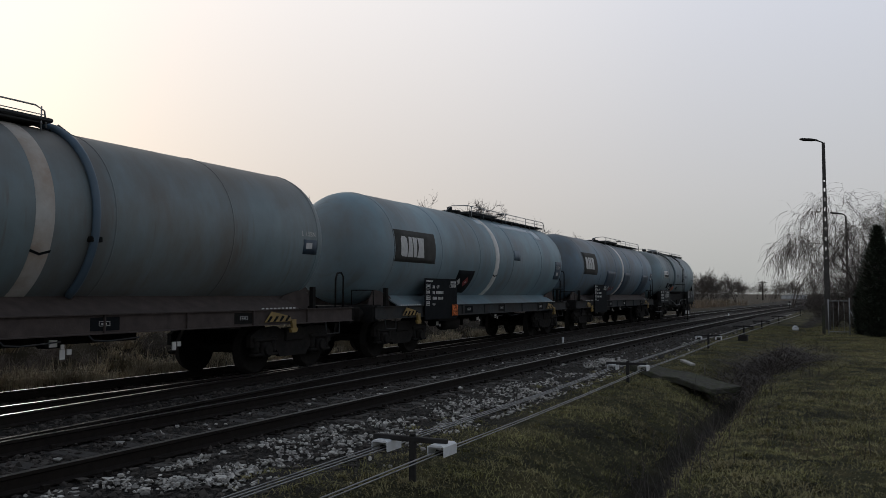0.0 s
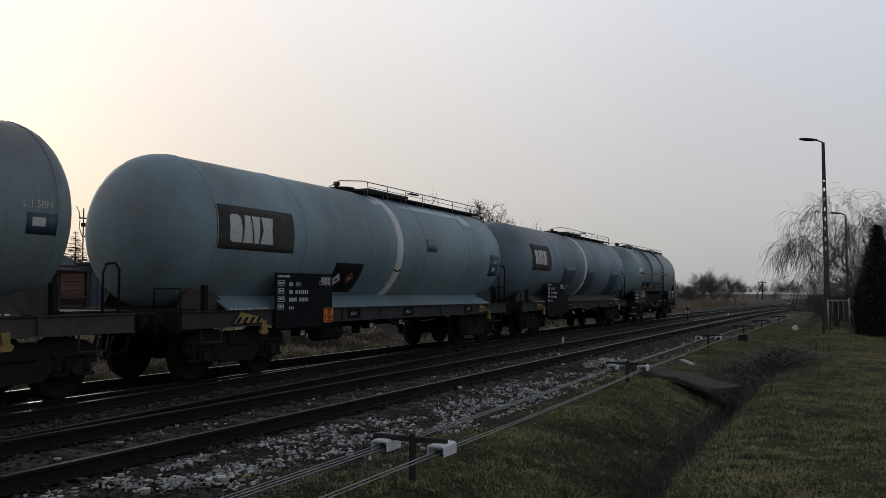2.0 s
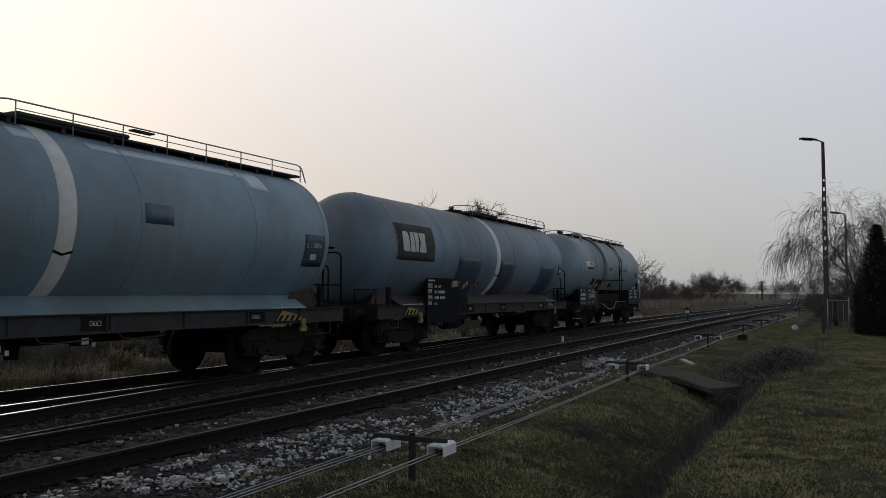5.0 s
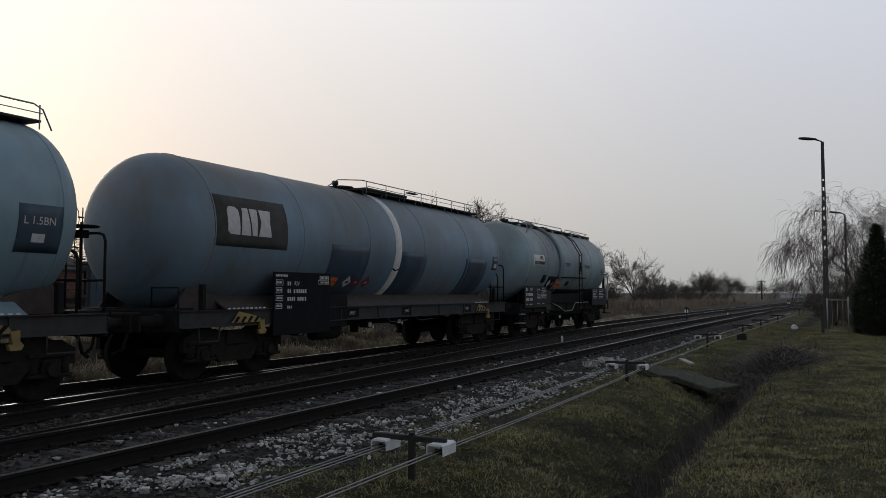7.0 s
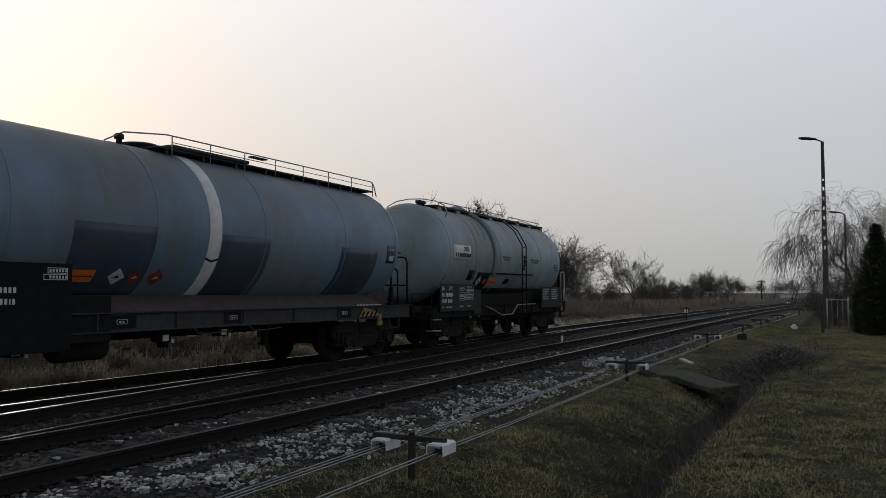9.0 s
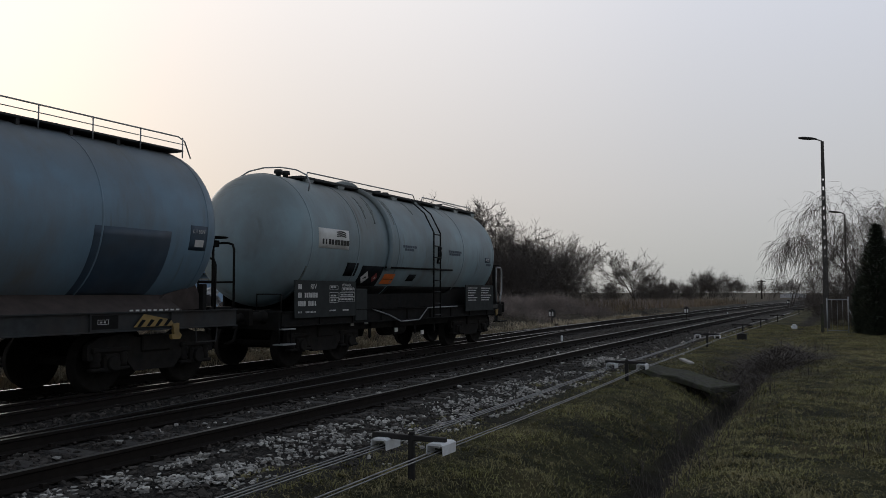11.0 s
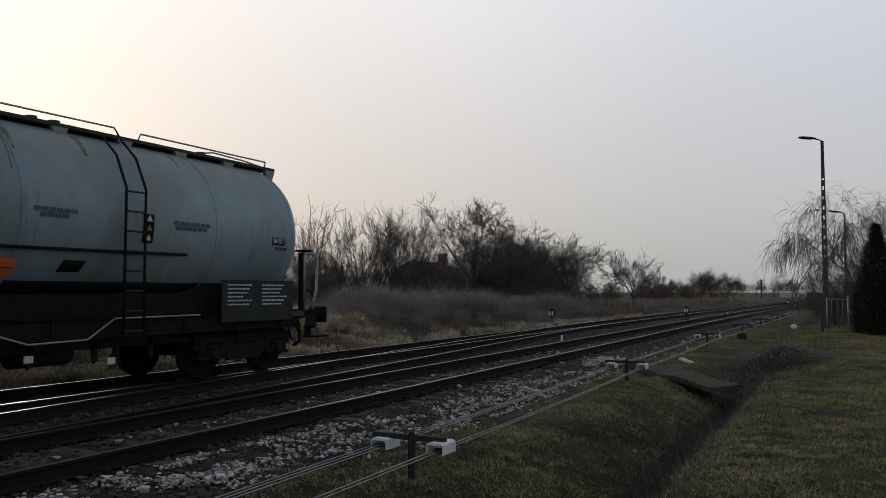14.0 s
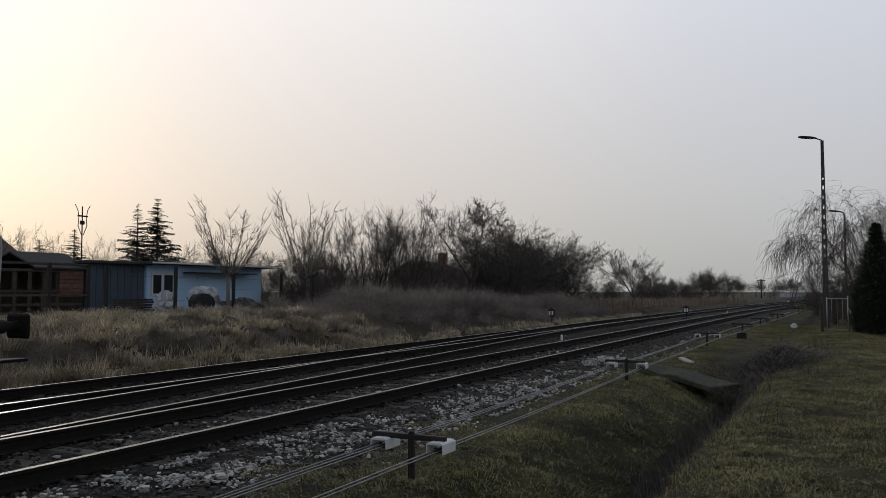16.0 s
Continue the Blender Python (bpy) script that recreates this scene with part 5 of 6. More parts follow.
def crumpled(name, label, cat, m, size, material, seed):
    bm = bmesh.new()
    bmesh.ops.create_icosphere(bm, subdivisions=4, radius=1.0)
    for v in bm.verts:
        n = noise.noise_vector(v.co * 2.3 + Vector((seed, 0, 0)))
        v.co = Vector((v.co.x * size[0], v.co.y * size[1], max(-0.15, v.co.z) * size[2])) + n * 0.5 * min(size) + noise.noise_vector(v.co * 6) * 0.15 * min(size) - v.co * abs(noise.noise(v.co * 3.5 + Vector((0, seed, 0)))) * 0.5 * min(size)
    ob = new(name, mesh_of(bm, material))
    ob.matrix_basis = m
    return tagged(ob, label, cat)


crumpled("plastic_bag", "crumpled white plastic bag lying on the grass", "litter", pose(41.0, 2.2, -0.1), (0.11, 0.13, 0.17), PLASTIC_WHITE, 3)


# ---- lamp mast, second lamp, gate frame ----
def lamp_mast(x, y, h, arm, label, slots=True, w=0.095):
    th = empty("street_lamp", pose(x, y, ground_z(x, y) - 0.02, 0, 0, 0))
    tagged(th, label, "street lamp", "street lamps")
    bm = bmesh.new()
    if slots:
        for sd in (-1, 1):
            box(bm, -0.07, 0.07, sd * w - 0.04, sd * w + 0.04, 0, h)
        box(bm, -0.06, 0.06, -w + 0.041, w - 0.041, 0, h * 0.38)
        box(bm, -0.06, 0.06, -w + 0.041, w - 0.041, h * 0.80, h)
        for k in range(8):
            z = h * (0.38 + 0.42 * (k + 0.5) / 8)
            box(bm, -0.06, 0.06, -w + 0.041, w - 0.041, z - 0.14, z + 0.14)
        for v in bm.verts:
            f = 1 - 0.5 * v.co.z / h
            v.co.y *= f
            v.co.x *= 0.6 + 0.4 * f
    else:
        tube(bm, [(0, 0, 0), (0, 0, h)], [0.09, 0.06], 10)
    part("mast", bm, POST_CONC, th, "slotted dark concrete mast" if slots else "dark steel pole")
    part("arm", T([(0, 0, h - 0.1), (0, arm * 0.08, h + 0.02), (0, arm * 0.5, h + 0.10), (0, arm, h + 0.16)], 0.03, 8), POST_IRON, th)
    bm = bmesh.new()
    lathe(bm, [(0.0, 0.03), (0.05, 0.07), (0.25, 0.12), (0.6, 0.13), (0.78, 0.08), (0.8, 0.02)], "y", 14)
    for v in bm.verts:
        v.co.z *= 0.55
        v.co.y *= 1 if arm > 0 else -1
    part("lamp_head", bm, POST_IRON, th, "flat dark lamp head", m=pose(0, arm * 0.55, h + 0.14, 8 if arm > 0 else -8))
    return th


lamp_mast(41.7, 0.86, 8.75, 0.42, "tall slotted concrete street lamp beside the line")
lamp_mast(60.0, 0.0, 6.85, 0.3, "smaller dark street lamp far along the line", False)


def gate_frame():
    th = empty("wire_gate", pose(37.1, 0.36, ground_z(37, 0.4), 0, 0, 0))
    tagged(th, "grey metal gate frame with wire mesh and leaning brace", "gate")
    for y in (-0.40, 0.38):
        part("post", T([(0, y, -0.1), (0, y, 1.5 if y < 0 else 1.45)], 0.022, 8), PALE_STEEL, th)
    for z in (0.12, 1.38):
        part("rail", T([(0, -0.40, z), (0, 0.38, z)], 0.016, 8), PALE_STEEL, th)
    for k in range(3):
        part("bar", T([(0, -0.2 + k * 0.2, 0.12), (0, -0.2 + k * 0.2, 1.38)], 0.007, 5), PALE_STEEL, th)
    part("brace", T([(0.0, -0.42, 1.0), (-0.15, -0.85, -0.05)], 0.018, 8), PALE_STEEL, th)
    part("concrete_post", B(-0.06, 0.06, 0.5, 0.62, -0.1, 1.2, 0.01), CONCRETE, th)


gate_frame()


def dwarf_signal(x, y, h, label):
    th = empty("dwarf_signal", pose(x, y, ground_z(x, y)))
    tagged(th, label, "railway signal", "dwarf signals")
    part("stem", T([(0, 0, -0.05), (0, 0, h * 0.5)], 0.04, 8), POST_IRON, th)
    part("lantern", tube(B(-0.13, 0.13, -0.16, 0.16, h * 0.45, h * 0.92, 0.04), [(0, 0, h * 0.92), (0, 0, h)], [0.08, 0.05], 10), POST_IRON, th, "black lantern box with rounded top")
    for dy in (-0.09, 0.06):
        part("lens", B(-0.136, -0.125, dy - 0.03, dy + 0.055, h * 0.54, h * 0.80, 0.004), LENS_WHITE, th, "milky white lens")
    part("base", B(-0.25, 0.25, -0.3, 0.3, -0.05, 0.06, 0.02), POST_IRON, th)


dwarf_signal(38.6, 13.1, 0.80, "black dwarf signal lantern with white lenses")
dwarf_signal(52.5, 9.0, 0.85, "black dwarf signal lantern between the tracks")
dwarf_signal(101.0, 6.0, 0.9, "black dwarf signal lantern far down the line")


def marker(x, y, h):
    ob = new("marker_post", mesh_of(B(-0.035, 0.035, -0.035, 0.035, -0.05, h, 0.012), PLASTIC_WHITE))
    ob.matrix_basis = pose(x, y, ground_z(x, y))
    tagged(ob, "short white fouling marker between tracks", "marker post", "marker posts")


marker(27.7, 9.04, 0.20)
marker(64.0, 8.0, 0.25)
bm = B(-0.16, 0.16, -0.16, 0.16, -0.05, 0.2, 0.03)
box(bm, -0.18, 0.18, -0.18, 0.18, 0.2, 0.23, 0.01)
ob = new("trackside_box", mesh_of(bm, POST_IRON))
ob.matrix_basis = pose(31.0, 3.4, ground_z(31, 3.4))
tagged(ob, "dark steel trackside equipment box", "equipment box")


# ---- gardens beyond the line ----
def shed(name, label, x0, x1, y0, y1, z0, z1, wall, roof, pitch=0.0, over=0.2, boards=0):
    th = empty(name)
    tagged(th, label, "shed")
    t = 0.12
    part("wall", B(x0, x1, y0, y0 + t, z0, z1), wall, th)
    part("wall", B(x0, x1, y1 - t, y1, z0, z1), wall, th)
    part("wall", B(x0, x0 + t, y0 + t, y1 - t, z0, z1), wall, th)
    part("wall", B(x1 - t, x1, y0 + t, y1 - t, z0, z1), wall, th)
    for k in range(boards):
        a = x0 + (x1 - x0) * k / boards
        part("board", B(a + 0.01, a + (x1 - x0) / boards - 0.01, y0 - 0.025, y0 - 0.002, z0, z1, 0.004), wall, th)
    if pitch:
        ym = (y0 + y1) / 2
        for s in (-1, 1):
            bm = bmesh.new()
            e = y0 - over if s < 0 else y1 + over
            v = [bm.verts.new(q) for q in ((x0 - over, e, z1), (x1 + over, e, z1), (x1 + over, ym, z1 + pitch), (x0 - over, ym, z1 + pitch), (x0 - over, e, z1 + 0.08), (x1 + over, e, z1 + 0.08), (x1 + over, ym, z1 + pitch + 0.08), (x0 - over, ym, z1 + pitch + 0.08))]
            for f in ((0, 1, 2, 3), (7, 6, 5, 4), (0, 4, 5, 1), (1, 5, 6, 2), (2, 6, 7, 3), (3, 7, 4, 0)):
                bm.faces.new([v[i] for i in f])
            bmesh.ops.recalc_face_normals(bm, faces=bm.faces[:])
            part("roof", bm, roof, th)
        for x in (x0, x1 - t):
            part("gable", prism(bmesh.new(), [(0, 0), (y1 - y0, 0), ((y1 - y0) / 2, pitch)], 0, t, Matrix.Translation((x + t, y0, z1)) @ Matrix.Rotation(math.pi / 2, 4, "Z")), wall, th)
    else:
        part("roof", B(x0 - over, x1 + over, y0 - over * 2, y1 + over, z1, z1 + 0.10, 0.01), roof, th)
    return th


blue = shed("garden_shed", "light blue rendered garden shed with flat dark roof", 22.9, 29.7, 24.0, 27.0, 0.7, 2.58, HOUSE_BLUE, ROOF_DARK, over=0.3)
win = part("window", B(23.15, 24.25, 23.97, 23.99, 1.45, 2.2), GLASS_DARK, blue, "dark window with pale frame")
for a, b, c, d in ((23.1, 24.3, 2.18, 2.26), (23.1, 24.3, 1.38, 1.46), (23.1, 23.18, 1.46, 2.18), (23.62, 23.74, 1.46, 2.18), (24.22, 24.3, 1.46, 2.18)):
    part("window_frame", B(a, b, 23.94, 23.995, c, d), FRAME_WHITE, win, "pale painted frame")
part("awning", B(24.8, 28.6, 23.3, 23.98, 2.28, 2.32), ROOF_DARK, blue, "thin sloping canopy edge")
part("lintel", B(25.6, 27.6, 23.95, 23.995, 2.05, 2.12, 0.006), FRAME_WHITE, blue, "pale timber lintel")
part("gutter", B(22.6, 30.0, 23.36, 23.42, 2.60, 2.66, 0.01), FRAME_WHITE, blue, "pale gutter strip")
shed("sheet_shed", "dark blue sheet-metal shed with flat roof", 20.3, 22.85, 24.1, 26.6, 0.7, 2.55, HOUSE_DARKBLUE, ROOF_DARK, over=0.15, boards=8)


def open_hut():
    """Timber frame on posts with a board panel and a small pitched roof."""
    th = empty("wooden_hut")
    tagged(th, "open dark timber hut with brown board panel and pitched roof", "hut")
    y0, y1 = 24.3, 26.6
    for x in (16.4, 17.0, 17.6, 18.15, 18.7, 19.2, 20.15):
        part("post", B(x - 0.05, x + 0.05, y0 - 0.05, y0 + 0.05, 0.6, 2.3 if x > 17 else 2.15, 0.008), WOOD_DARK, th)
        part("post", B(x - 0.05, x + 0.05, y1 - 0.05, y1 + 0.05, 0.6, 2.3 if x > 17 else 2.15, 0.008), WOOD_DARK, th)
    for z in (1.05, 1.5, 2.2):
        part("crossbeam", B(16.4, 20.2, y0 - 0.09, y0 - 0.052, z, z + 0.09, 0.006), WOOD_DARK, th)
    part("back_wall", B(16.2, 20.2, y1 + 0.055, y1 + 0.10, 0.6, 2.40), WOOD_DARK, th)
    part("side_wall", B(20.21, 20.25, y0, y1, 0.6, 2.3), WOOD_DARK, th)
    for k in range(6):
        part("board", B(19.2, 20.18, y0 - 0.115, y0 - 0.092, 1.36 + k * 0.15, 1.50 + k * 0.15, 0.004), WOOD_BROWN, th, "reddish-brown board")
    for k in range(5):
        part("slat", B(16.5 + k * 0.5, 16.56 + k * 0.5, y0 - 0.115, y0 - 0.092, 0.65, 1.3 + 0.2 * (k % 3), 0.004), WOOD_DARK, th)
    for s in (-1, 1):
        e, ym, bm = (y0 - 0.2 if s < 0 else y1 + 0.2), (y0 + y1) / 2, bmesh.new()
        prism(bm, [(e, 2.30), (ym, 2.86), (ym, 2.92), (e, 2.36)], 0, 2.2, Matrix.Translation((20.4, 0, 0)) @ Matrix.Rotation(math.pi / 2, 4, "Z"))
        part("roof", bm, ROOF_DARK, th, "dark felted roof slope")


open_hut()
shed("barn", "old brick house with brown tiled roof", 23.0, 29.5, 40.0, 46.0, 0.7, 3.0, BRICK, ROOF_TILE, 1.8, 0.3)
far = shed("far_house", "dark house with tiled roof and brick chimney", 75.5, 82.5, 38.0, 44.0, 0.7, 3.2, WOOD_DARK, ROOF_DARK, 1.6, 0.3)
part("chimney", B(78.3, 79.1, 38.6, 39.4, 3.2, 5.7, 0.02), BRICK, far, "red brick chimney stack")
shed("white_barn", "long low white building on the horizon", 250, 256, 10.5, 17.0, -0.3, 1.0, SHEET_WHITE, SHEET_WHITE, 0.35, 0.2)


def fence():
    th = empty("garden_fence")
    tagged(th, "garden fence of dark posts with thin wires", "fence")
    posts = [(14.2, 20.6), (16.0, 20.6), (17.35, 20.6), (18.03, 20.6), (20.95, 20.6), (23.9, 20.6), (26.8, 20.6), (29.0, 20.6), (31.5, 20.6)]
    for x, y in posts:
        z = ground_z(x, y)
        part("post", B(x - 0.05, x + 0.05, y - 0.05, y + 0.05, z - 0.2, z + 1.55, 0.008), POST_IRON, th)
    for h in (0.4, 0.8, 1.2, 1.5):
        part("wire", T([(x, y - 0.06, ground_z(x, y) + h) for x, y in posts], 0.003, 4), POST_IRON, th)
    for x0, x1 in ((14.2, 16.0), (16.0, 17.35)):
        for h in (0.5, 1.4):
            part("rail", B(x0, x1, 20.56, 20.62, 0.9 + h, 0.97 + h), WOOD_DARK, th)


fence()
crumpled("tarpaulin", "pale plastic tarpaulin thrown over a heap", "tarpaulin", pose(21.45, 21.5, 0.90), (0.5, 0.4, 0.66), SHEET_WHITE, 1)
crumpled("tarpaulin", "pale blue-white sheet over garden stuff", "tarpaulin", pose(23.75, 21.9, 1.18), (0.62, 0.5, 0.55), SHEET_WHITE, 7)
crumpled("compost_heap", "dark heap of garden waste beside the shed", "heap", pose(25.9, 22.0, 0.7), (1.3, 0.8, 0.55), TWIG, 9)
bm = lathe(bmesh.new(), [(-0.45, 0.1), (-0.45, 0.36), (0.0, 0.38), (0.45, 0.36), (0.45, 0.1)], "x", 20)
ob = new("barrel", mesh_of(bm, POST_IRON))
ob.matrix_basis = pose(22.98, 21.3, 1.10, 0, 0, 60)
tagged(ob, "dark barrel lying on its side", "barrel")
bm = bmesh.new()
for k in range(5):
    box(bm, 19.85 + k * 0.02, 21.5, 22.0 + k * 0.05, 22.25 + k * 0.05, 0.85 + k * 0.09, 0.92 + k * 0.09, 0.008)
ob = new("timber_stack", mesh_of(bm, WOOD_DARK))
tagged(ob, "stack of old dark boards in the garden", "timber stack")
th = empty("aerial_mast", pose(21.57, 26.0, 0.48))
tagged(th, "thin mast with television aerial above the sheds", "aerial")
part("mast", T([(0, 0, 0), (0, 0, 4.3)], 0.025, 6), POST_IRON, th)
for sx in (-1, 1):
    part("dipole", T([(sx * 0.04, -0.02, 3.2), (sx * 0.20, -0.02, 3.55), (sx * 0.17, -0.02, 3.85), (sx * 0.22, -0.02, 4.15), (sx * 0.34, -0.02, 4.35)], 0.016, 5), POST_IRON, th)
part("crossbar", T([(-0.22, -0.02, 3.92), (0.22, -0.02, 3.92)], 0.03, 5), POST_IRON, th)
part("amplifier", B(-0.08, 0.08, -0.06, 0.06, 3.6, 3.75, 0.02), POST_IRON, th)
th = empty("utility_pole", pose(200, 17.5, -0.2))
tagged(th, "wooden utility pole far off by the line", "utility pole")
part("pole", T([(0, 0, 0), (0, 0, 4.6)], [0.2, 0.14], 8), BARK, th)
part("crossbar", B(-0.05, 0.05, -0.9, 0.9, 4.2, 4.35), BARK, th)


# ---- bare trees ----
def bare_tree(seed, height, spread, stems=1, fan=(22, 62), rise=0.05, droop=0.0, density=1.0, levels=4, trunk=0.10, first=0.25, twig=0.006, wavy=1.0):
    """Two meshes: the trunk with its limbs, and the crown of twigs."""
    rnd = random.Random(seed)
    wood, twigs = ([], []), ([], [])

    def seg(store, pts, rs, sides):
        vs, fs = store
        base = len(vs)
        for i, p in enumerate(pts):
            d = (pts[min(i + 1, len(pts) - 1)] - pts[max(0, i - 1)]).normalized()
            u = d.orthogonal().normalized()
            w = d.cross(u)
            for k in range(sides):
                a = 6.2832 * k / sides
                vs.append(p + (u * math.cos(a) + w * math.sin(a)) * rs[i])
        for i in range(len(pts) - 1):
            for k in range(sides):
                a, b = base + i * sides + k, base + i * sides + (k + 1) % sides
                fs.append((a, b, b + sides, a + sides))

    def grow(p, d, length, r, level):
        n = 5 if level < 2 else 4
        pts, rs = [p], [r]
        q, v = p.copy(), d.copy()
        for i in range(n):
            jit = (0.16 + 0.07 * level) * wavy
            v = (v + Vector((rnd.uniform(-jit, jit), rnd.uniform(-jit, jit), rnd.uniform(-jit, jit) * 0.7 + (rise if droop == 0 else -droop * max(0, level - 2) * 0.9)))).normalized()
            q = q + v * length / n
            pts.append(q.copy())
            rs.append(max(twig * 0.5, r * (1 - (0.9 if level == 0 else 0.7) * (i + 1) / n)))
        seg(wood if level < 2 else twigs, pts, rs, 5 if level < 2 else 3)
        if level >= levels:
            return
        kids = int((5 + level * 1.6) * density * rnd.uniform(0.8, 1.25))
        for _ in range(kids):
            t = rnd.uniform(first if level == 0 else 0.15, 1.0)
            f = t * n
            i = min(n - 1, int(f))
            at = pts[i].lerp(pts[i + 1], f - i)
            axis = v.orthogonal().normalized()
            axis.rotate(Matrix.Rotation(rnd.uniform(0, 6.2832), 3, v))
            nd = v.copy()
            nd.rotate(Matrix.Rotation(radians(rnd.uniform(*fan)), 3, axis))
            if level == 0:
                nd = (nd + Vector((nd.x, nd.y, 0)) * (spread - 1)).normalized()
            grow(at, nd, length * (rnd.uniform(0.42, 0.68) if not droop or level < 2 else rnd.uniform(0.7, 1.05)) * (1.0 if level else (0.9 + 0.3 * spread) * (1.15 - 0.5 * t)), max(twig, rs[i] * 0.5), level + 1)

    for s in range(stems):
        a = rnd.uniform(0, 6.28)
        off_r = 0.0 if stems == 1 else rnd.uniform(0, 0.45)
        d = Vector((math.cos(a) * (0.06 if stems == 1 else 0.35), math.sin(a) * (0.06 if stems == 1 else 0.35), 1)).normalized()
        grow(Vector((math.cos(a) * off_r, math.sin(a) * off_r, -0.1)), d, height * (0.62 if levels > 2 else 0.9) * rnd.uniform(0.8, 1.05), trunk * (1 if stems == 1 else 0.6), 0)
    return wood, twigs


def tree_thing(name, label, cat, meshes, m, group="", height=1.0, cut=0.985):
    th = empty(name, m)
    tagged(th, label, cat, group)
    top = sorted(v.co.z for me in meshes for v in me.vertices)[int((sum(len(me.vertices) for me in meshes) - 1) * cut)]
    th.scale = [height / top] * 3
    part("trunk", meshes[0], None, th)
    part("crown", meshes[1], None, th)
    return th


def fan_tree(seed, fork, height, spread, limbs, bark):
    """A pruned tree: a short trunk, then long limbs that sweep out and up with few thin shoots."""
    rnd = random.Random(seed)
    trunk = T([(0, 0, -0.1), (0.03, 0.02, fork * 0.5), (0, 0, fork)], [0.09, 0.075, 0.065], 8)
    crown = bmesh.new()
    for k in range(limbs):
        a = 6.2832 * k / limbs + rnd.uniform(-0.3, 0.3)
        out, up = spread * rnd.uniform(0.45, 1.0), (height - fork) * rnd.uniform(0.55, 1.0)
        pts, z0 = [], fork - 0.25 * rnd.random()
        for i in range(7):
            t = i / 6
            q = out * t ** 0.75
            pts.append(Vector((math.cos(a) * q + rnd.uniform(-0.06, 0.06), math.sin(a) * q + rnd.uniform(-0.06, 0.06), z0 + up * t ** 1.35)))
        tube(crown, pts, [0.027 * (1 - 0.8 * i / 6) for i in range(7)], 5)
        for _ in range(13):
            i = rnd.randrange(1, 6)
            p = pts[i].lerp(pts[i + 1], rnd.random())
            ln = rnd.uniform(0.4, 1.1)
            b = a + rnd.uniform(-1.4, 1.4)
            e = p + Vector((math.cos(b) * 0.5, math.sin(b) * 0.5, rnd.uniform(0.1, 1.0))) * ln
            m = p.lerp(e, 0.5) + Vector((rnd.uniform(-0.07, 0.07), rnd.uniform(-0.07, 0.07), -0.05))
            tube(crown, [p, m, e], [0.012, 0.009, 0.005], 4)
            for _ in range(2):
                g = m + Vector((rnd.uniform(-0.3, 0.3), rnd.uniform(-0.3, 0.3), rnd.uniform(0.05, 0.4)))
                tube(crown, [m, g], [0.007, 0.004], 3)
    return mesh_of(trunk, bark), mesh_of(crown, bark)


def tree_meshes(bark, twig_mat, **k):
    wood, twigs = bare_tree(**k)
    return raw([tuple(v) for v in wood[0]], wood[1], bark, True), raw([tuple(v) for v in twigs[0]], twigs[1], twig_mat)


SHRUBS = [tree_meshes(BARK, TWIG, seed=20 + k, height=6.0, spread=1.0, stems=5, fan=(15, 46), rise=0.09, levels=3, density=0.95, trunk=0.11, first=0.2, twig=0.008, wavy=1.3) for k in range(4)]
THICKET = [tree_meshes(BARK, TWIG, seed=40 + k, height=5.0, spread=1.35, stems=6, levels=3, density=1.22, trunk=0.08, first=0.08, twig=0.0085, wavy=1.4) for k in range(4)]
ROUND = [tree_meshes(BARK, TWIG, seed=60 + k, height=7.0, spread=1.45, stems=1, fan=(25, 60), rise=0.06, levels=4, density=0.95, trunk=0.19, first=0.25, twig=0.009, wavy=1.5) for k in range(3)]
rt = random.Random(9)
for x, y, h, kind in ((32.8, 22.5, 4.3, 0), (34.4, 21.0, 4.9, 0), (36.0, 22.0, 5.4, 0), (37.6, 21.0, 5.0, 0), (39.2, 22.0, 5.5, 0), (41.0, 21.6, 4.6, 0),
                      (44.0, 22.0, 2.6, 1), (48.3, 22.6, 6.8, 2), (51.8, 22.0, 6.7, 2), (51.0, 21.0, 4.4, 1), (53.5, 22.4, 5.3, 1), (56.0, 21.6, 5.8, 1), (59.5, 22.0, 5.8, 1), (62.0, 21.4, 6.0, 1), (65.5, 22.2, 5.8, 1),
                      (69.0, 21.8, 5.2, 1)):
    pool, base, lab, nm = ((SHRUBS, 5.6, "bare leafless shrub with upright dark branches", "bare_shrub"), (THICKET, 4.6, "dense dark leafless thicket beside the railway", "thicket"), (ROUND, 6.8, "bare tree with gnarled spreading crown", "bare_tree"))[kind]
    me = pool[rt.randrange(len(pool))]
    tree_thing(nm, lab, "shrub" if kind < 2 else "tree", me, pose(x, y, ground_z(x, y) - 0.05, 0, 0, rt.uniform(0, 360)), "trackside scrub", h * rt.uniform(0.95, 1.04))
FAR_ROUND = [tree_meshes(BARK, TWIG, seed=160 + k, height=7.0, spread=1.45, stems=2, fan=(20, 55), rise=0.05, levels=3, density=1.35, trunk=0.15, first=0.22, twig=0.014, wavy=1.2) for k in range(3)]
for x, y, h, k in ((83.0, 19.0, 6.2, 0), (88.0, 18.6, 4.6, 1), (116.0, 18.4, 4.7, 0), (121.0, 17.5, 5.2, 1), (128.0, 17.6, 5.2, 0), (136.0, 17.4, 5.0, 1), (144.0, 16.8, 4.8, 0), (104.0, 20.5, 3.4, 0)):
    tree_thing("bare_tree", "distant bare round-crowned tree", "tree", FAR_ROUND[k], pose(x, y, ground_z(x, y), 0, 0, rt.uniform(0, 360)), "distant trees", h * 0.86)
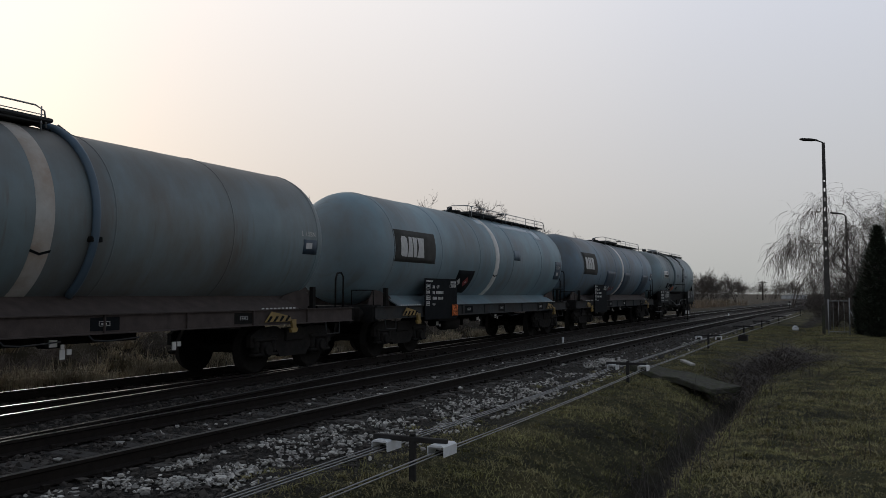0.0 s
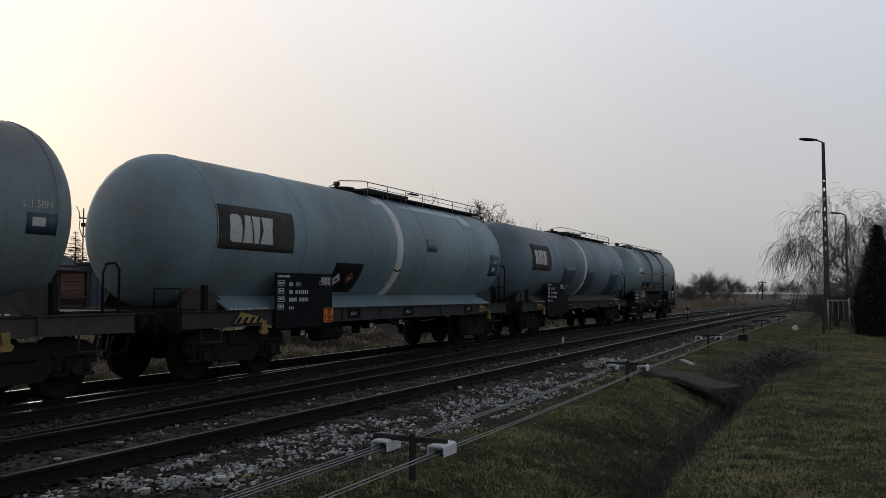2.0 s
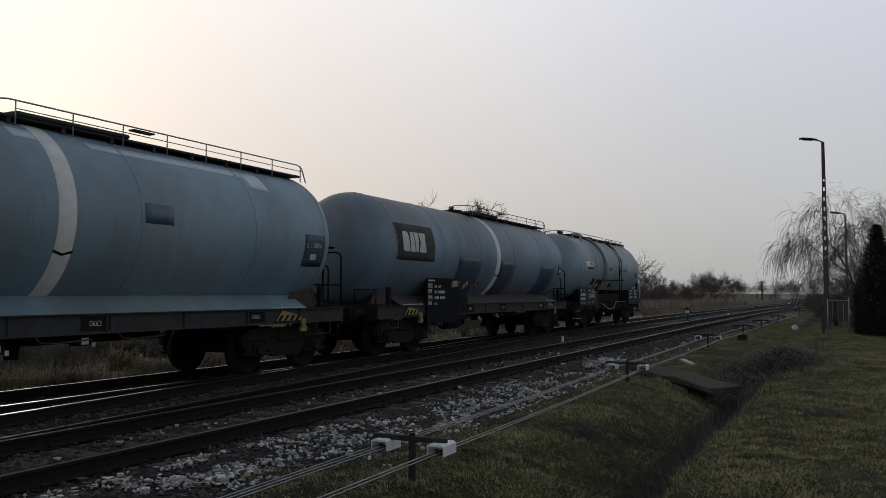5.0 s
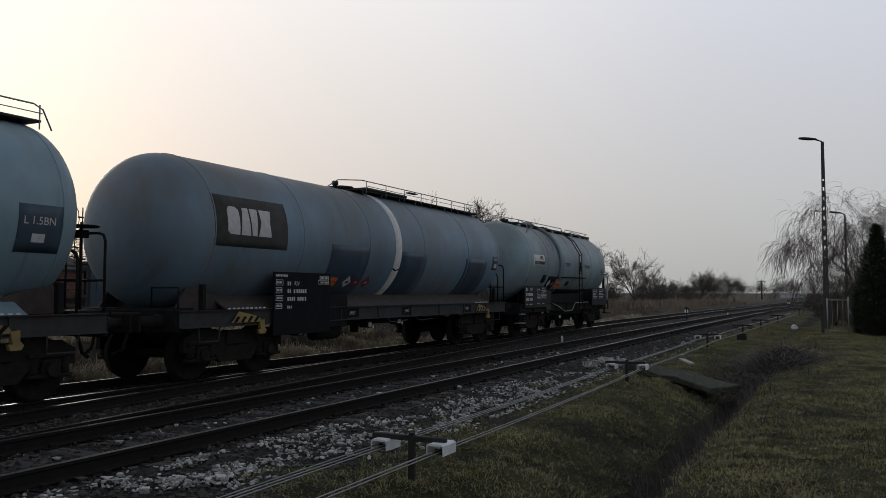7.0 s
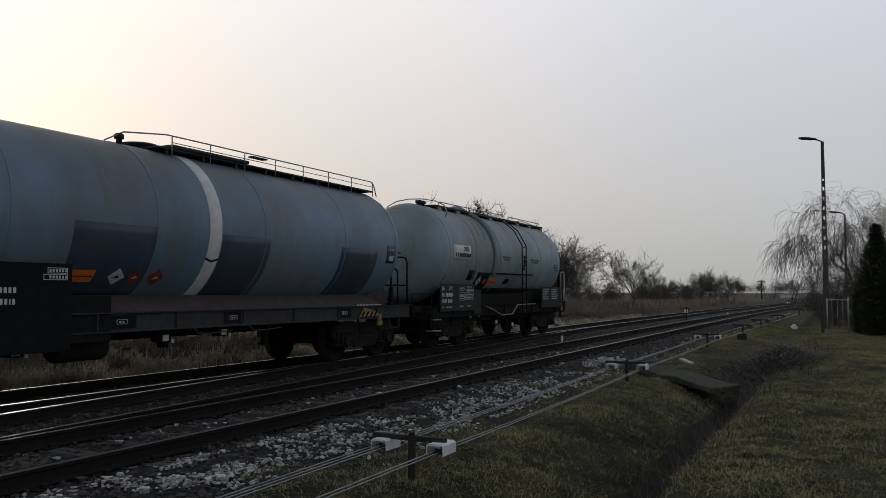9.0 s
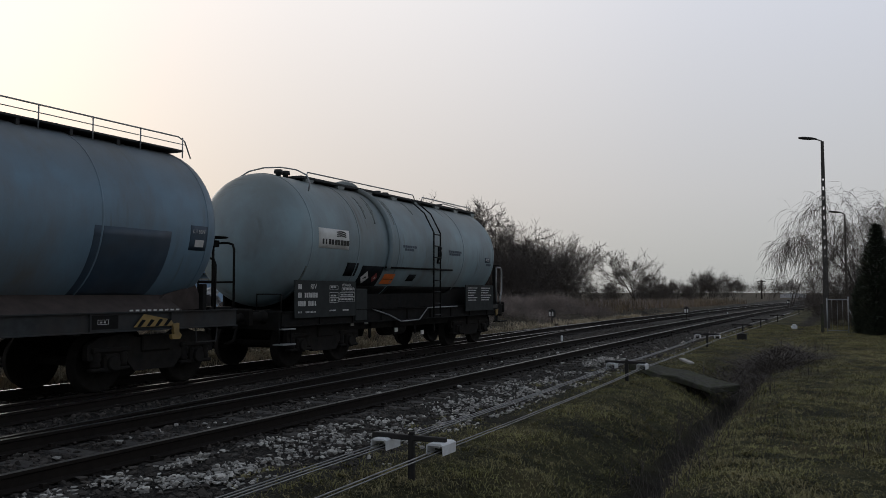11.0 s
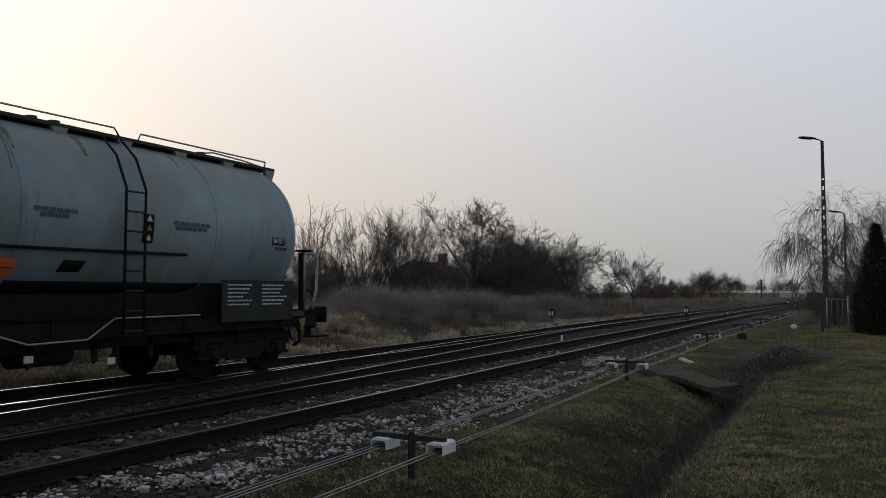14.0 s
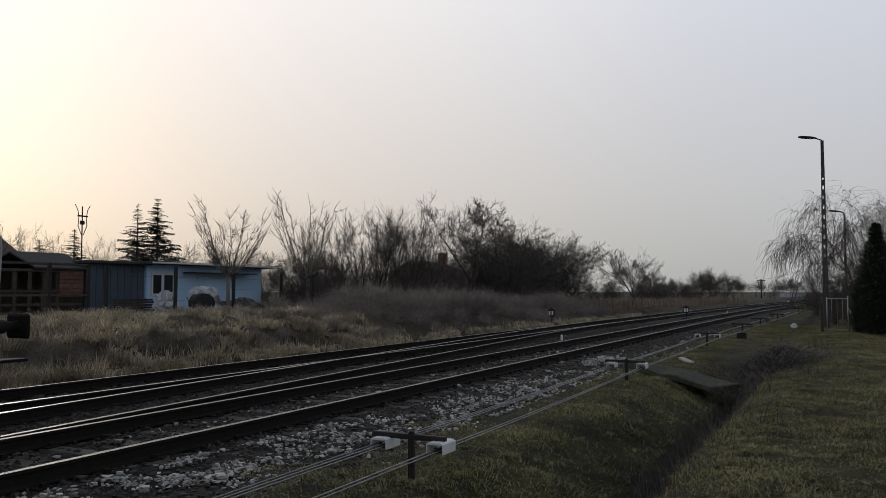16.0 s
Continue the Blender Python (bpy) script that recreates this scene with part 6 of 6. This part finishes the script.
for x, y, h in ((90, 23, 2.6), (96, 22, 2.4), (102, 23, 2.5), (108, 22, 2.3), (113, 23, 2.4), (128, 22, 2.6), (145, 23, 2.8), (155, 22, 2.8), (165, 21, 2.6)):
    tree_thing("thicket", "low dark distant thicket along the line", "shrub", THICKET[rt.randrange(4)], pose(x, y, ground_z(x, y), 0, 0, rt.uniform(0, 360)), "trackside scrub", h)
for x, y, h in ((260, 24.6, 5.5), (262, 19.9, 5.8), (255, 13.0, 5.2), (268, 29, 4.5), (258, 16.5, 4.6)):
    tree_thing("bare_tree", "hazy bare tree on the horizon", "tree", FAR_ROUND[rt.randrange(3)], pose(x, y, -0.2, 0, 0, rt.uniform(0, 360)), "distant trees", h)
for x, y, h in ((30.2, 21.2, 1.7), (31.8, 20.8, 1.9), (32.0, 25.5, 2.5), (34.5, 25.5, 2.9), (37.5, 25.0, 3.2), (31.0, 23.4, 1.9), (33.5, 23.0, 2.2), (36.0, 23.4, 2.4), (40.5, 24.5, 2.6), (43.5, 25.0, 2.2), (46.5, 25.5, 2.3), (49.5, 25.0, 3.8), (53, 25, 3.8), (57, 25, 4.0), (61, 25, 4.0), (65, 25, 4.0), (69, 25, 3.4),
                (73.5, 25, 2.2), (78, 24.5, 1.9), (82.5, 23.5, 1.8), (86.5, 22.5, 1.8), (94, 20.5, 2.6), (99, 20.0, 2.6), (106, 19.5, 2.8), (111, 19.0, 2.8)):
    tree_thing("thicket", "dense dark leafless thicket beside the railway", "shrub", THICKET[rt.randrange(4)], pose(x, y, ground_z(x, y) - 0.1, 0, 0, rt.uniform(0, 360)), "trackside scrub", h)
BRAMBLES = [tree_meshes(BRAMBLE, BRAMBLE, seed=140 + k, height=3.0, spread=1.9, stems=9, droop=0.12, levels=2, density=1.6, trunk=0.03, first=0.05, twig=0.009) for k in range(3)]
for k in range(215):
    x = 17.5 + 34.0 * (k / 215.0) + rt.uniform(-0.4, 0.4)
    y = rt.uniform(15.6, 18.6) if x < 21 else rt.uniform(13.25, 18.5)
    low = 0.38 if x < 22.5 else 0.62 if x < 25.5 else 1.0
    tree_thing("bramble_bush", "tangled reddish-brown leafless brambles on the bank", "bush", BRAMBLES[k % 3], pose(x, y, ground_z(x, y) - 0.1, 0, 0, rt.uniform(0, 360)), "brambles on the bank", rt.uniform(0.75, 1.3) * low * (0.62 if y < 14.6 else 1.0))
for k in range(46):
    x, y = 8.0 + 15.0 * k / 46 + rt.uniform(-0.3, 0.3), rt.uniform(13.35, 14.1)
    tree_thing("bramble_bush", "low dark tangle of dead stems on the bank face", "bush", BRAMBLES[k % 3], pose(x, y, ground_z(x, y) - 0.12, 0, 0, rt.uniform(0, 360)), "brambles on the bank", rt.uniform(0.26, 0.46))
for k in range(22):
    x, y = 300 + 12 * rt.uniform(-2, 2), -20 + k * 9.0
    tree_thing("bare_tree", "far bare tree on the horizon", "tree", FAR_ROUND[k % 3], pose(x, y, 0.0, 0, 0, rt.uniform(0, 360)), "distant trees", rt.uniform(3.5, 6.0))
tree_thing("young_tree", "young pale-barked pruned tree by the garden fence", "tree", fan_tree(77, 1.9, 4.7, 1.75, 17, BARK_PALE), pose(23.14, 20.2, 0.62), height=4.35, cut=1.0)
tree_thing("young_tree", "young pale-barked tree beside the scrub", "tree", fan_tree(79, 1.3, 4.6, 1.4, 14, BARK_PALE), pose(30.0, 21.6, 0.8), height=5.3, cut=1.0)
tree_thing("bare_shrub", "old bare garden tree behind the wooden hut", "tree", SHRUBS[1], pose(19.4, 29.0, 0.85, 0, 0, 40), "garden shrubs", 3.7)
for x, y, h in ((27.5, 36, 3.6), (31, 35.5, 3.3), (36, 36, 3.4), (40.5, 36, 3.2), (44, 35.5, 3.4), (48, 34, 3.6), (33.5, 30.5, 3.0)):
    tree_thing("bare_shrub", "bare garden shrub behind the sheds", "shrub", SHRUBS[rt.randrange(4)], pose(x, y, 0.95, 0, 0, rt.uniform(0, 360)), "garden shrubs", h)
WILLOW = [tree_meshes(BARK, TWIG, seed=91 + k, height=8.2, spread=1.3, stems=2, droop=0.30, levels=4, density=0.85, trunk=0.16, first=0.2, twig=0.006) for k in range(2)]
for x, y, h, k, rz in ((48.0, -1.0, 7.6, 0, 0), (96.0, 5.6, 5.0, 1, 120), (47.0, -2.8, 7.0, 1, 230)):
    tree_thing("weeping_birch", "bare weeping tree with hanging thin twigs", "tree", WILLOW[k], pose(x, y, -0.1, 0, 0, rz), "weeping trees", h, 1.0)
for x, y, h in ((46.0, 0.6, 1.5), (54.0, 1.3, 1.8), (43.0, -0.2, 1.6), (44.5, -1.2, 3.2), (46.5, -2.2, 4.0), (45.5, -0.4, 2.6), (47.5, -1.6, 3.6), (70.0, 2.0, 2.0)):
    tree_thing("thicket", "low tangled bare bush under the lamp", "shrub", THICKET[rt.randrange(4)], pose(x, y, ground_z(x, y), 0, 0, rt.uniform(0, 360)), "bushes by the lamp", h)


def conifer(name, label, m, h, r, tiers, per, seed, dense=False, cat="tree"):
    """Trunk and many needle sprays; dense: a closed columnar evergreen."""
    rnd = random.Random(seed)
    th = empty(name, m)
    tagged(th, label, cat)
    part("trunk", T([(0, 0, -0.1), (0, 0, h * 0.97)], [h * 0.022, 0.01], 7), BARK, th)
    vs, fs = [], []

    def spray(p, d, ln, wd):
        side = d.cross(Vector((0, 0, 1))).normalized()
        n = 7
        for i in range(n):
            t = (i + 0.3) / n
            q = p + d * ln * t + Vector((0, 0, -0.10 * ln * t * t))
            for s in (-1, 1):
                e = q + side * s * wd * (1 - 0.75 * t) * rnd.uniform(0.6, 1.1) + d * ln * 0.12 + Vector((0, 0, -rnd.uniform(0.0, 0.25) * wd))
                b = len(vs)
                vs.extend([q - d * 0.05 * ln, q + d * 0.09 * ln, e])
                fs.append((b, b + 1, b + 2))

    for k in range(tiers):
        t = k / tiers
        z = h * (0.0 if dense else 0.12) + h * (0.98 if dense else 0.87) * t
        rr = r * ((1 - t) ** 0.8 if not dense else min(1.0, 3.2 * (1 - t)) * (0.75 + 0.25 * math.sin(3.1 * min(1, t + 0.1))))
        for j in range(per):
            a = rnd.uniform(0, 6.2832)
            up = rnd.uniform(-0.12, 0.28) if not dense else rnd.uniform(-0.5, 1.6)
            d = Vector((math.cos(a), math.sin(a), up)).normalized()
            ln = max(0.12, rr * rnd.uniform(0.35, 1.15))
            p = Vector((0, 0, z + rnd.uniform(-0.1, 0.1))) if not dense else Vector((math.cos(a) * rr * rnd.uniform(0.3, 0.8), math.sin(a) * rr * rnd.uniform(0.3, 0.8), z))
            spray(p, d, ln if not dense else rnd.uniform(0.10, 0.26), ln * 0.45 + 0.12 if not dense else 0.09)
    part("crown", raw([tuple(v) for v in vs], fs, NEEDLE), None, th)
    return th


conifer("spruce", "dark spruce standing behind the sheds", pose(39.0, 40.0, 0.9), 6.9, 2.5, 22, 15, 1)
conifer("spruce", "dark thin-topped spruce standing behind the sheds", pose(38.1, 40.8, 0.9), 6.5, 2.2, 20, 12, 2)
conifer("spruce", "dark lower spruce filling the gap behind the sheds", pose(37.4, 40.3, 0.9), 4.4, 1.8, 14, 12, 12)
conifer("spruce", "small dark spruce behind the wooden hut", pose(28.75, 35.2, 0.9), 3.95, 1.5, 15, 12, 3)
conifer("spruce", "small dark spruce behind the wooden hut", pose(26.6, 35.0, 0.9), 3.25, 1.3, 14, 12, 4)
for hx, hh in ((30.2, 2.5), (31.6, 2.2), (33.0, 2.7), (34.6, 2.3)):
    conifer("garden_evergreen", "low dark evergreen hedge shrub behind the sheds", pose(hx, 35.0, 0.9), hh, 0.9, 12, 14, int(hx * 10), cat="shrub")
for x, y, h, r, sd in ((35.9, -1.08, 4.35, 0.82, 5), (35.5, -2.5, 3.7, 1.0, 6), (36.6, -0.62, 2.3, 0.5, 8), (36.2, -3.8, 3.8, 1.0, 7)):
    conifer("evergreen", "dense dark columnar evergreen by the line", pose(x, y, -0.1), h, r, 52, 110, sd, True)


# ---- loose stones, grass and scrub ----


def scatter_stones(name, label, spots, material, seed):
    """Angular stones: spots are (x, y, z, size)."""
    bm = bmesh.new()
    bmesh.ops.create_icosphere(bm, subdivisions=1, radius=1.0)
    base = np.array([v.co[:] for v in bm.verts])
    faces = np.array([[v.index for v in f.verts] for f in bm.faces])
    bm.free()
    g = np.random.default_rng(seed)
    n = len(spots)
    sp = np.array(spots)
    jit = 1 + g.uniform(-0.5, 0.45, (n, len(base), 1))
    shape = g.uniform(0.45, 1.6, (n, 1, 3)) * np.array([1, 1, 0.65])
    a = g.uniform(0, 6.2832, n)
    c, s = np.cos(a), np.sin(a)
    v = base[None] * jit * shape * sp[:, None, 3:4]
    x = v[..., 0] * c[:, None] - v[..., 1] * s[:, None] + sp[:, None, 0]
    y = v[..., 0] * s[:, None] + v[..., 1] * c[:, None] + sp[:, None, 1]
    z = v[..., 2] + sp[:, None, 2]
    vs = np.stack([x, y, z], -1).reshape(-1, 3)
    fs = (faces[None] + (np.arange(n) * len(base))[:, None, None]).reshape(-1, 3)
    return tagged(new(name, raw(vs.tolist(), fs.tolist(), material)), label, "ballast", kind="stuff")


def make_ballast():
    rnd = random.Random(3)
    dark = []
    for _ in range(30000):
        x = 1 + 44 * rnd.random() ** 1.7
        y = rnd.uniform(4.5, 12.6)
        s = rnd.uniform(0.016, 0.040)
        dark.append((x, y, ground_z(x, y) + rnd.uniform(-0.012, 0.02), s))
    scatter_stones("track_ballast", "grimy dark brown crushed stone between the rails", dark, STONE_DARK, 1)
    pale = []

    def put(n, x0, x1, y0, y1, s0, s1, pile=0.0):
        for _ in range(n):
            x, y = rnd.uniform(x0, x1), rnd.uniform(y0, y1)
            if noise.noise((x * 1.3, y * 2.0, 7)) < -0.12:
                continue
            pale.append((x, y, ground_z(x, y) + rnd.uniform(0, 0.02 + pile), rnd.uniform(s0, s1)))

    put(1150, 4.0, 6.5, 5.15, 6.05, 0.007, 0.034, 0.04)
    put(900, 5.6, 8.8, 4.8, 6.05, 0.007, 0.028, 0.02)
    put(1900, 8.0, 17.5, 4.4, 5.9, 0.010, 0.031)
    put(420, 8.0, 14.0, 4.6, 5.6, 0.014, 0.038, 0.02)
    put(300, 3.5, 24.0, 3.9, 8.3, 0.016, 0.04)
    put(90, 5.5, 26.0, 6.6, 7.8, 0.02, 0.045)
    put(700, 18.5, 20.9, 5.0, 5.75, 0.012, 0.036, 0.08)
    put(350, 17.0, 40.0, 4.2, 5.6, 0.015, 0.035)
    put(500, 16.0, 32.0, 12.3, 12.8, 0.02, 0.04)
    scatter_stones("pale_stones", "loose pale limestone lumps on the track shoulder", pale, STONE_PALE, 2)


make_ballast()


def blades(name, label, cat, spots, material, width):
    """Grass blades as bent tapered strips: spots is an array of x, y, z, height, direction, lean."""
    sp = np.array(spots)
    x, y, z, h, a, l = sp.T
    wx, wy = -np.sin(a) * width, np.cos(a) * width
    dx, dy = np.cos(a) * l * h, np.sin(a) * l * h
    p0 = np.stack([x - wx, y - wy, z], -1)
    p1 = np.stack([x + wx, y + wy, z], -1)
    p2 = np.stack([x + wx * 0.6 + dx * 0.35, y + wy * 0.6 + dy * 0.35, z + h * 0.6], -1)
    p3 = np.stack([x - wx * 0.6 + dx * 0.35, y - wy * 0.6 + dy * 0.35, z + h * 0.6], -1)
    p4 = np.stack([x + dx, y + dy, z + h * (1 - 0.3 * np.minimum(l, 1.5))], -1)
    n = len(sp)
    vs = np.stack([p0, p1, p2, p3, p4], 1).reshape(-1, 3)
    i = np.arange(n)[:, None] * 5
    fs = (i + [0, 1, 2, 3]).tolist() + (i + [3, 2, 4]).tolist()
    return tagged(new(name, raw(vs.tolist(), fs, material)), label, cat, kind="stuff")


def make_grass():
    rnd = random.Random(8)
    sp = []
    while len(sp) < 215000:
        x = -8.0 + 12 * rnd.random() ** 0.8 if rnd.random() < 0.13 else 2.0 + 44 * rnd.random() ** 1.9
        y = rnd.uniform(-9, 4.9)
        if (x > 2 and y < 0.35 - 0.186 * x and rnd.random() < 0.8) or (1.7 < y < 2.32 and x < 20) or rnd.random() < max(0, (y - 3.6) / 1.3):
            continue
        k = noise.noise((x * 0.8, y * 0.8, 2))
        if rnd.random() > 0.75 + 0.6 * k:
            continue
        sp.append((x, y, ground_z(x, y) - 0.01 + 0.05 * noise.noise((x * 0.9, y * 0.9, 0)) + 0.045 * noise.noise((x * 3.1, y * 3.1, 5)), rnd.uniform(0.014, 0.050) * (1.2 + 1.1 * k) * (1 + x * 0.02), rnd.uniform(0, 6.28), rnd.uniform(0.5, 2.2)))
    for _ in range(5200):
        x = 2.6 + 30 * rnd.random() ** 1.8
        y = rnd.uniform(0.3 - 0.19 * x, 5.15)
        k = noise.noise((x * 0.55, y * 0.55, 31))
        if (1.6 < y < 2.5 and x < 20) or rnd.random() > 0.45 + 0.9 * k + (0.1 if y < 1.6 else 0.0):
            continue
        z = ground_z(x, y) - 0.015 + 0.05 * noise.noise((x * 0.9, y * 0.9, 0)) + 0.045 * noise.noise((x * 3.1, y * 3.1, 5))
        size, way, wide = rnd.uniform(0.025, 0.07), rnd.uniform(0, 6.28), rnd.uniform(0.03, 0.10)
        for _ in range(26):
            a = rnd.gauss(way, 0.9)
            d = abs(rnd.gauss(0, wide))
            b = rnd.uniform(0, 6.28)
            sp.append((x + math.cos(b) * d, y + math.sin(b) * d, z, size * rnd.uniform(0.5, 1.2), a, rnd.uniform(0.4, 2.0)))
    blades("trackside_grass", "short green and straw-coloured winter grass", "grass", sp, GRASS_GREEN, 0.0058)
    sp = []
    for _ in range(3500):
        x = 3 + 26 * rnd.random() ** 1.5
        y = rnd.uniform(0.28 - 0.19 * x, 1.3)
        if noise.noise((x * 0.7, y * 0.9, 12)) < 0.12:
            continue
        sp.append((x, y, ground_z(x, y), rnd.uniform(0.05, 0.13), rnd.uniform(0, 6.28), rnd.uniform(0.2, 1.2)))
    blades("dry_tufts", "pale dry tufts in the winter grass", "grass", sp, GRASS_DRY, 0.004)
    sp = []
    for _ in range(15000):
        x = 6 + 62 * rnd.random() ** 1.4
        y = 12.7 + 6.5 * rnd.random() ** 1.3
        if (x > 23 and y > 13.2 and rnd.random() < 0.8) or (x <= 23 and 13.35 < y < 14.0 and noise.noise((x * 0.6, y, 40)) > -0.05):
            continue
        yy = y + bend(x)
        sp.append((x, yy, ground_z(x, yy) - 0.02, rnd.uniform(0.08, 0.24), rnd.uniform(0, 6.28), rnd.uniform(0.5, 1.8)))
    blades("dry_bank_grass", "matted dry straw grass on the bank", "grass", sp, GRASS_DRY, 0.008)
    sp = []
    for _ in range(3400):
        x = 7 + 50 * rnd.random() ** 1.5
        y = 12.75 + 5.8 * rnd.random() ** 1.2
        if noise.noise((x * 0.45, y * 0.7, 4)) < -0.15 + (0.7 if (x > 23 and y > 13.15) or (x <= 23 and 13.35 < y < 13.9 and noise.noise((x * 0.6, y, 40)) > -0.05) else 0.0):
            continue
        yy = y + bend(x)
        z = ground_z(x, yy) - 0.04 + 0.16 * noise.noise((x * 0.7, yy * 0.7, 3)) * (13.2 < y)
        size = rnd.uniform(0.16, 0.42)
        way = rnd.uniform(0, 6.28)
        for _ in range(38):
            a = rnd.gauss(way, 1.3)
            d = abs(rnd.gauss(0, 0.13))
            sp.append((x + math.cos(a) * d, yy + math.sin(a) * d, z, size * rnd.uniform(0.5, 1.15), a, rnd.uniform(0.3, 1.7)))
    for _ in range(9000):
        x = 7 + 40 * rnd.random() ** 1.3
        y = 12.62 + 0.9 * rnd.random() ** 1.6
        if noise.noise((x * 0.8, y, 15)) < -0.1:
            continue
        yy = y + bend(x)
        sp.append((x, yy, ground_z(x, yy) - 0.02, rnd.uniform(0.08, 0.30), rnd.uniform(0, 6.28), rnd.uniform(0.2, 1.1)))
    blades("straw_tussocks", "bleached straw tussocks bent over on the bank", "grass", sp, STRAW, 0.0085)
    sp = []
    for _ in range(17000):
        x = 17 + 90 * rnd.random() ** 1.5
        y = 15.0 + 7.5 * rnd.random()
        lo = 15.5 if x > 30 else 17.5 - (x - 17) * 0.12
        if y < lo or (x < 31 and y > 20.2):
            continue
        yy = y + bend(x)
        sp.append((x, yy, ground_z(x, yy) - 0.05, rnd.uniform(0.3, 1.15) * (0.8 + 0.4 * noise.noise((x * 0.3, y * 0.3, 9))) * (1.0 if x > 28 else 0.28), rnd.uniform(0, 6.28), rnd.uniform(0.05, 0.7)))
    thin_stems("undergrowth", "dense brown leafless undergrowth beside the line", "undergrowth", sp, BRAMBLE, 0.014)
    sp = []
    for _ in range(5000):
        x = rnd.uniform(52, 115)
        y = rnd.uniform(14.0, 19)
        if noise.noise((x * 0.25, y * 0.4, 21)) < -0.05:
            continue
        sp.append((x, y + bend(x), ground_z(x, y + bend(x)) - 0.05, rnd.uniform(0.3, 1.15), rnd.uniform(0, 6.28), rnd.uniform(0.05, 0.5)))
    blades("dry_reeds", "tall pale dry reeds along the track", "reeds", sp, GRASS_DRY, 0.02)


make_grass()


# ---- what moves ----
def gone(t):
    """How far the train has rolled after t seconds; it gathers a little speed."""
    u = t / 10.0
    slack = float(np.interp(t, (0, 1, 2, 3, 4, 6.3, 7, 8.5, 9.2, 11.3, 16), (0.26, 0.15, 0.02, 0.0, 0.03, 0.01, 0.03, 0.08, 0.06, 0.0, 0.0)))
    return 3.2156 * t - 1.6889 * u * u + 1.2449 * u ** 3 + slack


def motions():
    def at(x):
        a, b = bend(x - 4.5), bend(x + 4.5)
        return pose(x, Y_MAIN + (a + b) / 2, 0, 0, 0, math.degrees(math.atan2(b - a, 9.0)))

    steps = [k * 0.5 for k in range(33)]
    for wagon, x0 in WAGONS:
        walk(wagon, [(t, at(x0 - gone(t))) for t in steps])
    turn = math.degrees(1 / WHEEL_R)
    for ws, dx in WHEELSETS:
        walk(ws, [(k * 0.2, pose(dx, 0, WHEEL_R, 0, -turn * gone(k * 0.2), 0)) for k in range(81)])


motions()
